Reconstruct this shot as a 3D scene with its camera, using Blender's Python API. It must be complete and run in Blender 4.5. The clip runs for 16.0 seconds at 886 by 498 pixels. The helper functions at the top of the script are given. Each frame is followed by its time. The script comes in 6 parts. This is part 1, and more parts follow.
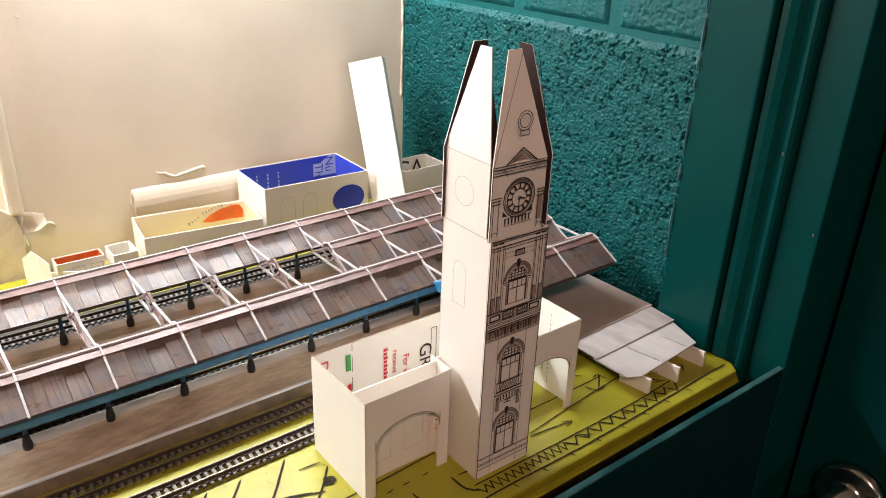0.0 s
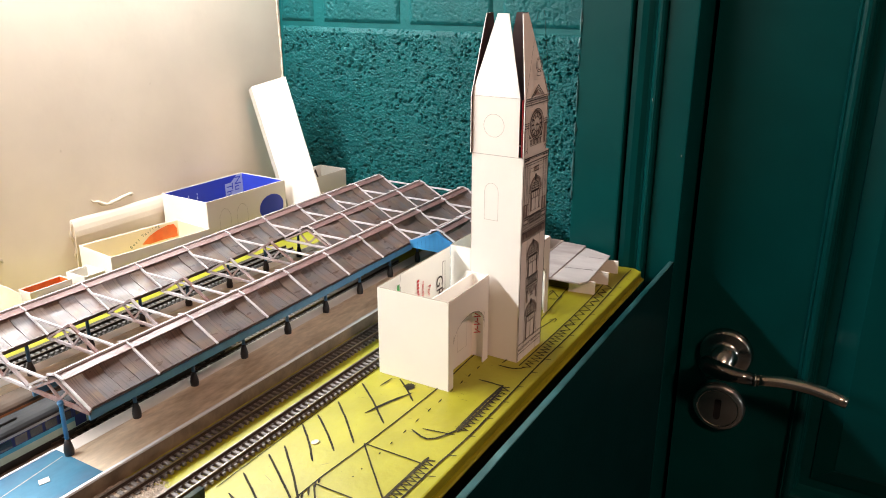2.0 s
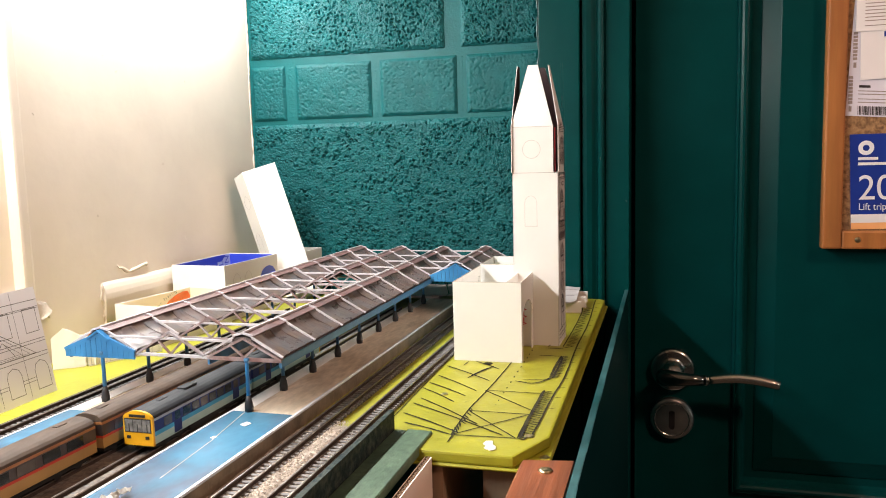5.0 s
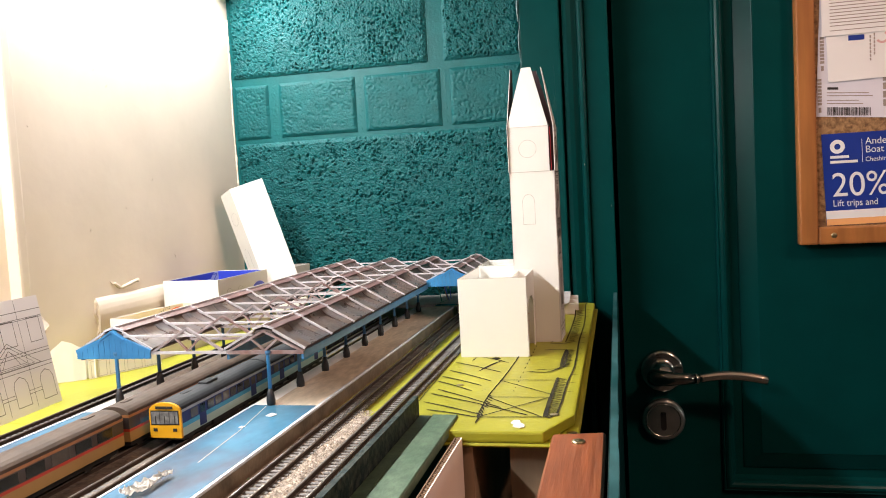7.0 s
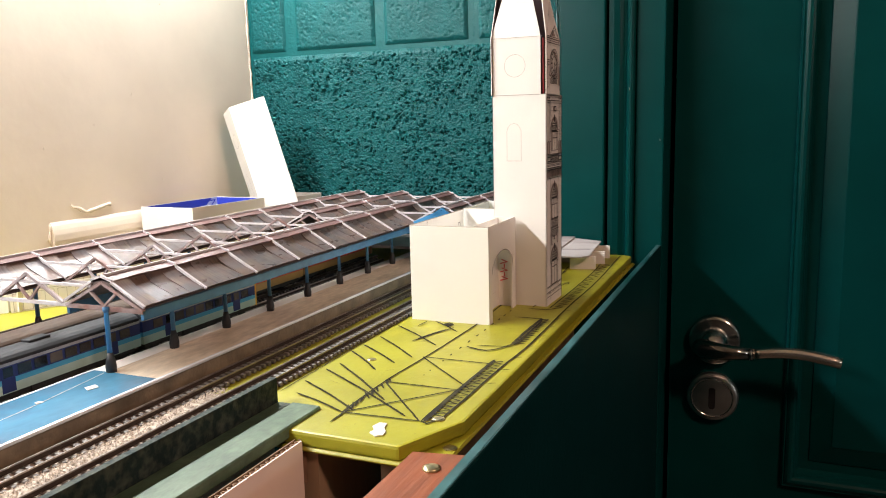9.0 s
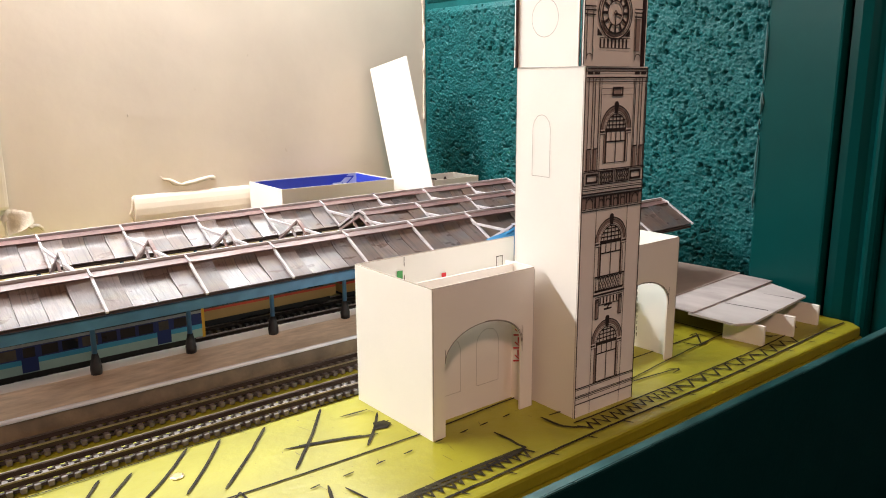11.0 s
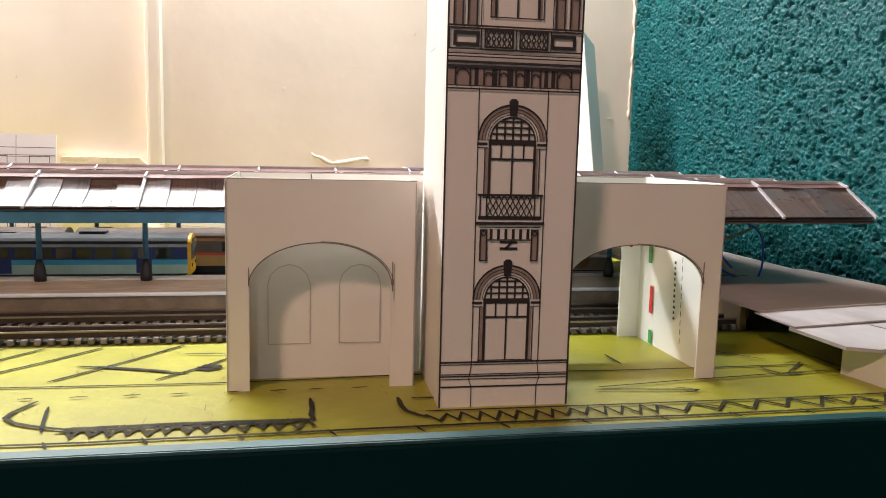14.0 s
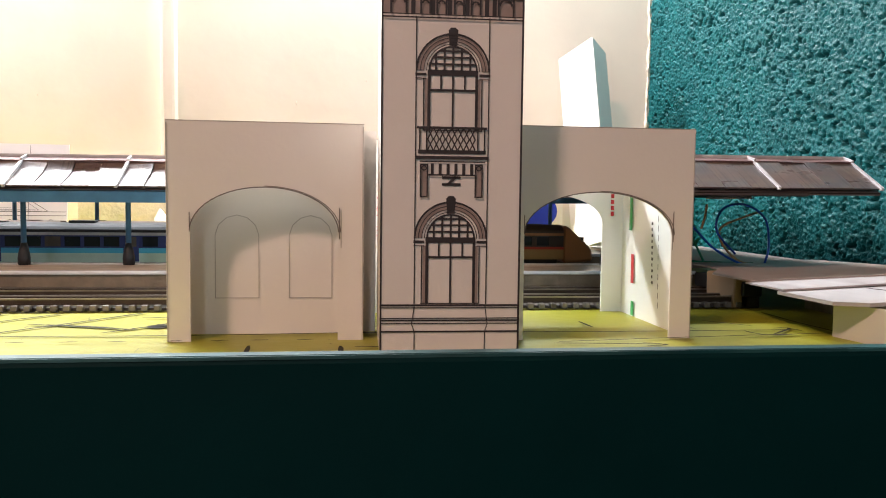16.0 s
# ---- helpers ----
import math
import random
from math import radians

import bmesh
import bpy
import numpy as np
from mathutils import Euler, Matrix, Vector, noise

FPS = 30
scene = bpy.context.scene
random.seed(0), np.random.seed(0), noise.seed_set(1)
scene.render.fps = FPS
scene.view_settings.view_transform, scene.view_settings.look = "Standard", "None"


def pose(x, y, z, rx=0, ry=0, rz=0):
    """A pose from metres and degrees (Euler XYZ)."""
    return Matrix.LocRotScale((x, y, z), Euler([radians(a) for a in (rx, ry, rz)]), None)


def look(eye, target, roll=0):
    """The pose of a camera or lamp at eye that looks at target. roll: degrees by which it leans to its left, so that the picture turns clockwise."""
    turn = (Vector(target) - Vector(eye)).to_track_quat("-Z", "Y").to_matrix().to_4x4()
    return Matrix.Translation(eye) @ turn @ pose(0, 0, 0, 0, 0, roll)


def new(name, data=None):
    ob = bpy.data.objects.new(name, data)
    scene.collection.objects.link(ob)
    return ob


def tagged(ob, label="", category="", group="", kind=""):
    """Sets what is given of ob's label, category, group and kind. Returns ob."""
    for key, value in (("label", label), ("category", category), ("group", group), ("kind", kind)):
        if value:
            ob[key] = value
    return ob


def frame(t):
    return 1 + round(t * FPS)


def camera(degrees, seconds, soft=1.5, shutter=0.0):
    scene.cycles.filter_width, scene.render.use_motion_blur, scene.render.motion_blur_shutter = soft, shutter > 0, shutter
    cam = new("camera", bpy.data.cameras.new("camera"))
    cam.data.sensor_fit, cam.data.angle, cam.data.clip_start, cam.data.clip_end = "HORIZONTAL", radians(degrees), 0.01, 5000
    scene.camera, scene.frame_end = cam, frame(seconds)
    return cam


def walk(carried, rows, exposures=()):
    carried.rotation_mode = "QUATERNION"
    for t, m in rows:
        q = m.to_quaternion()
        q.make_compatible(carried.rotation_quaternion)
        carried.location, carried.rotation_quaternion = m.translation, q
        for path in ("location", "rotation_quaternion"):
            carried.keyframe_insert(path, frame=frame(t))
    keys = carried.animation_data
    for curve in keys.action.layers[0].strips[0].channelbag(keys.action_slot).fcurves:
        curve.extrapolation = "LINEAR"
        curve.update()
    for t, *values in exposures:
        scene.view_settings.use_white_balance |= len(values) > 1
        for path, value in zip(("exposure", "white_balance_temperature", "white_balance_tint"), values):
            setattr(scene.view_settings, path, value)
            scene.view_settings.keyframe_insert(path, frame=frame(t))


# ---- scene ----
cam = camera(59.7, 16.0, soft=1.0)
PATH = [
    (0, (-0.0038, 0.0033, 0.2952), (1.1367, 1.4208, -0.5356), 2.12),
    (0.5, (-0.0609, 0.0141, 0.2876), (1.2539, 1.3107, -0.4806), 2.32),
    (1, (-0.1122, 0.0153, 0.2773), (1.3387, 1.1860, -0.4469), 1.51),
    (1.5, (-0.1548, 0.0263, 0.2693), (1.3295, 1.1694, -0.4308), 1.32),
    (2, (-0.2174, 0.0519, 0.2524), (1.4121, 1.0086, -0.4030), -0.04),
    (2.5, (-0.2712, 0.0715, 0.2496), (1.4398, 0.9164, -0.3492), 0.08),
    (3, (-0.3152, 0.0866, 0.2410), (1.4345, 0.9030, -0.2805), -0.74),
    (3.2, (-0.3389, 0.0976, 0.2335), (1.4342, 0.8856, -0.2543), -1.28),
    (5.3, (-0.4119, 0.1756, 0.1445), (1.5120, 0.6913, -0.0308), -1.43),
    (5.5, (-0.4139, 0.1786, 0.1375), (1.5170, 0.6803, -0.0048), -1.53),
    (6, (-0.4232, 0.1885, 0.1319), (1.5151, 0.6656, 0.0075), -2.30),
    (6.5, (-0.4270, 0.1982, 0.1285), (1.5184, 0.6407, -0.0106), -2.88),
    (7, (-0.4283, 0.2026, 0.1290), (1.5172, 0.6457, -0.0080), -3.08),
    (7.5, (-0.4237, 0.1976, 0.1277), (1.5130, 0.6738, -0.0220), -3.03),
    (8, (-0.4035, 0.1862, 0.1285), (1.5162, 0.7162, -0.0552), -2.58),
    (8.5, (-0.3541, 0.1532, 0.1271), (1.5200, 0.8031, -0.1285), -1.94),
    (9, (-0.2830, 0.1133, 0.1265), (1.5343, 0.8858, -0.1906), -1.36),
    (9.2, (-0.2540, 0.0984, 0.1231), (1.5367, 0.9241, -0.2109), -1.27),
    (11.3, (0.0159, 0.0499, 0.1440), (1.1688, 1.6218, -0.3031), -0.68),
    (11.5, (0.0275, 0.0503, 0.1455), (1.1465, 1.6441, -0.3102), -1.06),
    (12, (0.0730, 0.0403, 0.1485), (0.9847, 1.7605, -0.3093), -1.23),
    (12.5, (0.1205, 0.0300, 0.1373), (0.7866, 1.8492, -0.3595), -0.51),
    (13, (0.1486, 0.0329, 0.1131), (0.6558, 1.9115, -0.3489), -0.15),
    (13.5, (0.1752, 0.0385, 0.0915), (0.5972, 1.9592, -0.2732), 0.60),
    (14, (0.1863, 0.0465, 0.0725), (0.5676, 1.9928, -0.1856), 1.41),
    (14.5, (0.1898, 0.0482, 0.0565), (0.5608, 2.0032, -0.1445), 1.30),
    (15, (0.1948, 0.0483, 0.0423), (0.5311, 2.0144, -0.1035), 0.79),
    (15.5, (0.2040, 0.0481, 0.0394), (0.4857, 2.0242, -0.0858), 0.77),
    (16, (0.2169, 0.0484, 0.0412), (0.4717, 2.0281, -0.0855), 0.69),
]
walk(cam, [(t, look(eye, target, roll)) for t, eye, target, roll in PATH], exposures=[(0, -0.07, 6500, 10), (1.0, 0.0, 6500, 10), (9, 0.0, 6500, 10), (11.3, -0.05, 6500, 10), (12.3, -0.28, 6500, 10), (13.2, -0.12, 6400, 10), (14.5, 0.42, 6150, 10), (15.0, 0.66, 6000, 10), (16, 0.50, 6100, 10)])

# ---- world and lights ----
world = bpy.data.worlds.new("world")
scene.world = world
world.use_nodes = True
world.node_tree.nodes["Background"].inputs[0].default_value = (1.0, 0.93, 0.85, 1)
world.node_tree.nodes["Background"].inputs[1].default_value = 0.02
STRIP_POWER, ROOM_POWER = 10.6, 18.6


def area_lamp(name, eye, target, size, power, colour):
    data = bpy.data.lights.new(name, "AREA")
    data.shape, data.size, data.size_y = "RECTANGLE", size[0], size[1]
    data.energy, data.color = power, colour
    ob = new(name, data)
    ob.matrix_world = look(eye, target)
    return ob


area_lamp("room_lamp", (-0.61, -0.76, 1.22), (0.24, 0.27, 0.1), (0.20, 0.20), ROOM_POWER, (1.0, 0.61, 0.46))
area_lamp("room_lamp_far", (-0.50, -4.2, 1.10), (0.24, 0.27, 0.1), (0.30, 0.30), 17.0, (1.0, 0.96, 0.93))
area_lamp("strip_lamp_light", (-0.168, 0.632, 0.403), (-0.168, 0.352, -0.05), (1.20, 0.026), STRIP_POWER, (0.95, 0.96, 0.97))


# ---- materials ----
def material(name, colour, rough=0.6, metal=0.0, vary=0.12, scale=60.0, bump=0.0, bump_scale=400.0, spec=0.5, second=None, second_scale=12.0, second_amount=0.5, stretch=(1, 1, 1), island=0.0, coat=0.0):
    """Principled surface with variation at two scales, an optional second colour in patches, and fine relief."""
    m = bpy.data.materials.new(name)
    m.use_nodes = True
    nt = m.node_tree
    nodes, links = nt.nodes, nt.links
    p = nodes["Principled BSDF"]
    p.inputs["Roughness"].default_value, p.inputs["Metallic"].default_value = rough, metal
    p.inputs["Specular IOR Level"].default_value = spec
    p.inputs["Coat Weight"].default_value = coat
    tc = nodes.new("ShaderNodeTexCoord")
    mp = nodes.new("ShaderNodeMapping")
    mp.inputs["Scale"].default_value = stretch
    links.new(tc.outputs["Object"], mp.inputs[0])
    n1 = nodes.new("ShaderNodeTexNoise")
    n1.inputs["Scale"].default_value, n1.inputs["Detail"].default_value = scale, 5
    links.new(mp.outputs[0], n1.inputs["Vector"])
    rgb = nodes.new("ShaderNodeRGB")
    rgb.outputs[0].default_value = (*colour, 1)
    last = rgb.outputs[0]
    if second:
        n2 = nodes.new("ShaderNodeTexNoise")
        n2.inputs["Scale"].default_value, n2.inputs["Detail"].default_value = second_scale, 4
        links.new(mp.outputs[0], n2.inputs["Vector"])
        ramp = nodes.new("ShaderNodeMapRange")
        ramp.inputs[1].default_value, ramp.inputs[2].default_value = 0.42, 0.66
        ramp.inputs[3].default_value, ramp.inputs[4].default_value = 0.0, second_amount
        links.new(n2.outputs[0], ramp.inputs[0])
        mix = nodes.new("ShaderNodeMix")
        mix.data_type = "RGBA"
        links.new(ramp.outputs[0], mix.inputs[0])
        links.new(last, mix.inputs[6])
        mix.inputs[7].default_value = (*second, 1)
        last = mix.outputs[2]
    hsv = nodes.new("ShaderNodeHueSaturation")
    rng = nodes.new("ShaderNodeMapRange")
    rng.inputs[1].default_value, rng.inputs[2].default_value = 0.25, 0.75
    rng.inputs[3].default_value, rng.inputs[4].default_value = 1 - vary, 1 + vary
    links.new(n1.outputs[0], rng.inputs[0])
    links.new(last, hsv.inputs["Color"])
    value = rng.outputs[0]
    if island:
        info = nodes.new("ShaderNodeObjectInfo")
        rr = nodes.new("ShaderNodeMapRange")
        rr.inputs[3].default_value, rr.inputs[4].default_value = 1 - island, 1 + island
        links.new(info.outputs["Random"], rr.inputs[0])
        mul = nodes.new("ShaderNodeMath")
        mul.operation = "MULTIPLY"
        links.new(value, mul.inputs[0])
        links.new(rr.outputs[0], mul.inputs[1])
        value = mul.outputs[0]
    links.new(value, hsv.inputs["Value"])
    links.new(hsv.outputs[0], p.inputs["Base Color"])
    if bump:
        n3 = nodes.new("ShaderNodeTexNoise")
        n3.inputs["Scale"].default_value, n3.inputs["Detail"].default_value = bump_scale, 4
        links.new(mp.outputs[0], n3.inputs["Vector"])
        b = nodes.new("ShaderNodeBump")
        b.inputs["Strength"].default_value, b.inputs["Distance"].default_value = bump, 0.001
        links.new(n3.outputs[0], b.inputs["Height"])
        links.new(b.outputs[0], p.inputs["Normal"])
    return m


def glowing(name, colour, strength):
    m = bpy.data.materials.new(name)
    m.use_nodes = True
    p = m.node_tree.nodes["Principled BSDF"]
    p.inputs["Base Color"].default_value = (*colour, 1)
    p.inputs["Emission Color"].default_value = (*colour, 1)
    p.inputs["Emission Strength"].default_value = strength
    return m


TEAL = material("teal masonry paint", (0.0015, 0.084, 0.088), 0.5, spec=0.22, vary=0.12, scale=90, bump=0.45, bump_scale=1100, second=(0.001, 0.066, 0.070), second_scale=30, second_amount=0.6)
MORTAR = material("teal painted mortar", (0.0015, 0.088, 0.092), 0.45, spec=0.24, vary=0.10, scale=50, bump=0.4, bump_scale=320)
DOOR = material("dark green satin paint", (0.0008, 0.043, 0.0415), 0.30, spec=0.13, vary=0.10, scale=25, bump=0.10, bump_scale=180, second=(0.0008, 0.034, 0.033), second_scale=6)
# worn paint plus patchy edge highlights, both held in the colour
WORN_GLINT_TEAL = material("worn teal edge with highlights", (0.035, 0.105, 0.11), 0.4, vary=0.4, scale=150, second=(0.002, 0.045, 0.048), second_scale=45, second_amount=0.95, stretch=(0.4, 1, 1))
FASCIA = material("dark green board paint", (0.0010, 0.0210, 0.0225), 0.5, vary=0.12, scale=30, bump=0.1, bump_scale=300, spec=0.08)
CREAM = material("cream wall paint", (0.83, 0.735, 0.615), 0.45, vary=0.05, scale=18, bump=0.35, bump_scale=55, second=(0.74, 0.64, 0.525), second_scale=7)
PLASTER = material("flaking cream plaster", (0.70, 0.605, 0.49), 0.6, vary=0.10, scale=120, bump=0.5, bump_scale=350)
# dark colour chosen so the unseen walls bounce little light
ROOM_WALL = material("dark unseen wall paint", (0.20, 0.165, 0.135), 0.7, vary=0.06, scale=9)
FLOOR = material("grey floor", (0.16, 0.14, 0.12), 0.5, vary=0.15, scale=8, second=(0.11, 0.10, 0.09))
CEILING = material("white ceiling", (0.76, 0.74, 0.70), 0.8, vary=0.03, scale=9)
YELLOW = material("lime yellow board paint", (0.33, 0.318, 0.019), 0.40, vary=0.10, scale=45, bump=0.2, bump_scale=220, second=(0.255, 0.242, 0.016), second_scale=16, second_amount=0.7)
PEN = material("black felt pen", (0.018, 0.016, 0.012), 0.75, spec=0.15, vary=0.35, scale=300, second=(0.060, 0.053, 0.022), second_scale=110, second_amount=0.7)
SCUFF = material("dark scuff", (0.14, 0.125, 0.02), 0.5, vary=0.4, scale=300)
CARD = material("white card", (0.80, 0.77, 0.72), 0.55, vary=0.03, scale=30, bump=0.05, bump_scale=600, second=(0.76, 0.72, 0.66), second_scale=14)
CARD_EDGE = material("grey card edge", (0.42, 0.37, 0.31), 0.8, vary=0.15, scale=300)
CARD_IN = material("printed box card", (0.80, 0.80, 0.76), 0.32, vary=0.03, scale=30)
INK = material("black printing ink", (0.028, 0.020, 0.020), 0.5, vary=0.2, scale=300)
PENCIL = material("pencil line", (0.44, 0.405, 0.37), 0.6, vary=0.1, scale=200)
PENCIL_DARK = material("dark pencil line", (0.13, 0.105, 0.09), 0.6, vary=0.2, scale=200)
GREYINK = material("grey printing ink", (0.33, 0.26, 0.23), 0.5, vary=0.15, scale=400)
RED_INK = material("red printing ink", (0.55, 0.02, 0.03), 0.35, vary=0.08, scale=90)
GREEN_INK = material("green printing ink", (0.05, 0.33, 0.08), 0.35, vary=0.08, scale=90)
DARK_IN = material("dark inner card", (0.045, 0.022, 0.022), 0.5, vary=0.3, scale=60)
BLUE_INK = material("blue printed card", (0.030, 0.055, 0.52), 0.3, vary=0.08, scale=40)
PALE_BLUE_INK = material("pale blue printing ink", (0.42, 0.50, 0.80), 0.35, vary=0.1, scale=60)
ORANGE_INK = material("orange printed card", (0.75, 0.13, 0.02), 0.35, vary=0.2, scale=60, second=(0.85, 0.33, 0.10), second_scale=50)
PEACH_INK = material("peach printed card", (0.86, 0.73, 0.54), 0.4, vary=0.06, scale=30)
def plank_print(name):
    """Glossy printed planks: thin dark grain lines up the slope, brown card, reflections painted as slate blue and tan
    patches.
    """
    m = bpy.data.materials.new(name)
    m.use_nodes = True
    nodes, links = m.node_tree.nodes, m.node_tree.links
    p = nodes["Principled BSDF"]
    tc, info = nodes.new("ShaderNodeTexCoord"), nodes.new("ShaderNodeObjectInfo")
    shift = nodes.new("ShaderNodeVectorMath")
    shift.operation = "ADD"
    links.new(tc.outputs["Object"], shift.inputs[0])
    links.new(info.outputs["Random"], shift.inputs[1])

    def grain(stretch, detail, lo, hi, a, b):
        mp = nodes.new("ShaderNodeMapping")
        mp.inputs["Scale"].default_value = stretch
        links.new(shift.outputs[0], mp.inputs[0])
        n = nodes.new("ShaderNodeTexNoise")
        n.inputs["Scale"].default_value, n.inputs["Detail"].default_value = 1.0, detail
        links.new(mp.outputs[0], n.inputs["Vector"])
        r = nodes.new("ShaderNodeMapRange")
        for i, v in enumerate((lo, hi, a, b)):
            r.inputs[i + 1].default_value = v
        links.new(n.outputs[0], r.inputs[0])
        return r.outputs[0]

    def mix(kind, factor, a, b):
        x = nodes.new("ShaderNodeMix")
        x.data_type, x.blend_type = "RGBA", kind
        for slot, v in ((0, factor), (6, a), (7, b)):
            if isinstance(v, tuple):
                x.inputs[slot].default_value = (*v, 1)
            elif isinstance(v, float):
                x.inputs[slot].default_value = v
            else:
                links.new(v, x.inputs[slot])
        return x.outputs[2]

    # slate blue and tan patches put reflections into the brown base colour
    col = mix("MIX", grain((45, 70, 1), 2, 0.40, 0.68, 0.0, 0.7), (0.128, 0.084, 0.070), (0.088, 0.092, 0.104))
    col = mix("MIX", grain((60, 120, 3), 2, 0.50, 0.75, 0.0, 0.45), col, (0.19, 0.14, 0.085))
    lines = grain((1300, 22, 1), 2, 0.34, 0.46, 0.62, 1.0)
    shade = nodes.new("ShaderNodeCombineColor")
    for i in range(3):
        links.new(lines, shade.inputs[i])
    col = mix("MULTIPLY", 1.0, col, shade.outputs[0])
    hsv = nodes.new("ShaderNodeHueSaturation")
    rr = nodes.new("ShaderNodeMapRange")
    rr.inputs[3].default_value, rr.inputs[4].default_value = 0.86, 1.14
    links.new(info.outputs["Random"], rr.inputs[0])
    links.new(rr.outputs[0], hsv.inputs["Value"])
    links.new(col, hsv.inputs["Color"])
    links.new(hsv.outputs[0], p.inputs["Base Color"])
    links.new(grain((60, 160, 5), 4, 0.35, 0.65, 0.26, 0.42), p.inputs["Roughness"])
    p.inputs["Specular IOR Level"].default_value = 0.42
    b = nodes.new("ShaderNodeBump")
    b.inputs["Strength"].default_value, b.inputs["Distance"].default_value = 0.16, 0.0005
    links.new(grain((420, 150, 7), 3, 0.3, 0.7, 0.0, 1.0), b.inputs["Height"])
    links.new(b.outputs[0], p.inputs["Normal"])
    return m


ROOF = plank_print("printed plank roof card")
ROOF_DARK = material("dark roof underside", (0.10, 0.076, 0.070), 0.5, vary=0.25, scale=90)
CAP = material("red-brown ridge card", (0.17, 0.092, 0.084), 0.36, vary=0.25, scale=110, stretch=(1, 1, 1), second=(0.115, 0.080, 0.080), second_scale=40, bump=0.1, bump_scale=300)
WHITE_WOOD = material("off-white batten", (0.53, 0.505, 0.52), 0.5, vary=0.15, scale=200, second=(0.41, 0.375, 0.38), second_scale=90, second_amount=0.7)
GREY_WOOD = material("grey painted truss", (0.33, 0.30, 0.31), 0.5, vary=0.2, scale=160, second=(0.27, 0.17, 0.15), second_scale=50, second_amount=0.8)
RUST_WOOD = material("red-brown truss", (0.21, 0.115, 0.10), 0.5, vary=0.25, scale=130, second=(0.36, 0.31, 0.31), second_scale=70, second_amount=0.9)
BLUE = material("bright blue paint", (0.030, 0.18, 0.40), 0.42, vary=0.2, scale=120, second=(0.06, 0.30, 0.58), second_scale=50, stretch=(1, 1, 0.3))
BLUE_DARK = material("dull blue paint", (0.045, 0.155, 0.296), 0.42, vary=0.25, scale=120)
BASE_BLACK = material("black column base", (0.016, 0.017, 0.02), 0.5, vary=0.3, scale=200)
PLAT = material("brown platform print", (0.64, 0.545, 0.42), 0.40, vary=0.22, scale=240, second=(0.43, 0.34, 0.24), second_scale=55, second_amount=0.95, bump=0.1, stretch=(0.5, 1.4, 1))
PLAT_GREY = material("pale platform edging", (0.74, 0.72, 0.70), 0.5, vary=0.1, scale=80, second=(0.56, 0.51, 0.47), second_scale=40)
PLAT_BLUE = material("glossy blue platform", (0.065, 0.21, 0.33), 0.22, vary=0.3, scale=60, second=(0.075, 0.095, 0.14), second_scale=32, second_amount=0.9, bump=0.08, stretch=(0.6, 1, 1))
PLAT_SIDE = material("dark brown platform wall", (0.19, 0.155, 0.11), 0.4, vary=0.35, scale=90, second=(0.30, 0.24, 0.16), second_scale=45, bump=0.3)
# white line paint, its bluish base raised to hold the strip lamp's glint
EDGE_WHITE = material("white platform line with glint", (0.87, 0.91, 0.95), 0.18, vary=0.12, scale=90, second=(0.62, 0.68, 0.74), second_scale=45, second_amount=0.8)
SLAB = material("grey stone print", (0.42, 0.385, 0.375), 0.55, vary=0.22, scale=70, second=(0.29, 0.25, 0.24), second_scale=26, second_amount=0.9, stretch=(1.6, 0.5, 1))
SLAB_PALE = material("pale stone print", (0.49, 0.465, 0.46), 0.5, vary=0.14, scale=60, second=(0.37, 0.34, 0.335), second_scale=24, second_amount=0.8, stretch=(1.6, 0.5, 1))
SLAB_BROWN = material("brown stone print", (0.46, 0.395, 0.36), 0.5, vary=0.12, scale=50, second=(0.33, 0.265, 0.235), second_scale=14, second_amount=0.9)
STEEL = material("rail steel", (0.30, 0.255, 0.225), 0.32, metal=0.8, vary=0.25, scale=140)
SLEEPER = material("grey-brown sleeper", (0.15, 0.135, 0.125), 0.55, vary=0.3, scale=200, island=0.25)
RAIL_SIDE = material("rusty rail side", (0.050, 0.036, 0.028), 0.7, spec=0.2, vary=0.3, scale=120)
UNDERLAY = material("dark track underlay", (0.058, 0.050, 0.045), 0.8, vary=0.3, scale=200)
BALLAST = material("tan ballast", (0.47, 0.40, 0.325), 0.9, vary=0.45, scale=700, second=(0.29, 0.24, 0.20), second_scale=260, second_amount=0.9)
GREY_BALLAST = material("grey-brown ballast", (0.20, 0.165, 0.135), 0.9, vary=0.4, scale=600, second=(0.10, 0.085, 0.07), second_scale=200, second_amount=0.9, bump=0.5, bump_scale=700)
DARKWALL = material("weathered dark green wall", (0.010, 0.020, 0.020), 0.6, spec=0.2, vary=0.4, scale=60, second=(0.060, 0.070, 0.055), second_scale=260, second_amount=0.8, bump=0.5)
GREENCARD = material("mossy green card", (0.062, 0.105, 0.060), 0.5, vary=0.35, scale=300, second=(0.11, 0.165, 0.10), second_scale=60, second_amount=0.8, bump=0.2, stretch=(0.6, 1, 1))
# darker copy of the green card, with the retaining wall's shade painted in
GREEN_SHADED = material("shaded mossy green card", (0.040, 0.072, 0.043), 0.5, vary=0.35, scale=260, second=(0.07, 0.11, 0.066), second_scale=60, second_amount=0.8, bump=0.2)
KRAFT = material("brown corrugated card", (0.20, 0.12, 0.07), 0.8, vary=0.25, scale=150)
PINKCARD = material("pinkish white card", (0.86, 0.75, 0.67), 0.7, vary=0.05, scale=30)
MAHOG = material("red-brown varnished wood", (0.24, 0.066, 0.022), 0.42, vary=0.35, scale=160, stretch=(0.08, 1, 1), second=(0.14, 0.036, 0.014), second_scale=110, second_amount=0.8, bump=0.35, bump_scale=300)
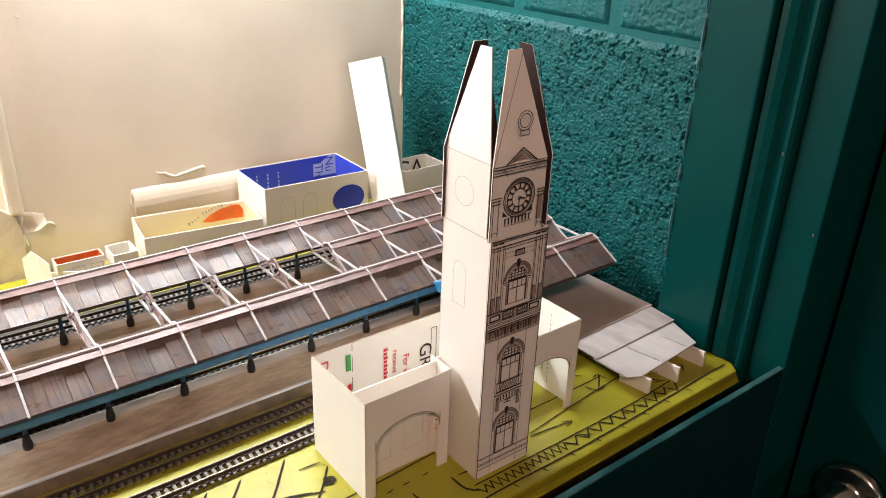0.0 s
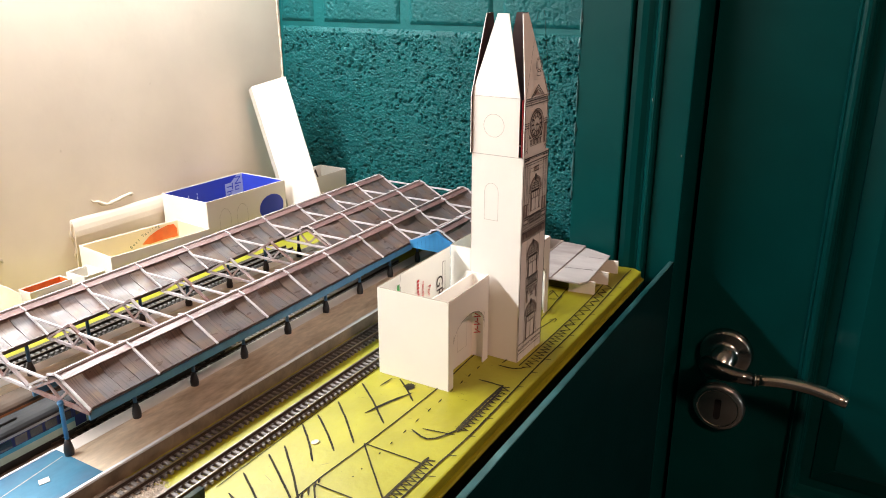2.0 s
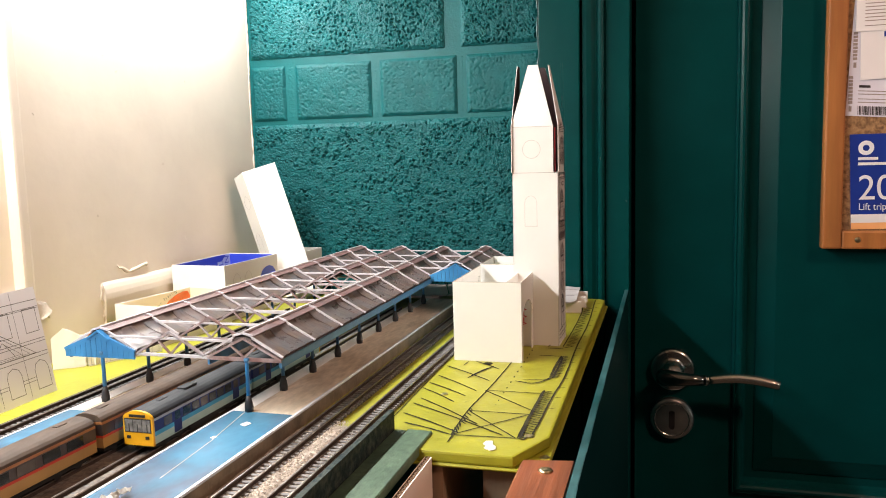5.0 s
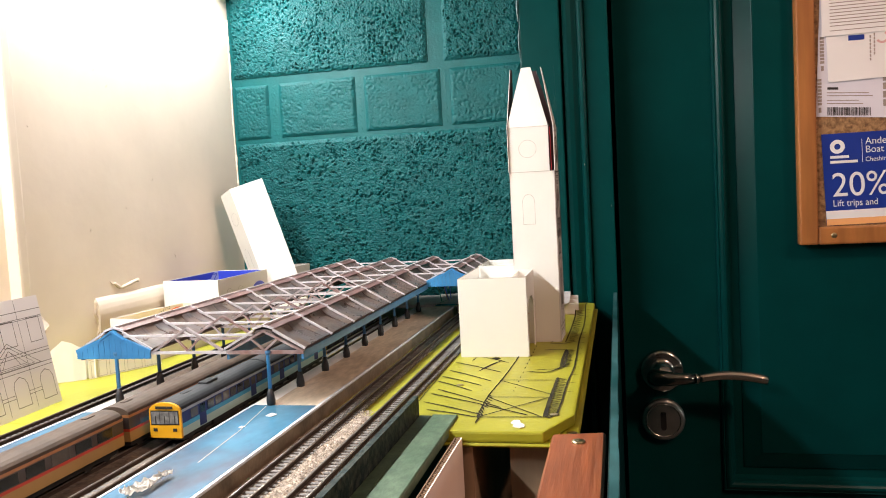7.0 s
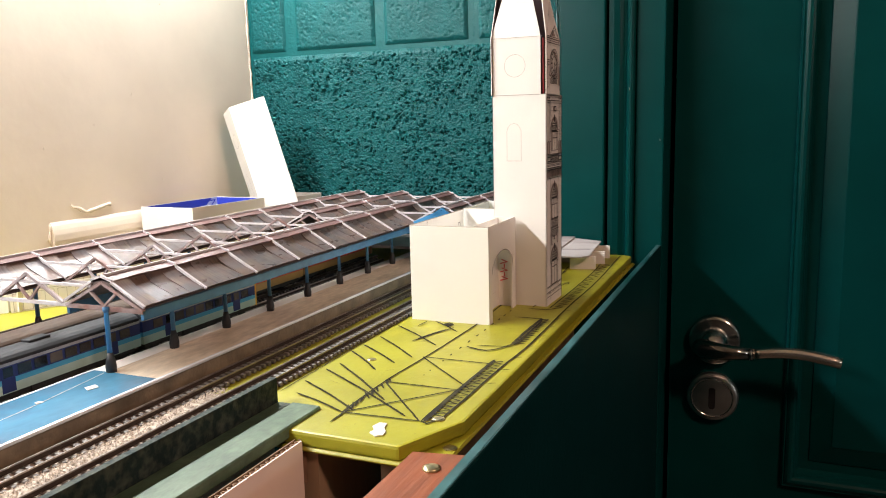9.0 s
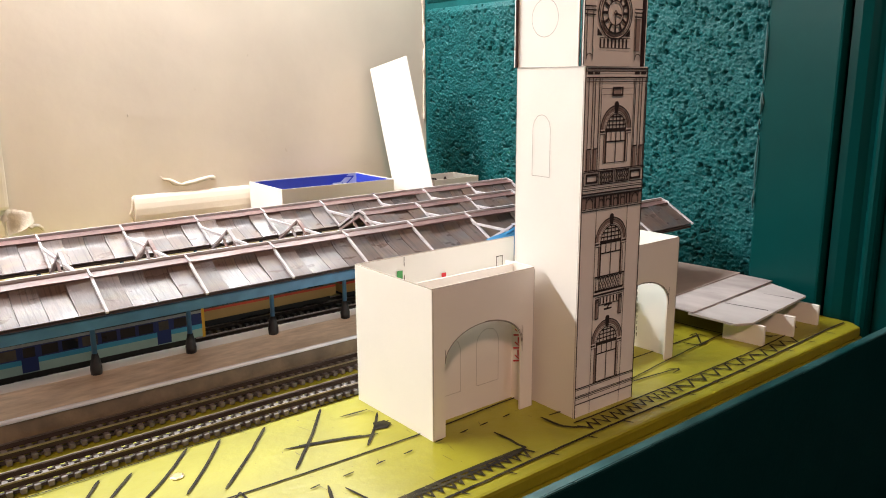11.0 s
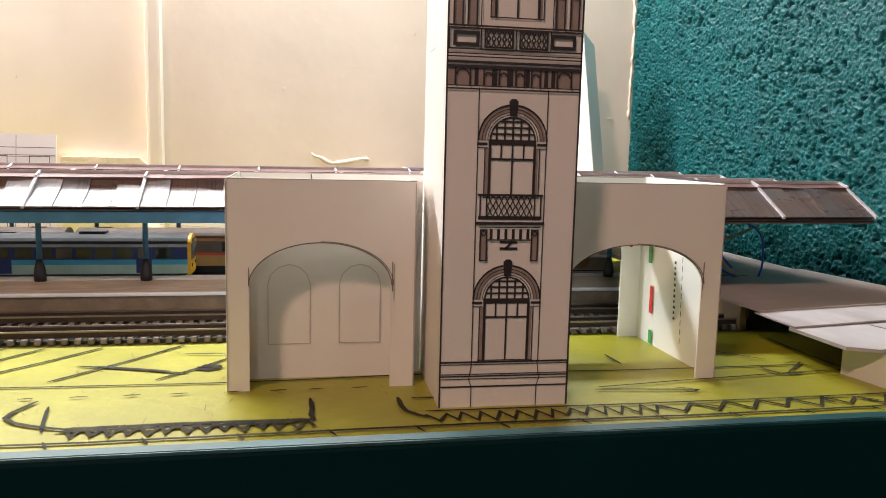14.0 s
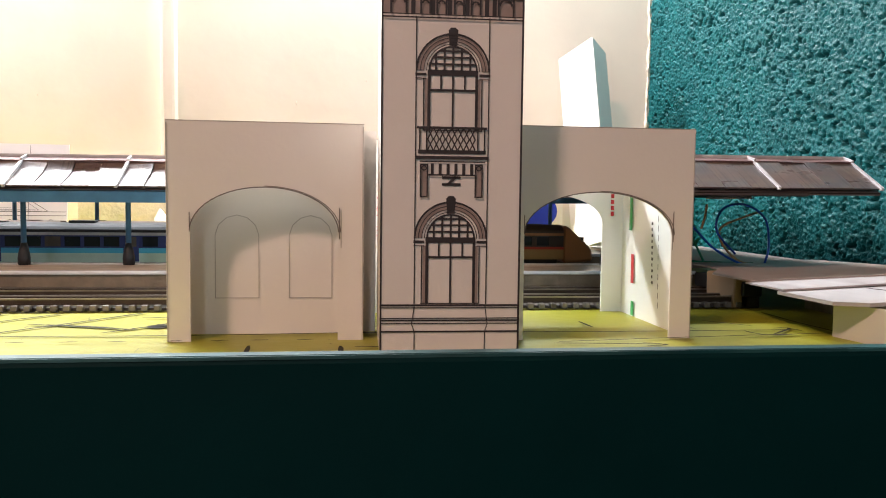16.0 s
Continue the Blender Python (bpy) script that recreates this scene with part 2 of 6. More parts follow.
PALEWOOD = material("pale softwood", (0.34, 0.24, 0.15), 0.6, vary=0.2, scale=80, stretch=(1, 1, 0.15))
PINE = material("orange pine frame", (0.42, 0.165, 0.045), 0.40, vary=0.22, scale=90, stretch=(1, 1, 0.1), second=(0.29, 0.10, 0.028), second_scale=50, second_amount=0.8)
CORK = material("cork", (0.36, 0.20, 0.085), 0.8, vary=0.35, scale=260, second=(0.16, 0.075, 0.03), second_scale=240, second_amount=0.9, bump=0.3)
PAPER = material("white paper", (0.86, 0.82, 0.80), 0.6, vary=0.03, scale=12)
LILAC = material("lilac paper", (0.74, 0.71, 0.78), 0.6, vary=0.04, scale=15)
POSTER = material("royal blue poster", (0.005, 0.032, 0.27), 0.45, vary=0.06, scale=20)
POSTER_WHITE = material("poster white", (0.82, 0.80, 0.80), 0.5, vary=0.03)
SWIRL_PINK = material("pale red ink", (0.72, 0.42, 0.40), 0.5, vary=0.05)
POSTER_ORANGE = material("poster orange", (0.86, 0.42, 0.16), 0.5, vary=0.05)
CHROME = material("polished nickel", (0.48, 0.50, 0.48), 0.18, metal=1.0, vary=0.06, scale=40)
COLLAR = material("dark polished nickel", (0.26, 0.26, 0.24), 0.16, metal=1.0, vary=0.06, scale=40)
PLATE = material("satin nickel", (0.52, 0.54, 0.52), 0.34, metal=1.0, vary=0.12, scale=60)
SATIN = material("satin bronze nickel", (0.62, 0.58, 0.50), 0.24, metal=1.0, vary=0.1, scale=200, stretch=(1, 0.1, 1))
BLACK = material("black shadow gap", (0.006, 0.006, 0.006), 0.7, vary=0.2)
SCREW = material("brassy screw", (0.55, 0.45, 0.26), 0.32, metal=1.0, vary=0.15)
TRAIN_ROOF = material("weathered brown coach roof", (0.092, 0.064, 0.046), 0.62, spec=0.22, vary=0.2, scale=90, second=(0.055, 0.040, 0.030), second_scale=40)
PACER_ROOF = material("dark grey railcar roof", (0.026, 0.028, 0.031), 0.6, spec=0.25, vary=0.2, scale=110)
TRAIN_BROWN = material("dark brown coach band", (0.055, 0.040, 0.034), 0.35, vary=0.15)
TRAIN_TAN = material("tan coach side", (0.40, 0.235, 0.075), 0.40, vary=0.1, scale=80)
TRAIN_RED = material("red coach stripe", (0.50, 0.045, 0.02), 0.4, vary=0.1)
TRAIN_ORANGE = material("orange coach stripe", (0.36, 0.15, 0.05), 0.4, vary=0.15)
PACER_BLUE = material("navy railcar side", (0.017, 0.030, 0.125), 0.5, spec=0.25, vary=0.12)
PACER_LIGHT = material("pale blue railcar stripe", (0.06, 0.33, 0.52), 0.45, spec=0.3, vary=0.1)
PACER_CREAM = material("pale green-grey railcar side", (0.36, 0.50, 0.45), 0.4, vary=0.1, scale=90)
PACER_RAIL = material("pale grey cantrail", (0.30, 0.32, 0.34), 0.4, vary=0.15, scale=200)
PACER_YELLOW = material("warning yellow", (0.70, 0.36, 0.014), 0.35, vary=0.06)
GLASS = material("dark train window", (0.012, 0.014, 0.018), 0.12, vary=0.1)
CAB_GLASS = material("pale cab glass", (0.17, 0.17, 0.165), 0.2, vary=0.6, scale=300)
# paler copy of GLASS, light on some panes put into its colour
GLASS_LIT = material("lit train window", (0.10, 0.085, 0.075), 0.15, vary=0.5, scale=90)
BLACK_UNDER = material("black underframe", (0.012, 0.011, 0.010), 0.7, vary=0.3)
WIRE_BLUE = material("blue wire", (0.01, 0.055, 0.38), 0.35, vary=0.05)
WIRE_GREEN = material("green wire", (0.015, 0.15, 0.07), 0.35, vary=0.05)
WIRE_TAN = material("tan wire", (0.42, 0.22, 0.09), 0.4, vary=0.1)
LAMP_BODY = material("white lamp body", (0.8, 0.8, 0.78), 0.4, vary=0.02)
TUBE = glowing("lit tube", (1.0, 0.96, 0.90), 6.0)


# ---- mesh helpers ----
def box(bm, x0, x1, y0, y1, z0, z1):
    v = [bm.verts.new(c) for c in ((x0, y0, z0), (x1, y0, z0), (x1, y1, z0), (x0, y1, z0), (x0, y0, z1), (x1, y0, z1), (x1, y1, z1), (x0, y1, z1))]
    for f in ((3, 2, 1, 0), (4, 5, 6, 7), (0, 1, 5, 4), (1, 2, 6, 5), (2, 3, 7, 6), (3, 0, 4, 7)):
        bm.faces.new([v[i] for i in f])
    return bm


def boxes(*lots):
    bm = bmesh.new()
    for b in lots:
        box(bm, *b)
    return bm


def bevelled(bm, width, segments=1):
    bmesh.ops.bevel(bm, geom=bm.edges[:], offset=width, segments=segments, affect="EDGES", profile=0.6)
    return bm


def bar(bm, a, b, w, h, up=(0, 0, 1)):
    """A straight bar from a to b, w wide and h high."""
    a, b = Vector(a), Vector(b)
    d = (b - a).normalized()
    s = d.cross(Vector(up)).normalized() * w / 2
    u = s.cross(d).normalized() * h / 2
    v = [bm.verts.new(p + i * s + j * u) for p in (a, b) for i, j in ((-1, -1), (1, -1), (1, 1), (-1, 1))]
    for f in ((0, 1, 2, 3), (7, 6, 5, 4), (4, 5, 1, 0), (5, 6, 2, 1), (6, 7, 3, 2), (7, 4, 0, 3)):
        bm.faces.new([v[i] for i in f])
    return bm


def prism(bm, outline, axis, lo, hi):
    """An outline of 2D points pushed along an axis from lo to hi."""
    def at(p, k):
        return {"x": (k, p[0], p[1]), "y": (p[0], k, p[1]), "z": (p[0], p[1], k)}[axis]
    a = [bm.verts.new(at(p, lo)) for p in outline]
    b = [bm.verts.new(at(p, hi)) for p in outline]
    bm.faces.new(a)
    bm.faces.new(b[::-1])
    n = len(outline)
    for i in range(n):
        bm.faces.new((a[(i + 1) % n], a[i], b[i], b[(i + 1) % n]))
    bmesh.ops.recalc_face_normals(bm, faces=bm.faces[:])
    return bm


def lathe(bm, profile, place, axis="z", n=20):
    """A round body: profile of (radius, height) turned about an axis through place."""
    rings = []
    for r, h in profile:
        ring = []
        for i in range(n):
            a = 2 * math.pi * i / n
            c, s = r * math.cos(a), r * math.sin(a)
            o = {"z": (c, s, h), "x": (h, c, s), "y": (c, h, s)}[axis]
            ring.append(bm.verts.new(Vector(place) + Vector(o)))
        rings.append(ring)
    for p, q in zip(rings, rings[1:]):
        for i in range(n):
            bm.faces.new((p[i], p[(i + 1) % n], q[(i + 1) % n], q[i]))
    bm.faces.new(rings[0][::-1])
    bm.faces.new(rings[-1])
    bmesh.ops.recalc_face_normals(bm, faces=bm.faces[:])
    return bm


def tube(bm, points, r, n=8):
    """A round tube along points."""
    pts = [Vector(p) for p in points]
    rings = []
    for i, p in enumerate(pts):
        d = (pts[min(i + 1, len(pts) - 1)] - pts[max(i - 1, 0)]).normalized()
        s = d.cross(Vector((0.31, 0.17, 0.93))).normalized()
        u = s.cross(d)
        k = r[i] if isinstance(r, (list, tuple)) else r
        rings.append([bm.verts.new(p + k * (math.cos(a) * s + math.sin(a) * u)) for a in (2 * math.pi * j / n for j in range(n))])
    for p, q in zip(rings, rings[1:]):
        for i in range(n):
            bm.faces.new((p[i], p[(i + 1) % n], q[(i + 1) % n], q[i]))
    bm.faces.new(rings[0][::-1])
    bm.faces.new(rings[-1])
    bmesh.ops.recalc_face_normals(bm, faces=bm.faces[:])
    return bm


def mesh_of(name, bm, mat, smooth=False):
    me = bpy.data.meshes.new(name)
    bm.to_mesh(me)
    bm.free()
    me.materials.append(mat)
    if smooth:
        for p in me.polygons:
            p.use_smooth = True
    return me


def thing(name, label, category, group="", at=(0, 0, 0), kind=""):
    ob = new(name)
    ob.location = at
    ob.empty_display_size = 0.02
    return tagged(ob, label, category, group, kind)


def solo(name, bm, mat, label, category="", group="", kind="", smooth=False):
    return tagged(new(name, mesh_of(name, bm, mat, smooth)), label, category, group, kind)


def part(name, bm, mat, parent, label="", smooth=False, kind=""):
    """One mesh under a thing or a part; its points are in the world."""
    ob = new(name, mesh_of(name, bm, mat, smooth))
    ob.parent = parent
    base = parent.location.copy()
    if parent.parent:
        base += parent.parent.location
    ob.data.transform(Matrix.Translation(-base))
    return tagged(ob, label, kind=kind)


def shared(name, me, parent, at):
    """A piece on a mesh that alike pieces share."""
    ob = new(name, me)
    ob.parent = parent
    ob.matrix_basis = at
    return ob


class Ink:
    """Flat lines on a plane: origin, two directions (metres per unit 1 mm), lifted a little along the normal."""

    def __init__(self, origin, u, v, lift):
        self.bm, self.o, self.u, self.v = bmesh.new(), Vector(origin), Vector(u) * 0.001, Vector(v) * 0.001
        self.n = Vector(u).cross(Vector(v)).normalized() * lift
        self.lift = 0.0

    def at(self, p):
        return self.o + p[0] * self.u + p[1] * self.v + self.n

    def poly(self, pts):
        self.bm.faces.new([self.bm.verts.new(self.at(p)) for p in pts])

    def rect(self, x0, y0, x1, y1):
        self.poly(((x0, y0), (x1, y0), (x1, y1), (x0, y1)))

    def line(self, pts, w=0.3, closed=False, taper=False):
        """A ribbon with mitred joints; each line lies a hair above the last."""
        pts = [Vector(p[:2]) for p in pts]
        pts = [p for i, p in enumerate(pts) if i == 0 or (p - pts[i - 1]).length > 1e-5]
        if len(pts) < 2:
            return
        self.lift += 3e-6
        up = self.n.normalized() * self.lift
        n = len(pts)
        sides = []
        for i, p in enumerate(pts):
            d0 = (p - pts[i - 1]).normalized() if i or closed else None
            d1 = (pts[(i + 1) % n] - p).normalized() if i < n - 1 or closed else None
            d0, d1 = d0 or d1, d1 or d0
            n0, n1 = Vector((-d0.y, d0.x)), Vector((-d1.y, d1.x))
            m = (n0 + n1)
            m = m.normalized() if m.length > 0.15 else n1
            k = w / 2 / max(0.45, m.dot(n1))
            if taper and i in (0, n - 1):
                k *= 0.45
            sides.append([self.bm.verts.new(self.at(q) + up) for q in (p - m * k, p + m * k)])
        for i in range(n if closed else n - 1):
            a, b = sides[i], sides[(i + 1) % n]
            self.bm.faces.new((a[0], b[0], b[1], a[1]))

    def outline(self, x0, y0, x1, y1, w=0.3):
        self.line(((x0, y0), (x1, y0), (x1, y1), (x0, y1)), w, True)

    def arc(self, cx, cy, r, a0, a1, w=0.3, n=20, squash=1.0):
        self.line([(cx + r * math.cos(radians(a0 + (a1 - a0) * i / n)), cy + squash * r * math.sin(radians(a0 + (a1 - a0) * i / n))) for i in range(n + 1)], w)

    def band(self, cx, cy, r0, r1, a0, a1, n=20):
        p = [(math.cos(radians(a0 + (a1 - a0) * i / n)), math.sin(radians(a0 + (a1 - a0) * i / n))) for i in range(n + 1)]
        for a, b in zip(p, p[1:]):
            self.poly(((cx + r0 * a[0], cy + r0 * a[1]), (cx + r1 * a[0], cy + r1 * a[1]), (cx + r1 * b[0], cy + r1 * b[1]), (cx + r0 * b[0], cy + r0 * b[1])))


def writing(name, text, size, matrix, mat, parent=None, label=""):
    """Letters of the built-in font as a flat mesh."""
    cu = bpy.data.curves.new(name, "FONT")
    cu.body, cu.size = text, size
    tmp = bpy.data.objects.new(name, cu)
    scene.collection.objects.link(tmp)
    dg = bpy.context.evaluated_depsgraph_get()
    me = bpy.data.meshes.new_from_object(tmp.evaluated_get(dg))
    bpy.data.objects.remove(tmp)
    me.materials.clear()
    me.materials.append(mat)
    me.transform(matrix)
    ob = new(name, me)
    if parent:
        ob.parent = parent
        base = parent.location.copy()
        if parent.parent:
            base += parent.parent.location
        me.transform(Matrix.Translation(-base))
    return tagged(ob, label)


def plane_frame(origin, u, v):
    """Matrix whose x and y axes are u and v."""
    u, v = Vector(u).normalized(), Vector(v).normalized()
    n = u.cross(v)
    return Matrix(((u.x, v.x, n.x, origin[0]), (u.y, v.y, n.y, origin[1]), (u.z, v.z, n.z, origin[2]), (0, 0, 0, 1)))


# ---- the room ----
FLOOR_Z, CEIL_Z, WALL_X, WALL_Y = -1.1, 1.3, 0.468, 0.665
solo("floor", boxes((-2.6, 0.72, -5.4, 0.80, FLOOR_Z - 0.1, FLOOR_Z)), FLOOR, "plain grey floor of the room", kind="structure")
solo("ceiling", boxes((-2.6, 0.72, -5.4, 0.80, CEIL_Z, CEIL_Z + 0.1)), CEILING, "plain white ceiling of the room", kind="structure")
# unseen closing walls, kept dark to hold down bounced light
solo("wall_west", boxes((-2.6, -2.5, -5.4, 0.80, FLOOR_Z, CEIL_Z)), ROOM_WALL, "unseen dark wall behind the layout's far end, limits bounce", kind="structure")
solo("wall_south", boxes((-2.5, 0.62, -5.4, -5.3, FLOOR_Z, CEIL_Z)), ROOM_WALL, "unseen dark wall across the room, limits bounce", kind="structure")

wall_cream = tagged(new("wall_north", mesh_of("wall_north", boxes((-2.5, 0.482, WALL_Y, WALL_Y + 0.12, FLOOR_Z, CEIL_Z)), CREAM)), "cream painted plaster wall with flaking patches", kind="structure")


def ragged(bm, pts, width, depth, seed):
    """An uneven ridge of lifted plaster along points on the cream wall (x, z)."""
    rnd = random.Random(seed)
    fine = []
    for a, q in zip(pts, pts[1:]):
        n = max(2, int((Vector(q) - Vector(a)).length / 0.003))
        fine += [(a[0] + (q[0] - a[0]) * i / n, a[1] + (q[1] - a[1]) * i / n) for i in range(n)]
    fine.append(pts[-1])
    own = bmesh.new()
    tube(own, [(x + rnd.uniform(-1, 1) * 0.0007, 0, z + rnd.uniform(-1, 1) * 0.0007) for x, z in fine], [width * rnd.uniform(0.12, 0.36) * (0.4 if i in (0, len(fine) - 1) else 1) for i in range(len(fine))], 6)
    own.transform(Matrix.Translation((0, WALL_Y, 0)) @ Matrix.Diagonal((1, depth / width * 0.9, 1, 1)))
    me = bpy.data.meshes.new("ridge")
    own.to_mesh(me)
    own.free()
    bm.from_mesh(me)
    bpy.data.meshes.remove(me)
    return bm


# trunking and a length of batten fixed on the cream wall
trunk = bevelled(boxes((0.0800, 0.0910, WALL_Y - 0.0105, WALL_Y + 0.002, 0.053, 1.2)), 0.0025, 2)
solo("trim", trunk, CREAM, "cream painted vertical trunking on the wall", kind="structure")
bm = bmesh.new()
prism(bm, [(WALL_Y + 0.002, 0.0), (WALL_Y - 0.0012, 0.006), (WALL_Y - 0.0026, 0.020), (WALL_Y - 0.0036, 0.032), (WALL_Y - 0.0040, 0.038), (WALL_Y - 0.0038, 0.043), (WALL_Y - 0.0031, 0.047), (WALL_Y - 0.0020, 0.0505), (WALL_Y - 0.0007, 0.0530), (WALL_Y + 0.002, 0.0545)], "x", 0.178, 0.285)
solo("wall_batten", bm, CREAM, "rounded cream painted batten fixed along the wall", "batten", kind="structure")
bm = bmesh.new()
ragged(bm, [(0.178, 0.052), (0.176, 0.040), (0.179, 0.028), (0.177, 0.018)], 0.006, 0.010, 1)
ragged(bm, [(0.200, 0.066), (0.207, 0.063), (0.214, 0.059), (0.224, 0.059), (0.234, 0.062), (0.246, 0.0625)], 0.006, 0.006, 2)
ragged(bm, [(0.100, 0.040), (0.105, 0.0375), (0.110, 0.0385), (0.1125, 0.034)], 0.005, 0.006, 3)
ragged(bm, [(0.090, 0.050), (0.086, 0.036), (0.089, 0.022), (0.084, 0.008), (0.080, -0.002)], 0.008, 0.012, 4)
ragged(bm, [(WALL_X - 0.004, 0.36), (WALL_X - 0.003, 0.30), (WALL_X - 0.005, 0.24), (WALL_X - 0.003, 0.18), (WALL_X - 0.004, 0.10)], 0.005, 0.006, 5)
rnd = random.Random(31)
for k in range(40):
    x, z, a, l = rnd.uniform(-0.35, 0.45), rnd.uniform(0.07, 0.40), rnd.uniform(0, 3.1), rnd.uniform(0.0005, 0.0022)
    tube(bm, [(x - l * math.cos(a), WALL_Y, z - l * math.sin(a)), (x, WALL_Y - 0.0004, z), (x + l * math.cos(a), WALL_Y, z + l * math.sin(a))], [0.0002, rnd.uniform(0.0003, 0.0006), 0.0002], 5)
part("plaster_flakes", bm, PLASTER, wall_cream, "flaking plaster edges", kind="stuff", smooth=True)
bm = bmesh.new()
prism(bm, [(0.020, -0.004), (0.082, -0.004), (0.088, 0.030), (0.084, 0.052), (0.074, 0.060), (0.020, 0.060)], "y", WALL_Y - 0.010, WALL_Y + 0.002)
part("plaster_patch", bm, PLASTER, wall_cream, "pale raised plaster patch")
bm = bmesh.new()
rows = []
for i in range(9):
    u = i / 8
    rows.append([bm.verts.new((0.0895 + 0.016 * u, WALL_Y - 0.0015 - 0.011 * math.sin(u * 2.2) * (0.3 + 0.7 * v), 0.0535 - 0.004 * u - v * (0.020 - 0.013 * u) + 0.0012 * noise.noise(Vector((u * 9, v * 7, 2))))) for v in (0.0, 0.25, 0.5, 0.75, 1.0)])
for p, q in zip(rows, rows[1:]):
    for i in range(4):
        bm.faces.new((p[i], q[i], q[i + 1], p[i + 1]))
bmesh.ops.solidify(bm, geom=bm.faces[:], thickness=0.0008)
part("plaster_flap", bm, PLASTER, wall_cream, "curled flap of peeling paint", smooth=True)

# teal block wall: rough blocks, a course of smooth bricks, painted joints
wall_teal = tagged(new("wall_east", mesh_of("wall_east", boxes((WALL_X - 0.0014, WALL_X + 0.12, 0.302, 0.70, FLOOR_Z, CEIL_Z)), MORTAR)), "teal painted wall of rough concrete blocks and bricks", kind="structure")


def block_face(y0, y1, z0, z1, step, coarse, proud, seed, round_=0.006):
    """The front of a block, with a pitted face and rounded rim."""
    ny, nz = max(4, round((y1 - y0) / step)), max(4, round((z1 - z0) / step))
    rows = []
    bm = bmesh.new()
    for j in range(nz + 1):
        row = []
        for i in range(ny + 1):
            y, z = y0 + (y1 - y0) * i / ny, z0 + (z1 - z0) * j / nz
            e = min(y - y0, y1 - y, z - z0, z1 - z)
            q = Vector((seed * 3.1, y, z))
            crumb = abs(noise.noise(q * 520)) * 0.9 + abs(noise.noise(q * 950 + Vector((7, 3, 1)))) * 0.45 + noise.noise(q * 90) * 0.25
            pit = noise.noise(q * 340 + Vector((1, 8, 4))) + 0.4 * noise.noise(q * 760) + 0.35 * noise.noise(q * 40) - 0.30
            d = proud + coarse * (crumb - 0.4 - 1.1 * min(1.0, max(0.0, pit) * 4.0))
            rim = min(1.0, max(0.0, e) / round_)
            d *= rim ** 0.5
            row.append(bm.verts.new((WALL_X + 0.001 - d, y, z)))
        rows.append(row)
    for j in range(nz):
        for i in range(ny):
            bm.faces.new((rows[j][i], rows[j][i + 1], rows[j + 1][i + 1], rows[j + 1][i]))
    bmesh.ops.recalc_face_normals(bm, faces=bm.faces[:])
    if bm.faces[0].normal.x > 0:
        bmesh.ops.reverse_faces(bm, faces=bm.faces[:])
    return bm


for y0, y1, z0, z1, step, coarse, proud in (
        (0.302, 0.663, -0.014, 0.2070, 0.00072, 0.0027, 0.0064),
        (0.302, 0.3945, 0.2850, 0.50, 0.00072, 0.0027, 0.0062), (0.4115, 0.663, 0.2850, 0.50, 0.00072, 0.0027, 0.0062),
        (0.302, 0.392, -0.240, -0.026, 0.004, 0.0062, 0.007), (0.404, 0.663, -0.240, -0.026, 0.004, 0.0062, 0.007)):
    part("block", block_face(y0, y1, z0, z1, step, coarse, proud, y0 + z0), TEAL, wall_teal, smooth=True)
for y0, y1 in ((0.302, 0.3885), (0.3975, 0.4935), (0.5025, 0.6035), (0.6150, 0.663)):
    part("brick", block_face(y0, y1, 0.2100, 0.2785, 0.0010, 0.0008, 0.0052, y0, 0.0050), TEAL, wall_teal, smooth=True)
# uneven painted joints
for y0, y1, z0, z1 in ((0.302, 0.663, 0.2050, 0.2125), (0.302, 0.663, 0.2760, 0.2870), (0.386, 0.400, 0.209, 0.281), (0.490, 0.506, 0.209, 0.281), (0.600, 0.6185, 0.209, 0.281), (0.392, 0.414, 0.282, 0.50)):
    part("mortar_joint", block_face(y0, y1, z0, z1, 0.0014, 0.0008, 0.0016 if z0 > 0.27 else 0.0026, y0 + 3 * z0, 0.006), MORTAR, wall_teal, smooth=True)

# wall round the door, then the door in its frame
solo("wall_door_side", boxes((0.56, 0.62, -5.3, 0.302, FLOOR_Z, CEIL_Z), (0.47, 0.56, -5.3, -0.78, FLOOR_Z, CEIL_Z), (0.47, 0.56, -0.78, 0.302, 1.04, CEIL_Z)), FASCIA, "dark green wall round the door", kind="structure")
door = tagged(new("door_1"), "dark green panelled door with a lever handle", kind="structure")
TOP = 0.98
part("architrave", bevelled(boxes((0.4465, 0.58, 0.2572, 0.302, FLOOR_Z, TOP)), 0.0016, 2), DOOR, door)
bm = prism(bmesh.new(), [(0.58, 0.2318), (0.4585, 0.2318), (0.4560, 0.2326), (0.4545, 0.2345), (0.4545, 0.2362), (0.4560, 0.2382), (0.4580, 0.2390), (0.4570, 0.2412), (0.4530, 0.2450), (0.4512, 0.2500), (0.4512, 0.2545), (0.4540, 0.2552), (0.58, 0.2552)], "z", FLOOR_Z, TOP)
part("architrave_moulding", bm, DOOR, door)
rnd = random.Random(21)
bm = bmesh.new()
z = 0.06
while z < 0.46:
    l = rnd.uniform(0.006, 0.04)
    tube(bm, [(0.4462, 0.3022, z), (0.4460 - rnd.uniform(0, 0.0006), 0.3022 + rnd.uniform(-0.0006, 0.0008), z + l * 0.5), (0.4462, 0.3022, z + l)], [0.0004, rnd.uniform(0.0006, 0.0014), 0.0004], 5)
    z += l * rnd.uniform(1.0, 1.5)
part("worn_edge", bm, WORN_GLINT_TEAL, door, "chipped pale teal paint edge", kind="stuff")
bm = bmesh.new()
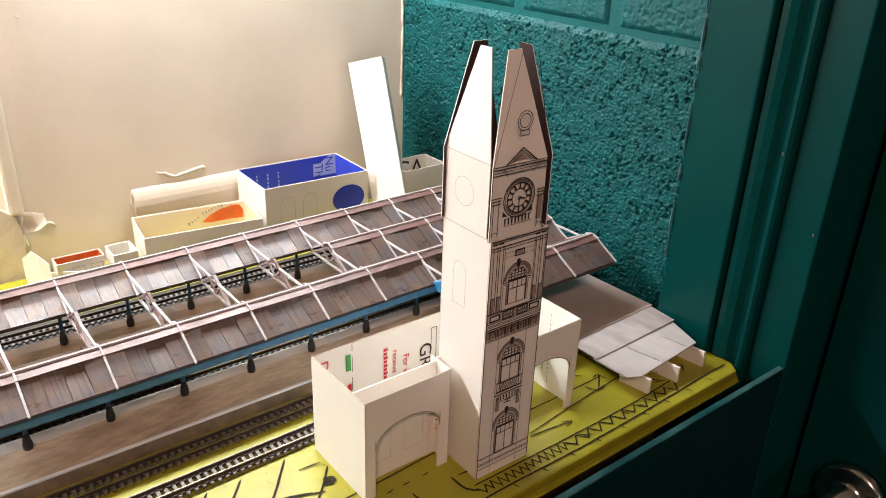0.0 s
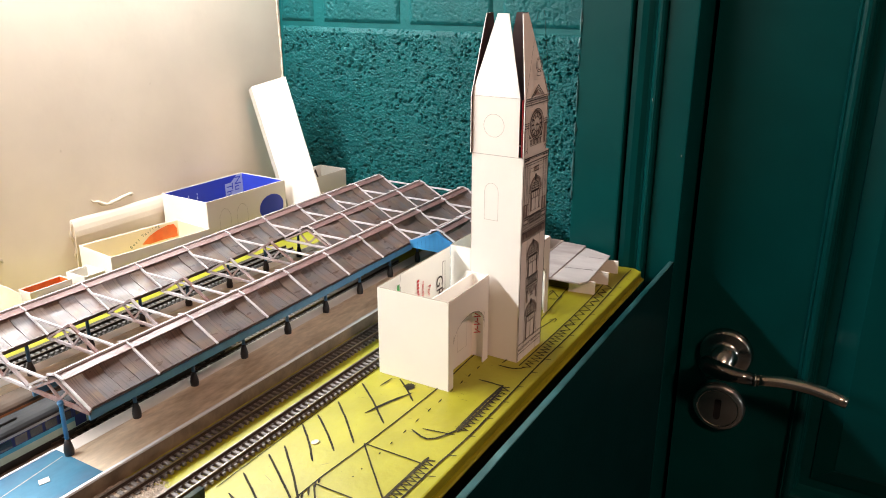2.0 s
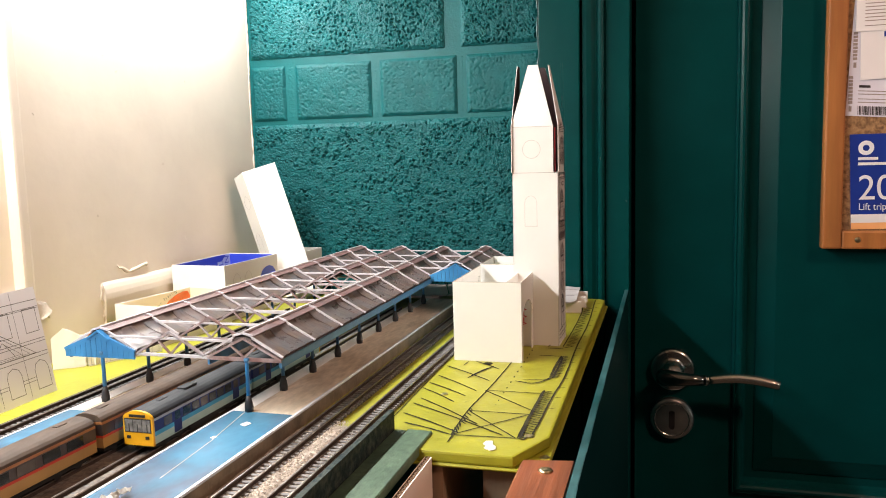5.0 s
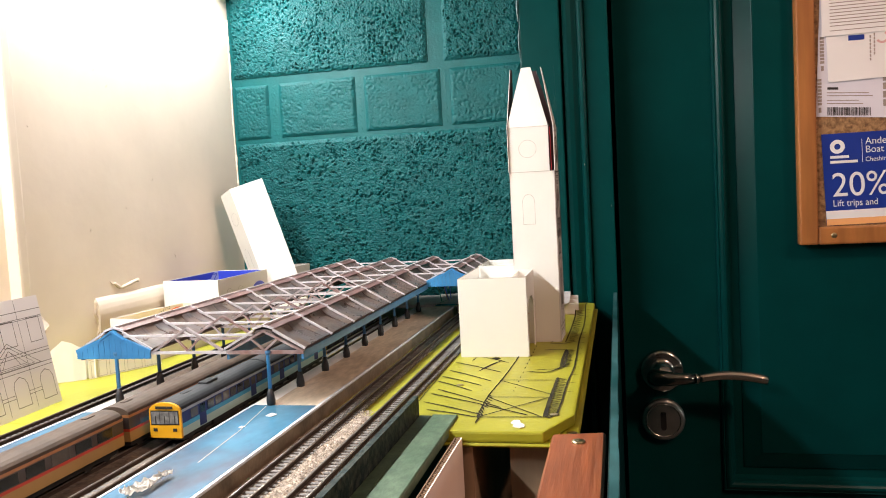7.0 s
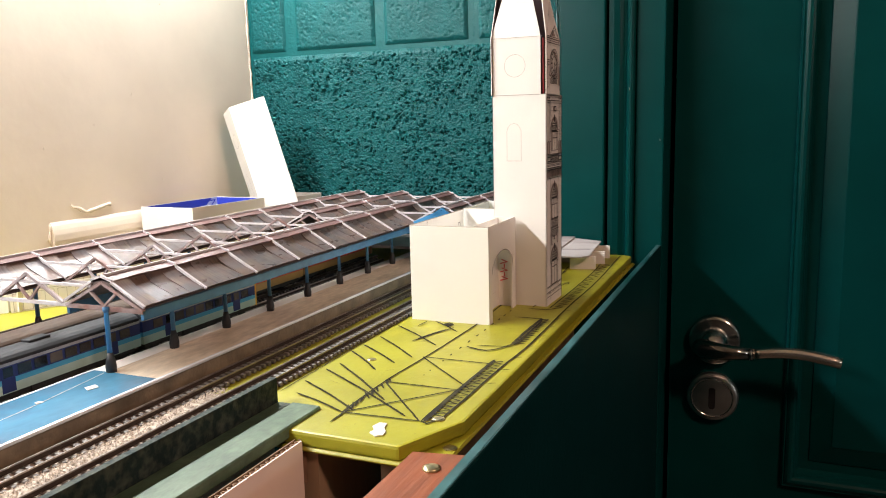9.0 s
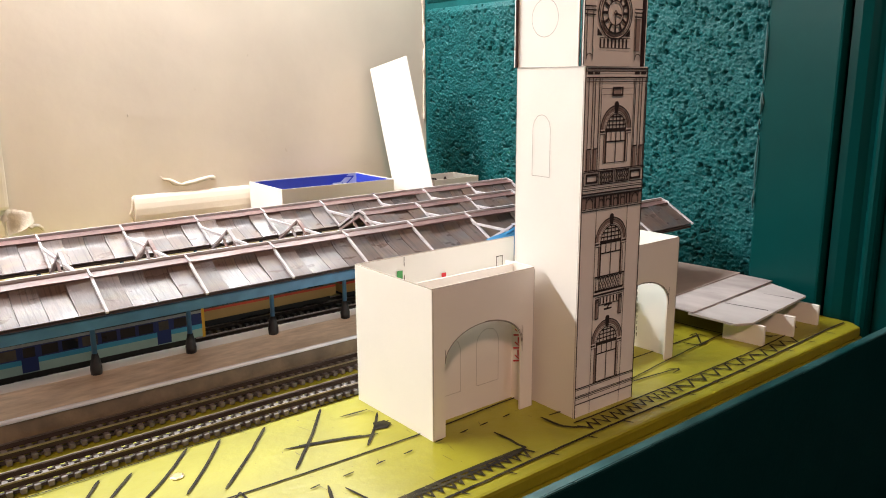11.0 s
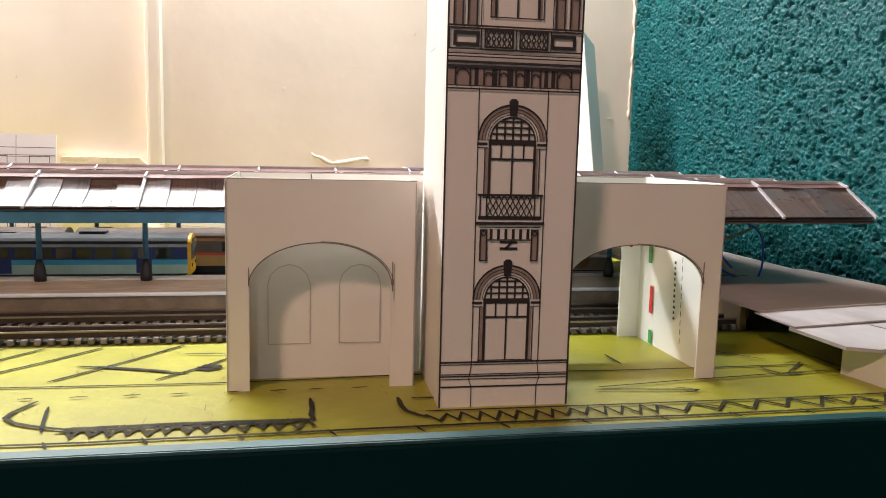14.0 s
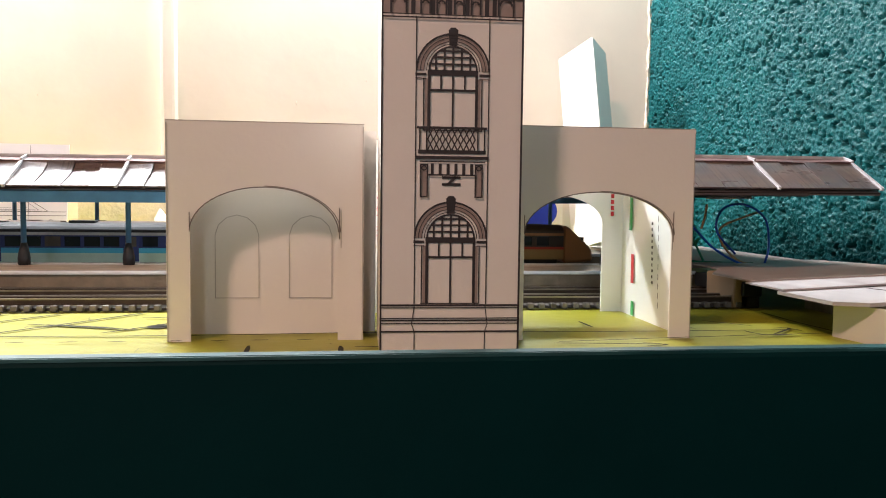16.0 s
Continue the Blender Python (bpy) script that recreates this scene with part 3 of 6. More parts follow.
for x, y, z, l in ((0.4540, 0.2360, 0.1555, 0.0013), (0.4610, 0.2085, 0.1080, 0.0010)):
    prism(bm, [(y - 0.0003, z - l), (y + 0.0002, z - l * 0.6), (y + 0.0003, z + l), (y - 0.0002, z + l * 0.7)], "x", x - 0.0004, x + 0.0016)
part("paint_nick", bm, GREYINK, door, "small pale nicks in the paint", kind="stuff")
part("architrave_back", boxes((0.466, 0.578, 0.2100, 0.2575, FLOOR_Z, TOP)), DOOR, door)
part("jamb", bevelled(boxes((0.4620, 0.582, 0.2052, 0.2312, FLOOR_Z, TOP)), 0.0012, 2), DOOR, door)
part("head", bevelled(boxes((0.447, 0.58, -0.70, 0.302, TOP, TOP + 0.06)), 0.003), DOOR, door)
part("jamb", bevelled(boxes((0.447, 0.58, -0.70, -0.605, FLOOR_Z, TOP)), 0.003), DOOR, door)
LEAF = 0.512
leaf = part("leaf", boxes((LEAF, 0.552, 0.092, 0.2005, FLOOR_Z + 0.005, TOP - 0.003), (LEAF, 0.552, -0.600, -0.500, FLOOR_Z + 0.005, TOP - 0.003), (LEAF + 0.0004, 0.552, -0.255, -0.145, FLOOR_Z + 0.005, TOP - 0.003),
                          (LEAF + 0.0008, 0.552, -0.500, 0.092, -0.330, -0.236), (LEAF + 0.0008, 0.552, -0.500, 0.092, TOP - 0.12, TOP - 0.003), (LEAF + 0.0008, 0.552, -0.500, 0.092, FLOOR_Z + 0.005, FLOOR_Z + 0.2)), DOOR, door)
for ya, yb in ((-0.145, 0.092), (-0.500, -0.255)):
    for za, zb in ((-0.236, TOP - 0.12), (FLOOR_Z + 0.2, -0.330)):
        bm = bmesh.new()
        steps = [(0.0, 0.0), (0.0002, -0.0030), (0.0020, -0.0048), (0.0032, -0.0042), (0.0040, -0.0055), (0.0065, -0.0068), (0.0090, -0.0066), (0.0112, -0.0048), (0.0126, -0.0015), (0.0132, 0.0040), (0.0150, 0.0085), (0.0160, 0.0100), (0.0250, 0.0105), (0.0258, 0.0090), (0.0440, 0.0030), (0.0450, 0.0022), (0.0460, 0.0022)]
        rings = [[bm.verts.new((LEAF + d, y, z)) for y, z in ((ya + i, za + i), (yb - i, za + i), (yb - i, zb - i), (ya + i, zb - i))] for i, d in steps]
        for p, q in zip(rings, rings[1:]):
            for i in range(4):
                bm.faces.new((p[i], p[(i + 1) % 4], q[(i + 1) % 4], q[i]))
        bm.faces.new(rings[-1])
        bmesh.ops.recalc_face_normals(bm, faces=bm.faces[:])
        if bm.faces[-1].normal.x > 0:
            bmesh.ops.reverse_faces(bm, faces=bm.faces[:])
        part("door_panel", bm, DOOR, door)
HY, HZ = 0.1575, -0.0915
handle = part("door_handle", lathe(bmesh.new(), [(0.0252, LEAF), (0.0252, LEAF - 0.004), (0.0240, LEAF - 0.0075), (0.0215, LEAF - 0.0088), (0.0150, LEAF - 0.0090), (0.0110, LEAF - 0.012), (0.0105, LEAF - 0.038)], (0, HY, HZ), "x", 36), CHROME, door, "polished nickel lever handle", smooth=True)
bm = tube(bmesh.new(), [(LEAF - 0.034, HY + 0.012, HZ - 0.0005), (LEAF - 0.040, HY + 0.007, HZ - 0.0003), (LEAF - 0.0445, HY - 0.006, HZ), (LEAF - 0.0465, HY - 0.020, HZ + 0.0004), (LEAF - 0.047, HY - 0.0335, HZ + 0.0008)], [0.0090, 0.0096, 0.0084, 0.0068, 0.0056], 16)
collar = part("collar", bm, COLLAR, handle, "dark polished lever collar", smooth=True)
bm = tube(bmesh.new(), [(LEAF - 0.047, HY - 0.0335, HZ + 0.0008), (LEAF - 0.047, HY - 0.0345, HZ + 0.0008), (LEAF - 0.047, HY - 0.0358, HZ + 0.0009), (LEAF - 0.047, HY - 0.0364, HZ + 0.0010)], [0.0058, 0.0064, 0.0064, 0.0056], 16)
part("collar_ring", bm, CHROME, handle, "bright ring", smooth=True)
pts = [(LEAF - 0.047 + 0.003 * math.sin(i / 10 * 3.1), HY - 0.0362 - 0.0074 * i, HZ + 0.0010 + 0.0034 * math.sin(i / 10 * 3.14) - 0.0022 * (i / 10) ** 2) for i in range(11)]
part("lever", tube(bmesh.new(), pts, [0.0050, 0.0051, 0.0052, 0.0053, 0.0054, 0.0055, 0.0055, 0.0055, 0.0054, 0.0053, 0.0050], 14), SATIN, handle, "satin bronze lever", smooth=True)
esc = part("escutcheon", lathe(bmesh.new(), [(0.0252, LEAF), (0.0252, LEAF - 0.004), (0.0236, LEAF - 0.0075), (0.0200, LEAF - 0.0084)], (0, 0.158, -0.1505), "x", 36), PLATE, door, "round nickel keyhole plate", smooth=True)
part("keyhole", prism(bmesh.new(), [(0.1548 + 0.0032 * (1 + q[0]), -0.1505 + q[1]) for q in ((-1, 0.009), (-0.7, 0.0100), (0.7, 0.0100), (1, 0.009), (1, -0.0085), (0.85, -0.0105), (0.4, -0.0118), (-0.4, -0.0118), (-0.85, -0.0105), (-1, -0.0085))], "x", LEAF - 0.0092, LEAF - 0.0078), BLACK, esc, "dark keyhole slot")
part("ring", lathe(bmesh.new(), [(0.0205, LEAF - 0.0080), (0.0202, LEAF - 0.0091), (0.0192, LEAF - 0.0091), (0.0189, LEAF - 0.0080)], (0, 0.158, -0.1505), "x", 36), CHROME, esc, smooth=True)

# the strip lamp on the cream wall above the layout
lamp = thing("strip_lamp", "white tube lamp fixed along the wall above the layout", "lamp", at=(-0.15, 0.64, 0.42))
part("lamp_body", bevelled(boxes((-0.80, 0.461, 0.616, WALL_Y, 0.429, 0.470)), 0.004, 2), LAMP_BODY, lamp)
part("end_cap", bevelled(boxes((0.437, 0.461, 0.617, WALL_Y - 0.001, 0.391, 0.4295)), 0.004, 2), LAMP_BODY, lamp)
part("end_cap", bevelled(boxes((-0.80, -0.776, 0.617, WALL_Y - 0.001, 0.391, 0.4295)), 0.004, 2), LAMP_BODY, lamp)
part("lamp_tube", lathe(bmesh.new(), [(0.011, -0.776), (0.011, 0.437)], (0, 0.634, 0.417), "x", 12), TUBE, lamp, "lit tube", smooth=True)

# the ceiling lamps
lamp3 = thing("ceiling_lamp", "square white ceiling lamp far across the room", "lamp", at=(-0.50, -4.2, CEIL_Z))
part("lamp_frame", boxes((-0.70, -0.30, -4.40, -4.00, 1.14, CEIL_Z)), LAMP_BODY, lamp3)
lamp2 = thing("ceiling_lamp", "square white ceiling lamp over the room", "lamp", at=(-0.61, -0.76, CEIL_Z))
part("lamp_frame", boxes((-0.75, -0.47, -0.90, -0.62, 1.24, CEIL_Z)), LAMP_BODY, lamp2)

# ---- the layout's boards ----
layout = thing("layout_board", "lime yellow painted layout board with black pen drawing", "baseboard", at=(0.2, 0.45, 0))
bm = bmesh.new()
prism(bm, [(-0.022, 0.652), (-0.022, 0.2455), (0.012, 0.2305), (0.447, 0.2305), (0.453, 0.238), (0.453, 0.652)], "z", -0.0064, 0.0)
part("board_top", bevelled(bm, 0.0014, 2), YELLOW, layout)
bm = bmesh.new()
prism(bm, [(-0.0228, 0.652), (-0.0228, 0.2370), (-0.013, 0.2275), (0.448, 0.2275), (0.454, 0.234), (0.454, 0.652)], "z", -0.0088, -0.0066)
part("board_base", bevelled(bm, 0.0009), YELLOW, layout)
part("board_extension", boxes((-0.72, -0.0225, 0.535, 0.652, -0.0082, 0.0)), YELLOW, layout)
part("board_extension", boxes((-0.72, -0.0250, 0.322, 0.5345, -0.0082, -0.0005)), UNDERLAY, layout)
for x, y, z, r in ((-0.0025, 0.2315, -0.0066, 0.0030), (0.010, 0.2420, 0.0, 0.0030), (0.078, 0.3110, 0.0, 0.0026)):
    part("screw", lathe(bmesh.new(), [(r, z - 0.0005), (r, z + 0.0004), (r * 0.7, z + 0.0007)], (x, y, 0), "z", 12), SCREW, layout, "brass screw head")
bm = bmesh.new()
prism(bm, [(-0.0165, 0.2590), (-0.0145, 0.2565), (-0.0105, 0.2570), (-0.0075, 0.2595), (-0.0025, 0.2605), (-0.0030, 0.2640), (-0.0075, 0.2650), (-0.0105, 0.2625), (-0.0140, 0.2630)], "z", 0.0002, 0.0007)
part("white_patch", bm, CARD, layout, "chip of white paint")

pen = Ink((0, 0, 0), (1, 0, 0), (0, 1, 0), 0.0004)


def stroke(pts, w=1.1):
    """A hand-drawn line with a slight wander, in mm on the board."""
    rnd = random.Random(int(pts[0][0] * 7 + pts[-1][1] * 13))
    P = [Vector(p[:2]) for p in pts]
    out = []
    for i in range(len(P) - 1):
        a, b, c, d = P[max(i - 1, 0)], P[i], P[i + 1], P[min(i + 2, len(P) - 1)]
        n = max(2, int((c - b).length / 4))
        for s in range(n):
            u = s / n
            q = 0.5 * (2 * b + (c - a) * u + (2 * a - 5 * b + 4 * c - d) * u * u + (3 * b - a - 3 * c + d) * u ** 3)
            out.append((q.x + rnd.uniform(-0.12, 0.12), q.y + rnd.uniform(-0.12, 0.12)))
    out.append(pts[-1])
    pen.line(out, w * 0.98, taper=True)


stroke([(3, 286), (47, 287), (100, 284), (168, 282), (221, 284), (262, 283), (300, 281.5), (363, 281.5)], 1.0)
stroke([(18, 329), (100, 331), (167, 332), (260, 332)], 0.6)
for a, b in (((18, 320), (3, 286)), ((35, 326), (7, 283)), ((55, 326), (8, 257)), ((66, 324), (23, 275)), ((89, 330), (62, 300)), ((102, 329), (76, 296)), ((121, 328), (88, 291)), ((148, 329), (114, 288)),
             ((124, 304), (148, 296)), ((118, 305), (154, 293)), ((165, 310), (145, 287))):
    stroke([a, ((a[0] + b[0]) / 2 + 1, (a[1] + b[1]) / 2), b], 1.3)
for c in ((3, 286, 5, 248), (5, 248, 47, 248), (47, 248, 47, 287), (3, 286, 47, 248), (5, 249, 46, 286), (3, 285, -9, 285), (91, 286, 91, 246), (91, 286, 50, 243), (121, 265, 125, 245)):
    stroke([c[:2], c[2:]], 1.0)
stroke([(5, 248), (11, 241), (87, 239), (134, 237), (227, 238), (300, 237), (365, 238), (420, 240), (447, 240)], 1.2)
for x0, x1, step, w in ((6, 98, 2.1, 1.15), (130, 193, 2.3, 1.2), (222, 292, 2.6, 1.0), (290, 398, 5.4, 1.1)):
    n = int((x1 - x0) / step)
    pen.line([(x0 + step * i + random.uniform(-0.5, 0.5), (240.8 if i % 2 else 246.8) + random.uniform(-0.9, 0.7)) for i in range(n + 1)], w)
for x0, x1 in ((5, 98), (129, 191)):
    stroke([(x0, 246.6), ((x0 + x1) / 2, 247.2), (x1, 246.4)], 2.0)
for k in range(6):
    stroke([(286 + k * 18 + random.uniform(-4, 4), 247), (292 + k * 18 + random.uniform(-3, 3), 241.5)], 1.0)
for k in range(11):
    stroke([(-3 + k * 5.0 + random.uniform(-1.5, 1.5), 284.0 + random.uniform(-1.6, 0.6)), (7 + k * 4.6 + random.uniform(-1.5, 1.5), 287.2 + random.uniform(-0.8, 1.2))], 1.25)
stroke([(222, 249), (283, 248), (360, 248), (398, 250)], 1.0)
stroke([(216, 262), (217, 250), (223, 244)], 1.5)
stroke([(191, 264), (191, 250), (185, 245), (128, 245)], 1.4)
stroke([(117, 270), (113, 257), (121, 250), (132, 246)], 1.4)
stroke([(220, 261), (231, 260)], 1.3)
for x, l in ((62, 0.5), (70, 0.6), (78, 0.8), (87, 1.0), (99, 1.3), (113, 2.0), (127, 2.4), (141, 2.4), (154, 2.4), (169, 2.4), (182, 2.4), (193, 2.4), (206, 2.4)):
    stroke([(x - l, 272), (x + l, 272.5)], 1.0)
for k in range(17):
    x = 60 + k * 22.5
    stroke([(x, 238), (x + 2, 233.5)], 0.9)
stroke([(277, 262), (309, 258), (302, 256)], 1.0)
stroke([(308, 259), (303, 261)], 0.9)
stroke([(279, 264), (322, 269), (381, 273), (392, 262)], 0.9)
stroke([(372, 318), (372, 293), (374, 273)], 0.9)
stroke([(344, 279), (347, 271), (357, 272)], 1.3)
stroke([(350, 272), (362, 283), (356, 283)], 1.0)
stroke([(362, 283), (363, 277)], 1.0)
stroke([(340, 300), (352, 288)], 0.9)
for c in ((383, 262, 392, 254), (386, 255, 395, 252), (396, 262, 402, 258), (404, 255, 412, 256), (415, 252, 421, 258), (296, 300, 297, 288), (323, 294, 330, 284), (158, 302, 163, 296), (156, 299, 164, 300), (150, 316, 163, 315)):
    stroke([c[:2], c[2:]], 1.2)
pen.poly([(155, 297), (160, 295), (164, 298), (163, 302), (158, 303)])
part("pen_drawing", pen.bm, PEN, layout, "black felt pen drawing of a street plan", kind="stuff")

scuff = Ink((0, 0, 0), (1, 0, 0), (0, 1, 0), 0.0003)
rnd = random.Random(77)
for k in range(130):
    x, y, a, l = rnd.uniform(-10, 215) if k % 3 else rnd.uniform(110, 180), rnd.uniform(236, 330), rnd.gauss(1.9, 0.5), rnd.expovariate(0.5)
    scuff.line([(x, y), (x + l * 0.5 * math.cos(a) + rnd.uniform(-0.2, 0.2), y + l * 0.5 * math.sin(a)), (x + l * math.cos(a), y + l * math.sin(a))], rnd.uniform(0.12, 0.4), taper=True)
part("scuff_marks", scuff.bm, SCUFF, layout, "thin dark scuffs", kind="stuff")

# boards and timber in front of and under the layout
fascia = thing("fascia_board", "dark green painted board with worn edges along the layout's front", "board", at=(0.2, 0.208, 0))
part("board", bevelled(boxes((-0.75, 0.468, 0.2058, 0.2105, -0.62, 0.0092)), 0.0016, 2), FASCIA, fascia)
# pale top strip and chips: worn paint and the edge's painted highlights
bm = bmesh.new()
rnd = random.Random(4)
box(bm, -0.74, 0.466, 0.2064, 0.2099, 0.0091, 0.0094)
x = -0.40
while x < 0.46:
    l = rnd.uniform(0.006, 0.05)
    bar(bm, (x, 0.2064, 0.0089), (min(x + l, 0.467), 0.2064, 0.0089), rnd.uniform(0.0006, 0.0014), 0.0007)
    x += l * 0.97
part("worn_edge", bm, WORN_GLINT_TEAL, fascia, "chipped edge with pale highlights painted in", kind="stuff")
solo("support_batten", boxes((0.004, 0.030, 0.243, 0.268, -0.30, -0.0090)), PALEWOOD, "pale softwood post under the yellow board", "timber")
solo("timber_rail", boxes((-0.020, 0.45, 0.285, 0.300, -0.12, -0.0090)), PALEWOOD, "softwood rail under the yellow board", "timber")
bm = bmesh.new()
prism(bm, [(-0.0200, 0.2410), (-0.0150, 0.2128), (-0.42, 0.2128), (-0.42, 0.2410)], "z", -0.026, -0.0015)
brown = thing("timber_block", "red-brown varnished timber plank with a brass screw", "timber", at=(-0.2, 0.23, -0.02))
part("plank", bevelled(bm, 0.0012), MAHOG, brown)
part("screw", lathe(bmesh.new(), [(0.0036, -0.0020), (0.0036, -0.0008), (0.0025, -0.0003)], (-0.033, 0.2265, 0), "z", 14), SCREW, brown, "brass screw head", smooth=True)
solo("table_top", boxes((-0.75, 0.45, 0.216, 0.660, -0.34, -0.32)), PALEWOOD, "plain timber shelf far under the layout", "timber")

# the lower deck that carries on past the yellow board
strip = thing("green_strip", "mossy green painted strip beside the dark wall", "strip", at=(-0.2, 0.309, 0))
part("plank", bevelled(boxes((-0.60, 0.004, 0.2975, 0.3128, -0.004, 0.0016)), 0.0006), GREENCARD, strip)
# the wall's shade on the strip, made as a separate darker piece
part("shaded_strip", bevelled(boxes((-0.60, 0.0035, 0.3130, 0.3205, -0.004, 0.0010)), 0.0004), GREEN_SHADED, strip, "inner green strip with the wall's shade in its colour")
card = thing("corrugated_sheet", "upright pinkish white corrugated card sheet", "card", at=(-0.2, 0.292, -0.1))
part("liner", boxes((-0.60, -0.024, 0.2898, 0.2904, -0.30, -0.003)), PINKCARD, card)
part("liner", boxes((-0.60, -0.024, 0.2932, 0.2938, -0.30, -0.003)), KRAFT, card, "brown liner")
bm = bmesh.new()
n = 170
for i in range(n):
    x = -0.598 + i * 0.0034
    bar(bm, (x, 0.2905, -0.0134), (x + 0.0017, 0.2931, -0.0134), 0.0005, 0.02)
    bar(bm, (x + 0.0017, 0.2931, -0.0134), (x + 0.0034, 0.2905, -0.0134), 0.0005, 0.02)
part("corrugated_core", bm, KRAFT, card, "brown corrugated core", kind="stuff")
bm = bmesh.new()
box(bm, -0.60, 0.0035, 0.3206, 0.3238, -0.002, 0.0125)
solo("retaining_wall", bm, DARKWALL, "weathered dark green model retaining wall", "wall")

# ---- tracks ----
SLEEPER_ME = mesh_of("sleeper", bevelled(boxes((-0.00105, 0.00105, -0.0079, 0.0079, 0.0, 0.0021)), 0.0002), SLEEPER)


def track(name, y, x0, x1, label, underlay=True):
    t = thing(name, label, "track", "model tracks", at=(x0, y, 0))
    for s in (-1, 1):
        bm = bmesh.new()
        c = y + s * 0.00455
        box(bm, x0, x1, c - 0.00036, c + 0.00036, 0.0042, 0.0048)
        rail = part("rail", bm, STEEL, t)
        part("rail_web", boxes((x0, x1, c - 0.0006, c + 0.0006, 0.0024, 0.0029), (x0, x1, c - 0.00030, c + 0.00030, 0.0029, 0.0042)), RAIL_SIDE, rail, "rusty rail side")
        part("web", boxes((x0, x1, c - 0.0008, c + 0.0008, 0.0003, 0.0013)), UNDERLAY, t, "black sleeper webs")
    if underlay:
        part("underlay", boxes((x0, x1, y - 0.0088, y + 0.0088, 0.0001, 0.0007)), UNDERLAY, t, "dark underlay")
    n = int((x1 - x0) / 0.0044)
    for i in range(n):
        shared("sleeper", SLEEPER_ME, t, Matrix.Translation((0.003 + 0.0044 * i, 0, 0.0004)) @ Matrix.Rotation(random.uniform(-0.015, 0.015), 4, "Z"))
    return t


track("track", 0.3400, -0.60, 0.376, "model railway track beside the drawn street", underlay=False)
track("track", 0.3655, -0.60, 0.376, "model railway track beside the platform", underlay=False)
track("track", 0.4395, -0.60, 0.352, "model railway track under the blue railcar")
track("track", 0.4635, -0.60, 0.368, "model railway track under the tan coaches")
rear = track("track", 0.5500, -0.70, 0.330, "model railway track beside the rear yellow strip")
part("trackbed", boxes((-0.70, 0.33, 0.5200, 0.5670, 0.0001, 0.0005)), UNDERLAY, rear, "dark painted trackbed")

# ballast between the near tracks, left of the yellow board's end
bm = bmesh.new()
rows = []
nx, ny = 240, 26
for i in range(nx + 1):
    x = -0.60 + 0.612 * i / nx
    end = min(1.0, max(0.0, (0.012 - x + 0.006 * noise.noise(Vector((x * 40, 3, 0)))) / 0.02))
    row = []
    for j in range(ny + 1):
        y = 0.3242 + 0.0520 * j / ny
        h = 0.0016 + 0.0006 * noise.noise(Vector((x * 420, y * 420, 0))) + 0.0004 * noise.noise(Vector((x * 900, y * 900, 4)))
        mid = 0.0008 if 0.3492 < y < 0.3565 else 0.0
        row.append(bm.verts.new((x, y, max(-0.0012, (h + mid) * end - 0.0014 * (1 - end)))))
    rows.append(row)
for i in range(nx):
    for j in range(ny):
        bm.faces.new((rows[i][j], rows[i + 1][j], rows[i + 1][j + 1], rows[i][j + 1]))
solo("ballast", bm, BALLAST, "tan and grey stone ballast between the tracks", "ballast", kind="stuff")
bm = bmesh.new()
rows = []
for i in range(121):
    x = -0.60 + 0.60 * i / 120
    row = []
    for j in range(23):
        y = 0.4200 + 0.0630 * j / 22
        row.append(bm.verts.new((x, y, 0.0025 + 0.0005 * noise.noise(Vector((x * 300, y * 300, 1))) + 0.0003 * noise.noise(Vector((x * 800, y * 800, 2))))))
    rows.append(row)
for i in range(120):
    for j in range(22):
        bm.faces.new((rows[i][j], rows[i + 1][j], rows[i + 1][j + 1], rows[i][j + 1]))
solo("ballast", bm, GREY_BALLAST, "dull grey-brown ballast under the trains", "ballast", kind="stuff")
rnd = random.Random(5)
verts, faces = [], []
for k in range(9000):
    x = rnd.uniform(-0.40, 0.006)
    y = rnd.choice((rnd.uniform(0.3255, 0.3750), rnd.uniform(0.3490, 0.3568)))
    if abs(abs(y - 0.3400) - 0.00455) < 0.0009 or abs(abs(y - 0.3655) - 0.00455) < 0.0009:
        continue
    r = rnd.uniform(0.0002, 0.0005)
    z = (0.0026 if 0.349 < y < 0.357 else 0.0021) + rnd.uniform(-0.0004, 0.0005)
    b = len(verts)
    verts += [(x + r, y, z), (x - r * 0.6, y + r * 0.8, z), (x - r * 0.5, y - r * 0.9, z), (x + rnd.uniform(-1, 1) * 0.0002, y, z + r), (x, y, z - r)]
    faces += [(b, b + 1, b + 3), (b + 1, b + 2, b + 3), (b + 2, b, b + 3), (b + 1, b, b + 4), (b + 2, b + 1, b + 4), (b, b + 2, b + 4)]
me = bpy.data.meshes.new("ballast_stones")
me.from_pydata(verts, [], faces)
me.materials.append(BALLAST)
tagged(new("ballast_stones", me), "loose tan ballast stones", "ballast", kind="stuff")
solo("buffer_stop", bevelled(boxes((0.372, 0.380, 0.357, 0.374, 0.0048, 0.0105), (0.372, 0.380, 0.3585, 0.3605, 0.0, 0.005), (0.372, 0.380, 0.3705, 0.3725, 0.0, 0.005)), 0.0004), BASE_BLACK, "black model buffer stop at the track's end", "buffer")
solo("buffer_stop", bevelled(boxes((0.372, 0.380, 0.3315, 0.3485, 0.0048, 0.0105), (0.372, 0.380, 0.333, 0.335, 0.0, 0.005), (0.372, 0.380, 0.345, 0.347, 0.0, 0.005)), 0.0004), BASE_BLACK, "black model buffer stop at the track's end", "buffer")

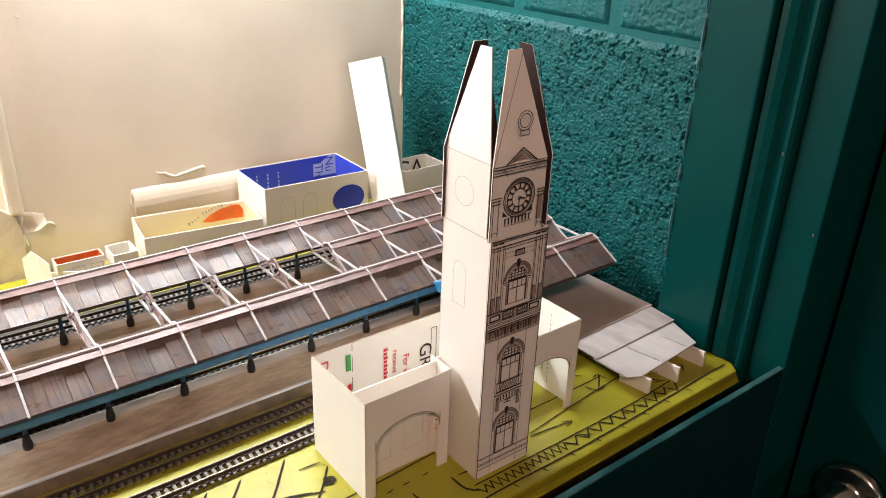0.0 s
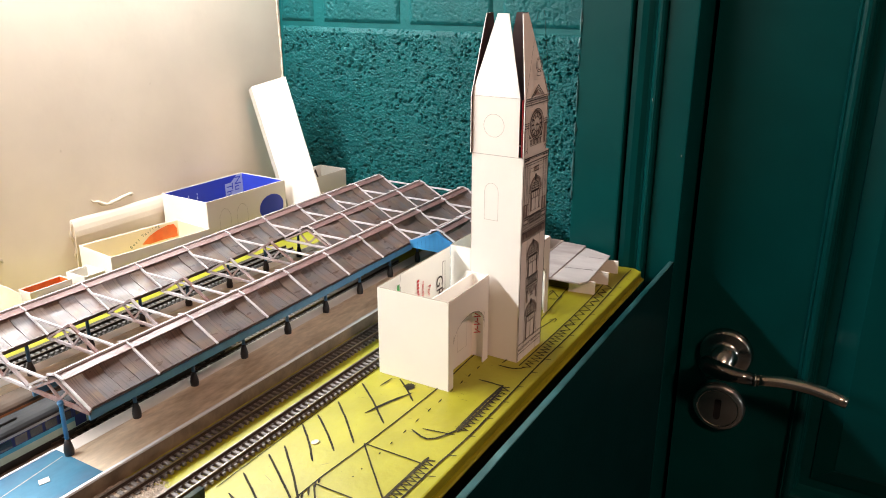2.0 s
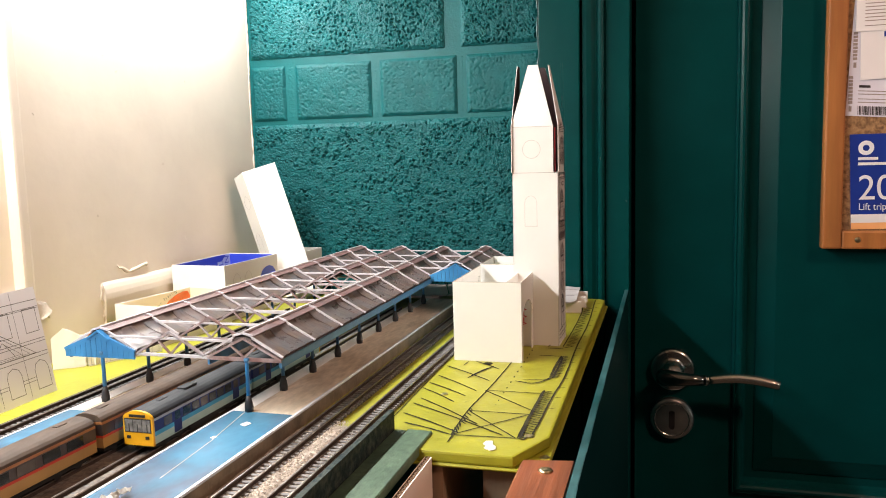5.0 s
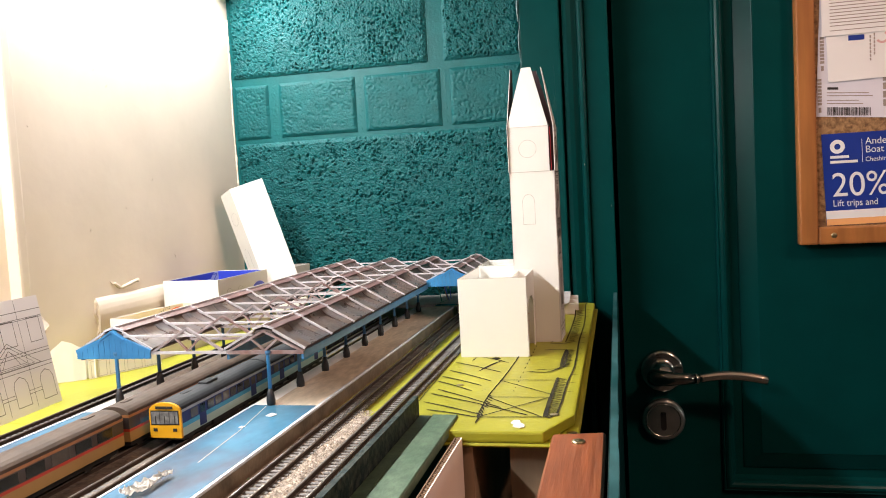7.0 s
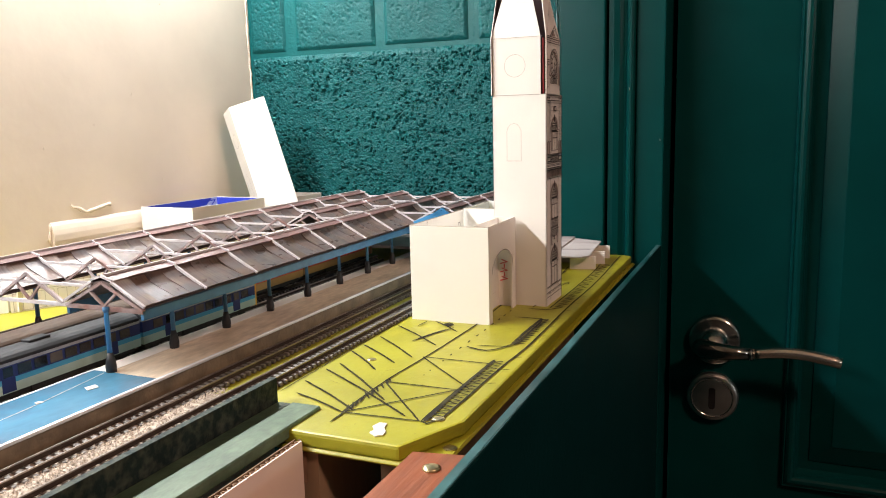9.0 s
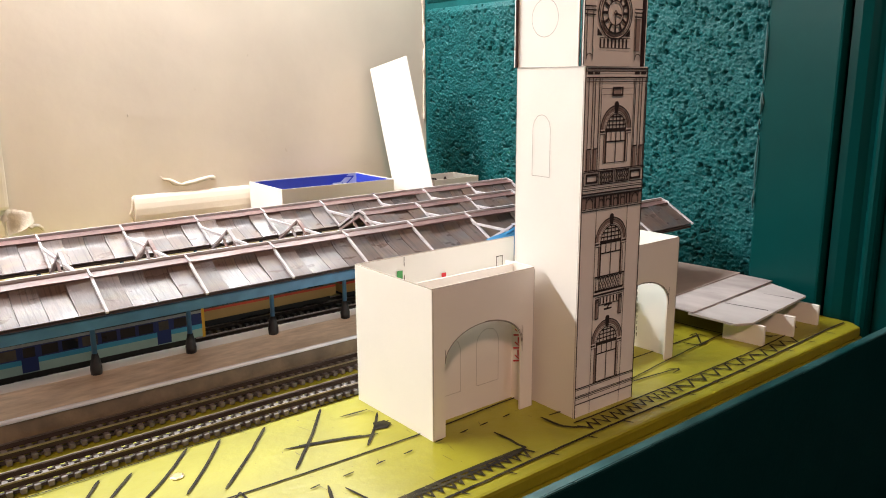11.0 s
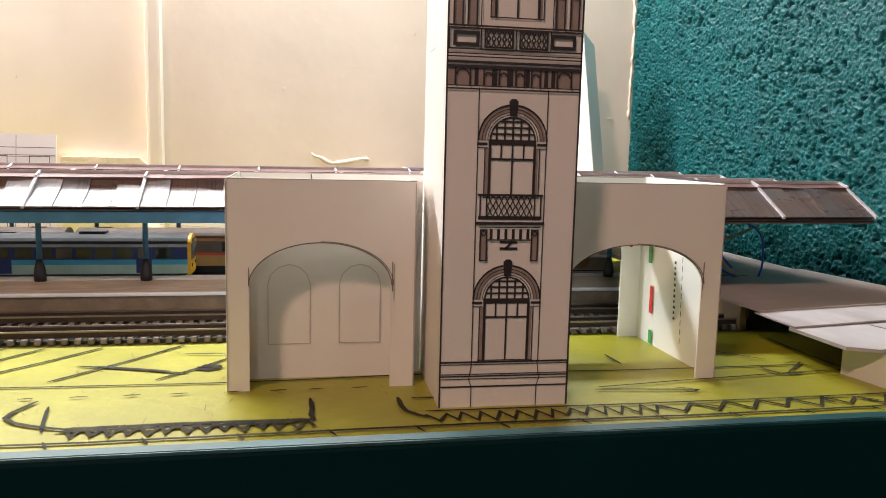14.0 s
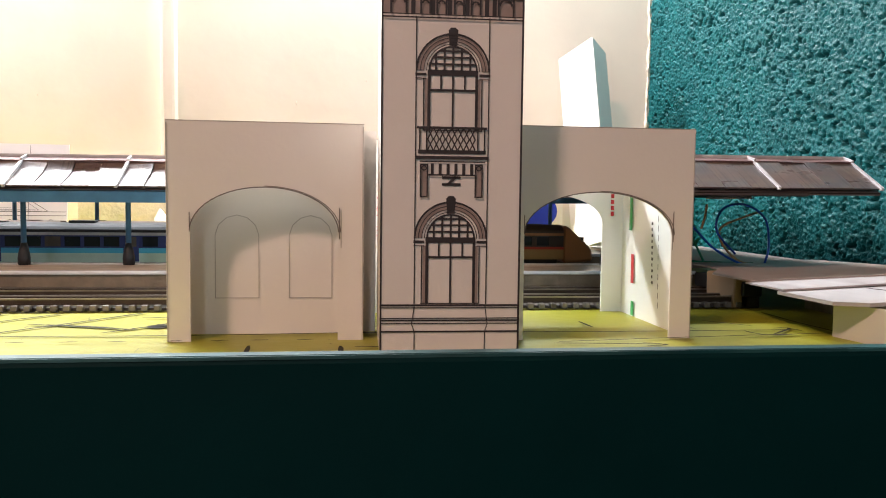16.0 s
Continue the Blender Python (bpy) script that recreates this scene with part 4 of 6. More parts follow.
# ---- platforms ----
PT = 0.0105
def platform(name, y0, y1, label, xb=-0.0115, front_line=True):
    p = thing(name, label, "platform", at=(0, (y0 + y1) / 2, 0))
    part("side_wall", boxes((-0.62, 0.374, y0 + 0.0012, y1 - 0.0012, 0.0, PT - 0.0012)), PLAT_SIDE, p, "dark brown platform walls")
    part("surface", boxes((xb, 0.374, y0 + 0.0017, y1 - 0.0105, PT - 0.0012, PT)), PLAT, p, "brown printed surface")
    part("back_edging", boxes((xb, 0.374, y1 - 0.0103, y1, PT - 0.0011, PT + 0.0001)), PLAT_GREY, p, "pale edging")
    part("blue_surface", boxes((-0.156, xb - 0.0002, y0 + 0.0022, y1 - 0.0018, PT - 0.0012, PT + 0.0002)), PLAT_BLUE, p, "glossy blue unfinished surface")
    part("white_line", bevelled(boxes((-0.62, 0.374, y0, y0 + 0.0021, PT - 0.0014, PT + 0.0003)), 0.0006, 2), EDGE_WHITE, p, "worn white edge line")
    part("white_line", boxes((-0.62, xb - 0.0002, y1 - 0.0012, y1, PT - 0.0012, PT + 0.0003)), EDGE_WHITE, p, "worn white edge line")
    part("white_end", boxes((-0.62, -0.1562, y0 + 0.0022, y1 - 0.0018, PT - 0.0012, PT)), CARD, p, "bare white platform end")
    return p


plat1 = platform("platform", 0.3765, 0.4195, "model platform, brown printed paving and a glossy blue end")
platform("platform", 0.4840, 0.5215, "rear model platform, brown printed paving and a glossy blue end", xb=-0.030)
ink = Ink((0, 0, PT + 0.0002), (1, 0, 0), (0, 1, 0), 0.0002)
ink.line([(-14, 409), (-60, 402), (-110, 398)], 0.5)
part("ink_line", ink.bm, PENCIL, plat1, "thin ruled line")
bm = bmesh.new()
prism(bm, [(-0.036, 0.396), (-0.031, 0.3945), (-0.029, 0.3985), (-0.034, 0.4000)], "z", PT + 0.0003, PT + 0.0006)
prism(bm, [(-0.057, 0.403), (-0.0545, 0.402), (-0.0540, 0.4045), (-0.0565, 0.405)], "z", PT + 0.0003, PT + 0.0006)
part("white_chip", bm, CARD, plat1, "chips of white paint")
bm = bmesh.new()
rows = []
for i in range(25):
    u = i / 24
    wide = 0.0048 * (0.35 + 0.65 * math.sin(math.pi * min(1.0, u * 1.15 + 0.12))) + 0.0010 * noise.noise(Vector((u * 7, 5, 1)))
    row = []
    for j in range(13):
        v = j / 12 - 0.5
        p = Vector((u * 9, v * 7, 3))
        row.append(bm.verts.new((-0.154 + 0.026 * u + 0.0014 * noise.noise(p * 1.7), 0.4055 - 0.004 * u + 2 * wide * v + 0.0010 * noise.noise(p + Vector((4, 0, 0))), PT + 0.0022 + 0.0030 * abs(noise.noise(p)) + 0.0016 * noise.noise(p * 2.3))))
    rows.append(row)
for p, q in zip(rows, rows[1:]):
    for j in range(12):
        bm.faces.new((p[j], q[j], q[j + 1], p[j + 1]))
bmesh.ops.solidify(bm, geom=bm.faces[:], thickness=0.0003)
solo("paper_scrap", bm, CARD, "crumpled scrap of white tissue on the platform end", "scrap")

# concourse behind the buffers, of printed sheets on white card risers
con = thing("concourse", "concourse of grey stone-printed card sheets on white risers", "platform", at=(0.41, 0.36, 0))
part("deck", boxes((0.3745, 0.4525, 0.400, 0.534, PT - 0.0005, PT + 0.0020)), SLAB_BROWN, con, "brown stone-printed sheet")


def sloped(pts, thick):
    """A flat card with given corners."""
    bm = bmesh.new()
    v = [bm.verts.new(p) for p in pts]
    w = [bm.verts.new(Vector(p) - Vector((0, 0, thick))) for p in pts]
    bm.faces.new(v)
    bm.faces.new(w[::-1])
    n = len(pts)
    for i in range(n):
        bm.faces.new((v[i], w[i], w[(i + 1) % n], v[(i + 1) % n]))
    bmesh.ops.recalc_face_normals(bm, faces=bm.faces[:])
    return bm


part("deck", sloped([(0.3605, 0.3345, 0.0137), (0.3625, 0.3090, 0.0137), (0.4480, 0.3080, 0.0172), (0.4525, 0.4100, 0.0134), (0.3780, 0.4100, 0.0134), (0.3745, 0.3570, 0.0136)], 0.0006), SLAB_BROWN, con, "brown stone-printed sheet")
part("loose_sheet", sloped([(0.3612, 0.3105, 0.0129), (0.3600, 0.2845, 0.0132), (0.4420, 0.2830, 0.0178), (0.4470, 0.3110, 0.0164)], 0.0006), SLAB, con, "grey stone-printed sheet")
part("loose_sheet", sloped([(0.3600, 0.2875, 0.0124), (0.3605, 0.2590, 0.0126), (0.3690, 0.2540, 0.0127), (0.4310, 0.2560, 0.0160), (0.4420, 0.2870, 0.0166)], 0.0012), SLAB_PALE, con, "pale grey stone-printed sheet")
for x0, x1 in ((0.388, 0.392), (0.418, 0.421)):
    bm = bmesh.new()
    bar(bm, (x0, 0.282, 0.0126 + (x0 - 0.36) * 0.045), (x1, 0.258, 0.0128 + (x1 - 0.36) * 0.045), 0.0004, 0.0003)
    part("ink_line", bm, INK, con, "thin dark joint")
for xa, xb, y0, h in ((0.362, 0.3735, 0.2490, 0.0110), (0.392, 0.4005, 0.2465, 0.0114), (0.424, 0.4315, 0.2480, 0.0118)):
    bm = bmesh.new()
    bar(bm, (xb + (xa - xb) * 0.30, y0 + 0.022, h / 2), (xb, y0, h / 2), 0.0022, h)
    part("riser", bm, CARD, con, "white card riser")
part("deck_block", bevelled(boxes((0.3690, 0.3752, 0.3330, 0.3565, 0.0, 0.0129)), 0.0005), PALEWOOD, con, "pale wooden block under the sheet")
part("riser", boxes((0.3990, 0.4002, 0.2760, 0.3330, 0.0, 0.0120)), CARD_EDGE, con, "brown card riser set back under the sheet")

# ---- canopies ----
PITCH, XS = 0.0441, -0.0092
RISE, HALF, EAVE = 0.0124, 0.0248, 0.0440
PW, PRISE, CAPW = 0.0190, 0.0106, 0.0062
TH = math.atan2(PRISE, PW)
SL = math.hypot(PRISE, PW)
SUB = PITCH / 4


def sag_of(u, bow):
    """How far the roof card hangs below the straight slope."""
    return -bow * (u / 0.68 if u < 0.68 else math.cos((u - 0.68) / 0.32 * math.pi / 2))


def panel_mesh(bow):
    """A thin roof card that sags by bow below the ridge."""
    bm = bmesh.new()
    rows = []
    for i in range(9):
        u = i / 8
        sag = sag_of(u, bow)
        rows.append([bm.verts.new((k * (SUB / 2 - 0.00012), SL * u, sag + d)) for k, d in ((-1, 0.0), (1, 0.0), (1, 0.0006), (-1, 0.0006))])
    for p, q in zip(rows, rows[1:]):
        for i in range(4):
            bm.faces.new((p[i], p[(i + 1) % 4], q[(i + 1) % 4], q[i])).smooth = i in (0, 2)
        for i in range(4):
            bm.edges.get((p[i], q[i])).smooth = False
    bm.faces.new(rows[0][::-1])
    bm.faces.new(rows[-1])
    bmesh.ops.recalc_face_normals(bm, faces=bm.faces[:])
    return mesh_of("roof_panel", bm, ROOF)


PANEL_ME, PANEL_BOWED, PANEL_DEEP = panel_mesh(0.0), panel_mesh(0.0010), panel_mesh(0.0018)


def slope_matrix(side, y, x, up=0.0):
    """From a slope's own frame (x along, y up the slope from its eave, z out of it) to the world; side -1 faces the front."""
    return Matrix.Translation((x, y + side * HALF, EAVE)) @ (Matrix.Identity(4) if side < 0 else Matrix.Rotation(math.pi, 4, "Z")) @ Matrix.Rotation(TH, 4, "X") @ Matrix.Translation((0, 0, up))


def canopy(y, k0, k1, near, label, beams=(0.0062, 0.0062), sagging=False, beam_end=10):
    x0, x1 = XS + PITCH * k0, XS + PITCH * k1
    c = thing("platform_canopy", label, "canopy", "model station canopies", at=(x0, y, 0))
    L = x1 - x0
    rnd = random.Random(int(y * 1000))
    for side in (-1, 1):
        m = slope_matrix(side, y, x0)
        flip = 1 if side < 0 else -1
        lo, hi = (0, L) if side < 0 else (-L, 0)
        ys = lambda d: y + side * d
        prism_pts = [(ys(HALF), EAVE - 0.0016), (ys(HALF), EAVE - 0.0011), (ys(HALF - PW * 0.68), EAVE + PRISE * 0.68 - 0.0026), (ys(HALF - PW), EAVE + PRISE - 0.0011), (ys(CAPW - 0.0012), EAVE + RISE - 0.0014), (ys(0.0002), EAVE + RISE - 0.0006), (ys(0.0002), EAVE + RISE - 0.0014), (ys(HALF - PW), EAVE + PRISE - 0.0017), (ys(HALF - PW * 0.68), EAVE + PRISE * 0.68 - 0.0031)]
        part("roof_sheet", prism(bmesh.new(), prism_pts, "x", x0, x1), ROOF_DARK, c, "dark card under the panels")
        bm = bmesh.new()
        n = 44
        top = []
        for i in range(n + 1):
            xx = x0 + L * i / n
            s = noise.noise(Vector((xx * 55, y * 50, side)))
            top.append([bm.verts.new(q) for q in ((xx, ys(CAPW - 0.0006 + 0.0005 * s), EAVE + RISE - 0.0013 + 0.0004 * s), (xx, ys(CAPW + 0.0004 * s), EAVE + RISE - 0.0004 + 0.0005 * s), (xx, ys(0.0002), EAVE + RISE + 0.0012))])
        for a, b in zip(top, top[1:]):
            for i in range(2):
                bm.faces.new((a[i], b[i], b[i + 1], a[i + 1]))
        bmesh.ops.recalc_face_normals(bm, faces=bm.faces[:])
        part("ridge_cap", bm, CAP, c, "red-brown ridge flap")
        for k in range(k0, k1 + 1):
            u = flip * PITCH * (k - k0)
            bm = boxes((u - 0.0006, u + 0.0006, -0.0008, SL, 0.0002, 0.0015))
            bm.transform(m)
            part("batten", bm, WHITE_WOOD, c)
            xk = x0 + PITCH * (k - k0)
            bm = bmesh.new()
            bar(bm, (xk, ys(CAPW + 0.0004), EAVE + RISE - 0.0002), (xk, ys(0.0003), EAVE + RISE + 0.0016), 0.0013, 0.0009, (1, 0, 0))
            part("cap_batten", bm, WHITE_WOOD, c)
            if k < k1:
                for j in range(4):
                    tilt = Matrix.Rotation(rnd.uniform(-0.010, 0.010), 4, "Y") @ Matrix.Rotation(rnd.uniform(-0.022, 0.022), 4, "X")
                    q = slope_matrix(side, 0, flip * (PITCH * (k - k0) + SUB * (j + 0.5)) * (1 if side < 0 else -1))
                    shared("roof_panel", (PANEL_DEEP if j in (1, 2) else PANEL_BOWED) if sagging else PANEL_ME, c, q @ Matrix.Translation((0, 0.0002, 0.0001)) @ tilt)
        yb = y + side * HALF
        deep = beams[0] if side < 0 else beams[1]
        part("eave_beam", boxes((x0, min(x1, XS + PITCH * beam_end), min(yb, yb - side * 0.0016), max(yb, yb - side * 0.0016), EAVE - deep, EAVE - 0.0010)), BLUE_DARK if deep > 0.004 else ROOF_DARK, c, "dull blue eave beam" if deep > 0.004 else "thin dark eave strip")
    part("ridge_bar", boxes((x0, x1, y - 0.0006, y + 0.0006, EAVE + RISE + 0.0008, EAVE + RISE + 0.0024)), WHITE_WOOD, c)
    if near == "blue":
        xg = x0 - 0.0010
        n = 13
        for i in range(n):
            ya, yb = y - HALF - 0.001 + (2 * HALF + 0.002) * i / n + 0.0001, y - HALF - 0.001 + (2 * HALF + 0.002) * (i + 1) / n - 0.0001
            za, zb = [EAVE - 0.001 + (RISE - 0.002) * (1 - abs(q - y) / (HALF + 0.001)) for q in (ya, yb)]
            part("gable_board", prism(bmesh.new(), [(ya, EAVE - 0.0050), (yb, EAVE - 0.0050), (yb, zb), (ya, za)], "x", xg - 0.0012, xg), BLUE, c, "bright blue plank")
        bm = bmesh.new()
        for s in (-1, 1):
            bar(bm, (xg - 0.0008, y, EAVE + RISE - 0.0024), (xg - 0.0008, y + s * (HALF + 0.0012), EAVE - 0.0006), 0.0026, 0.0013, (1, 0, 0))
        part("barge_board", bm, BLUE, c, "bright blue barge boards")
        zt = EAVE + RISE
        part("cap_end", prism(bmesh.new(), [(y - 0.0085, zt - 0.0050), (y, zt + 0.0004), (y + 0.0085, zt - 0.0050), (y + 0.0085, zt - 0.0062), (y, zt - 0.0010), (y - 0.0085, zt - 0.0062)], "x", xg - 0.0022, xg + 0.004), BLUE, c, "blue ridge cap end")
    else:
        bm = bmesh.new()
        xg = x0 + 0.0004
        for s in (-1, 1):
            bar(bm, (xg, y, EAVE + RISE - 0.0016), (xg, y + s * HALF, EAVE - 0.0018), 0.0014, 0.0020, (1, 0, 0))
            bar(bm, (xg, y, EAVE - 0.001), (xg, y + s * 0.0090, EAVE + RISE * 0.52), 0.0012, 0.0013, (1, 0, 0))
        bar(bm, (xg, y - HALF, EAVE - 0.0020), (xg, y + HALF, EAVE - 0.0020), 0.0014, 0.0022)
        part("gable_truss", bm, RUST_WOOD, c, "red-brown gable truss")
    return c


RAMP = 0.0024 / (10 * PITCH)
roofs = [canopy(0.4100, 0, 10, "truss", "front model station canopy with brown plank-printed roof", sagging=True, beam_end=7),
         canopy(0.5110, 0, 10, "blue", "rear model station canopy with a bright blue gable", beams=(0.0015, 0.0062), sagging=True),
         canopy(0.4605, 6, 10, "truss", "middle model station canopy over the buffers", beams=(0.0020, 0.0020)),
         canopy(0.3605, 7, 10, "blue", "short model station canopy with a bright blue gable", beams=(0.0022, 0.0020))]
for k0, c in zip((0, 0, 6, 7), roofs):
    c.rotation_euler.y = -RAMP
    c.location.z = RAMP * PITCH * k0 + (0.0008 if k0 == 7 else 0.0)

# trusses and white ties that join the canopies
TIE = EAVE + RISE * 0.70
for k in range(0, 11):
    x = XS + PITCH * k
    t = thing("roof_truss", "grey roof truss with a white tie between canopies" if k else "grey end truss joining both canopies, with a white tie", "truss", "roof trusses", at=(x, 0.46, EAVE))
    spans = [(0.4170, 0.5040)] if k < 6 else [(0.4170, 0.4540), (0.4675, 0.5040)]
    if k > 6:
        spans.append((0.3670, 0.4030))
    for a, b in spans:
        bm = bmesh.new()
        bar(bm, (x, a, TIE), (x, b, TIE), 0.0014, 0.0013)
        part("tie", bm, WHITE_WOOD, t, "white tie")
    bm = bmesh.new()
    bar(bm, (x, 0.4340, EAVE - 0.0018), (x, 0.4870, EAVE - 0.0018), 0.0014, 0.0018)
    part("bottom_chord", bm, GREY_WOOD if k % 3 else WHITE_WOOD, t)
    if k < 6:
        for s in (-1, 1):
            bm = bmesh.new()
            bar(bm, (x, 0.4605, EAVE + RISE + 0.0006), (x, 0.4605 + s * 0.0235, EAVE - 0.0010), 0.0014, 0.0020, (1, 0, 0))
            part("rafter", bm, GREY_WOOD if k % 2 == 0 else RUST_WOOD, t)
            bm = bmesh.new()
            bar(bm, (x, 0.4605, EAVE - 0.0010), (x, 0.4605 + s * 0.0085, EAVE + RISE * 0.6), 0.0011, 0.0013, (1, 0, 0))
            part("strut", bm, RUST_WOOD if k % 2 == 0 else GREY_WOOD, t)
    t.location.z += RAMP * PITCH * k

# columns
COL_BASE = mesh_of("base", lathe(bmesh.new(), [(0.0025, 0.0), (0.0027, 0.0030), (0.0022, 0.0060), (0.0013, 0.0098)], (0, 0, 0), "z", 10), BASE_BLACK, True)
SHAFT = [(0.00125, 0.0095), (0.00115, 0.030), (0.0013, 0.0325)]
COL_SHAFT = mesh_of("shaft", lathe(bmesh.new(), SHAFT, (0, 0, 0), "z", 8), BLUE_DARK, True)
COL_SHAFT_BLUE = mesh_of("shaft", lathe(bmesh.new(), SHAFT, (0, 0, 0), "z", 8), BLUE, True)
CAPITAL = mesh_of("capital", lathe(bmesh.new(), [(0.0012, 0.0300), (0.0017, 0.0312), (0.0017, 0.0325)], (0, 0, 0), "z", 8), BLUE_DARK, True)
for y, count in ((0.4075, 9), (0.5095, 9)):
    for k in range(count):
        first = k == 0
        c = thing("canopy_column", "bright blue canopy column with a black base" if first else "dull blue canopy column with a black tapered base", "column", "canopy columns", at=(XS - 0.0015 + PITCH * k, y, PT + 0.0001))
        shared("base", COL_BASE, c, Matrix.Identity(4))
        shared("shaft", COL_SHAFT_BLUE if first else COL_SHAFT, c, Matrix.Identity(4))
        shared("capital", CAPITAL, c, Matrix.Identity(4))

# loose wires over the concourse
def wire(name, pts, mat, label):
    fine = []
    P = [Vector(p) for p in pts]
    for i in range(len(P) - 1):
        a, b, c, d = P[max(i - 1, 0)], P[i], P[i + 1], P[min(i + 2, len(P) - 1)]
        for s in range(8):
            u = s / 8
            fine.append(0.5 * (2 * b + (c - a) * u + (2 * a - 5 * b + 4 * c - d) * u * u + (3 * b - a - 3 * c + d) * u ** 3))
    fine.append(P[-1])
    solo(name, tube(bmesh.new(), fine, 0.00055, 7), mat, label, "wire", "loose wires", smooth=True)


wire("wire", [(0.3668, 0.3830, 0.0355), (0.3751, 0.3850, 0.0307), (0.3870, 0.3860, 0.0201), (0.4012, 0.3870, 0.0132), (0.4130, 0.3870, 0.0132)], WIRE_BLUE, "blue wire sagging over the concourse")
wire("wire", [(0.3988, 0.3890, 0.0177), (0.3893, 0.3890, 0.0284), (0.3917, 0.3890, 0.0384), (0.4024, 0.3890, 0.0408), (0.4130, 0.3890, 0.0343), (0.4154, 0.3890, 0.0213), (0.4130, 0.3880, 0.0132)], WIRE_BLUE, "looped blue wire over the concourse")
wire("wire", [(0.4142, 0.3930, 0.0379), (0.4036, 0.3910, 0.0349), (0.3917, 0.3900, 0.0296), (0.3929, 0.3890, 0.0213), (0.4024, 0.3890, 0.0136), (0.4142, 0.3880, 0.0132)], WIRE_TAN, "tan wire curling down to the concourse")
wire("wire", [(0.3727, 0.3910, 0.0147), (0.3846, 0.3920, 0.0136), (0.3988, 0.3910, 0.0132), (0.4083, 0.3900, 0.0132)], WIRE_GREEN, "green wire lying over the concourse")
wire("wire", [(0.3372, 0.3930, 0.0361), (0.3585, 0.3940, 0.0349), (0.3751, 0.3930, 0.0296), (0.3846, 0.3920, 0.0142)], WIRE_GREEN, "green wire running behind the arcade")
wire("wire", [(0.3810, 0.3830, 0.0408), (0.3805, 0.3830, 0.0355), (0.3787, 0.3830, 0.0296)], WIRE_TAN, "short hanging tan wire end")

# ---- trains ----
def rolling_stock(name, label, x0, x1, y, kind_, group):
    """One vehicle: body with a curved roof, bands, windows, underframe and wheels."""
    zr, w = 0.0048, 0.0092
    c = thing(name, label, "train", group, at=((x0 + x1) / 2, y, zr))
    hst = kind_ == "coach"
    floor, belt, wt, cant, roof = zr + 0.0050, zr + 0.0118, zr + 0.0172, zr + 0.0192, zr + 0.0236
    low, mid, band, top = (TRAIN_TAN, TRAIN_RED, TRAIN_BROWN, TRAIN_ROOF) if hst else (PACER_CREAM, PACER_LIGHT, PACER_BLUE, PACER_ROOF)
    part("lower_side", boxes((x0, x1, y - w, y + w, floor, belt - (0.0014 if hst else 0.0024))), low, c, "tan lower side" if hst else "pale green lower side")
    part("stripe", boxes((x0, x1, y - w - 0.0001, y + w + 0.0001, belt - (0.0014 if hst else 0.0024), belt)), mid, c, "red stripe" if hst else "pale blue stripe")
    part("window_band", boxes((x0, x1, y - w, y + w, belt, wt + 0.0006)), band, c, "dark window band")
    part("cantrail", boxes((x0, x1, y - w - 0.0001, y + w + 0.0001, wt + 0.0006, cant)), TRAIN_ORANGE if hst else PACER_RAIL, c, "orange cantrail line" if hst else "pale grey cantrail")
    bm = bmesh.new()
    pts = [(y + w * math.cos(a) * 1.0, cant + (roof - cant) * math.sin(a)) for a in (math.pi * i / 10 for i in range(11))]
    prism(bm, pts, "x", x0, x1)
    for xv in ((x0 + 0.012, x1 - 0.014) if hst else (x0 + 0.020,)):
        box(bm, xv - 0.0035, xv + 0.0035, y - 0.0014, y + 0.0014, roof - 0.0004, roof + 0.0003)
    part("roof", bm, top, c, "weathered brown roof" if hst else "dark grey roof")
    n = 9 if hst else 10
    dx = (x1 - x0 - 0.014) / n
    for s in (-1, 1):
        for i in range(n):
            xa = x0 + 0.007 + dx * i + dx * 0.14
            xb = xa + dx * (0.72 if hst else 0.80)
            door_here = (not hst) and i in (1, n - 2)
            yy = y + s * (w + 0.00012)
            if door_here:
                part("door", boxes((xa, xb, min(yy, yy - s * 0.0003), max(yy, yy - s * 0.0003), floor + 0.0004, wt)), PACER_BLUE, c, "navy folding doors")
            part("window", boxes((xa + (0.001 if door_here else 0), xb - (0.001 if door_here else 0), min(yy + s * 0.0001, yy - s * 0.0002), max(yy + s * 0.0001, yy - s * 0.0002), belt + 0.0007, wt)), (GLASS if (i + (s > 0)) % 3 else GLASS_LIT) if hst else (GLASS if i % 4 else GLASS_LIT), c)
    part("underframe", boxes((x0 + 0.003, x1 - 0.003, y - 0.0070, y + 0.0070, zr + 0.0018, floor), ((x0 + x1) / 2 - 0.018, (x0 + x1) / 2 + 0.012, y - 0.0082, y + 0.0082, zr + 0.0012, floor)), BLACK_UNDER, c, "black underframe")
    for xb in (x0 + 0.018, x1 - 0.018):
        for dxw in (-0.007, 0.007):
            bm = lathe(bmesh.new(), [(0.0030, -0.0068), (0.0030, -0.0040)], (xb + dxw, y, zr + 0.0030), "y", 12)
            lathe(bm, [(0.0030, 0.0040), (0.0030, 0.0068)], (xb + dxw, y, zr + 0.0030), "y", 12)
            part("wheelset", bm, BLACK_UNDER, c, "dark wheels", smooth=False)
    return c, (floor, belt, wt, cant, roof, w)


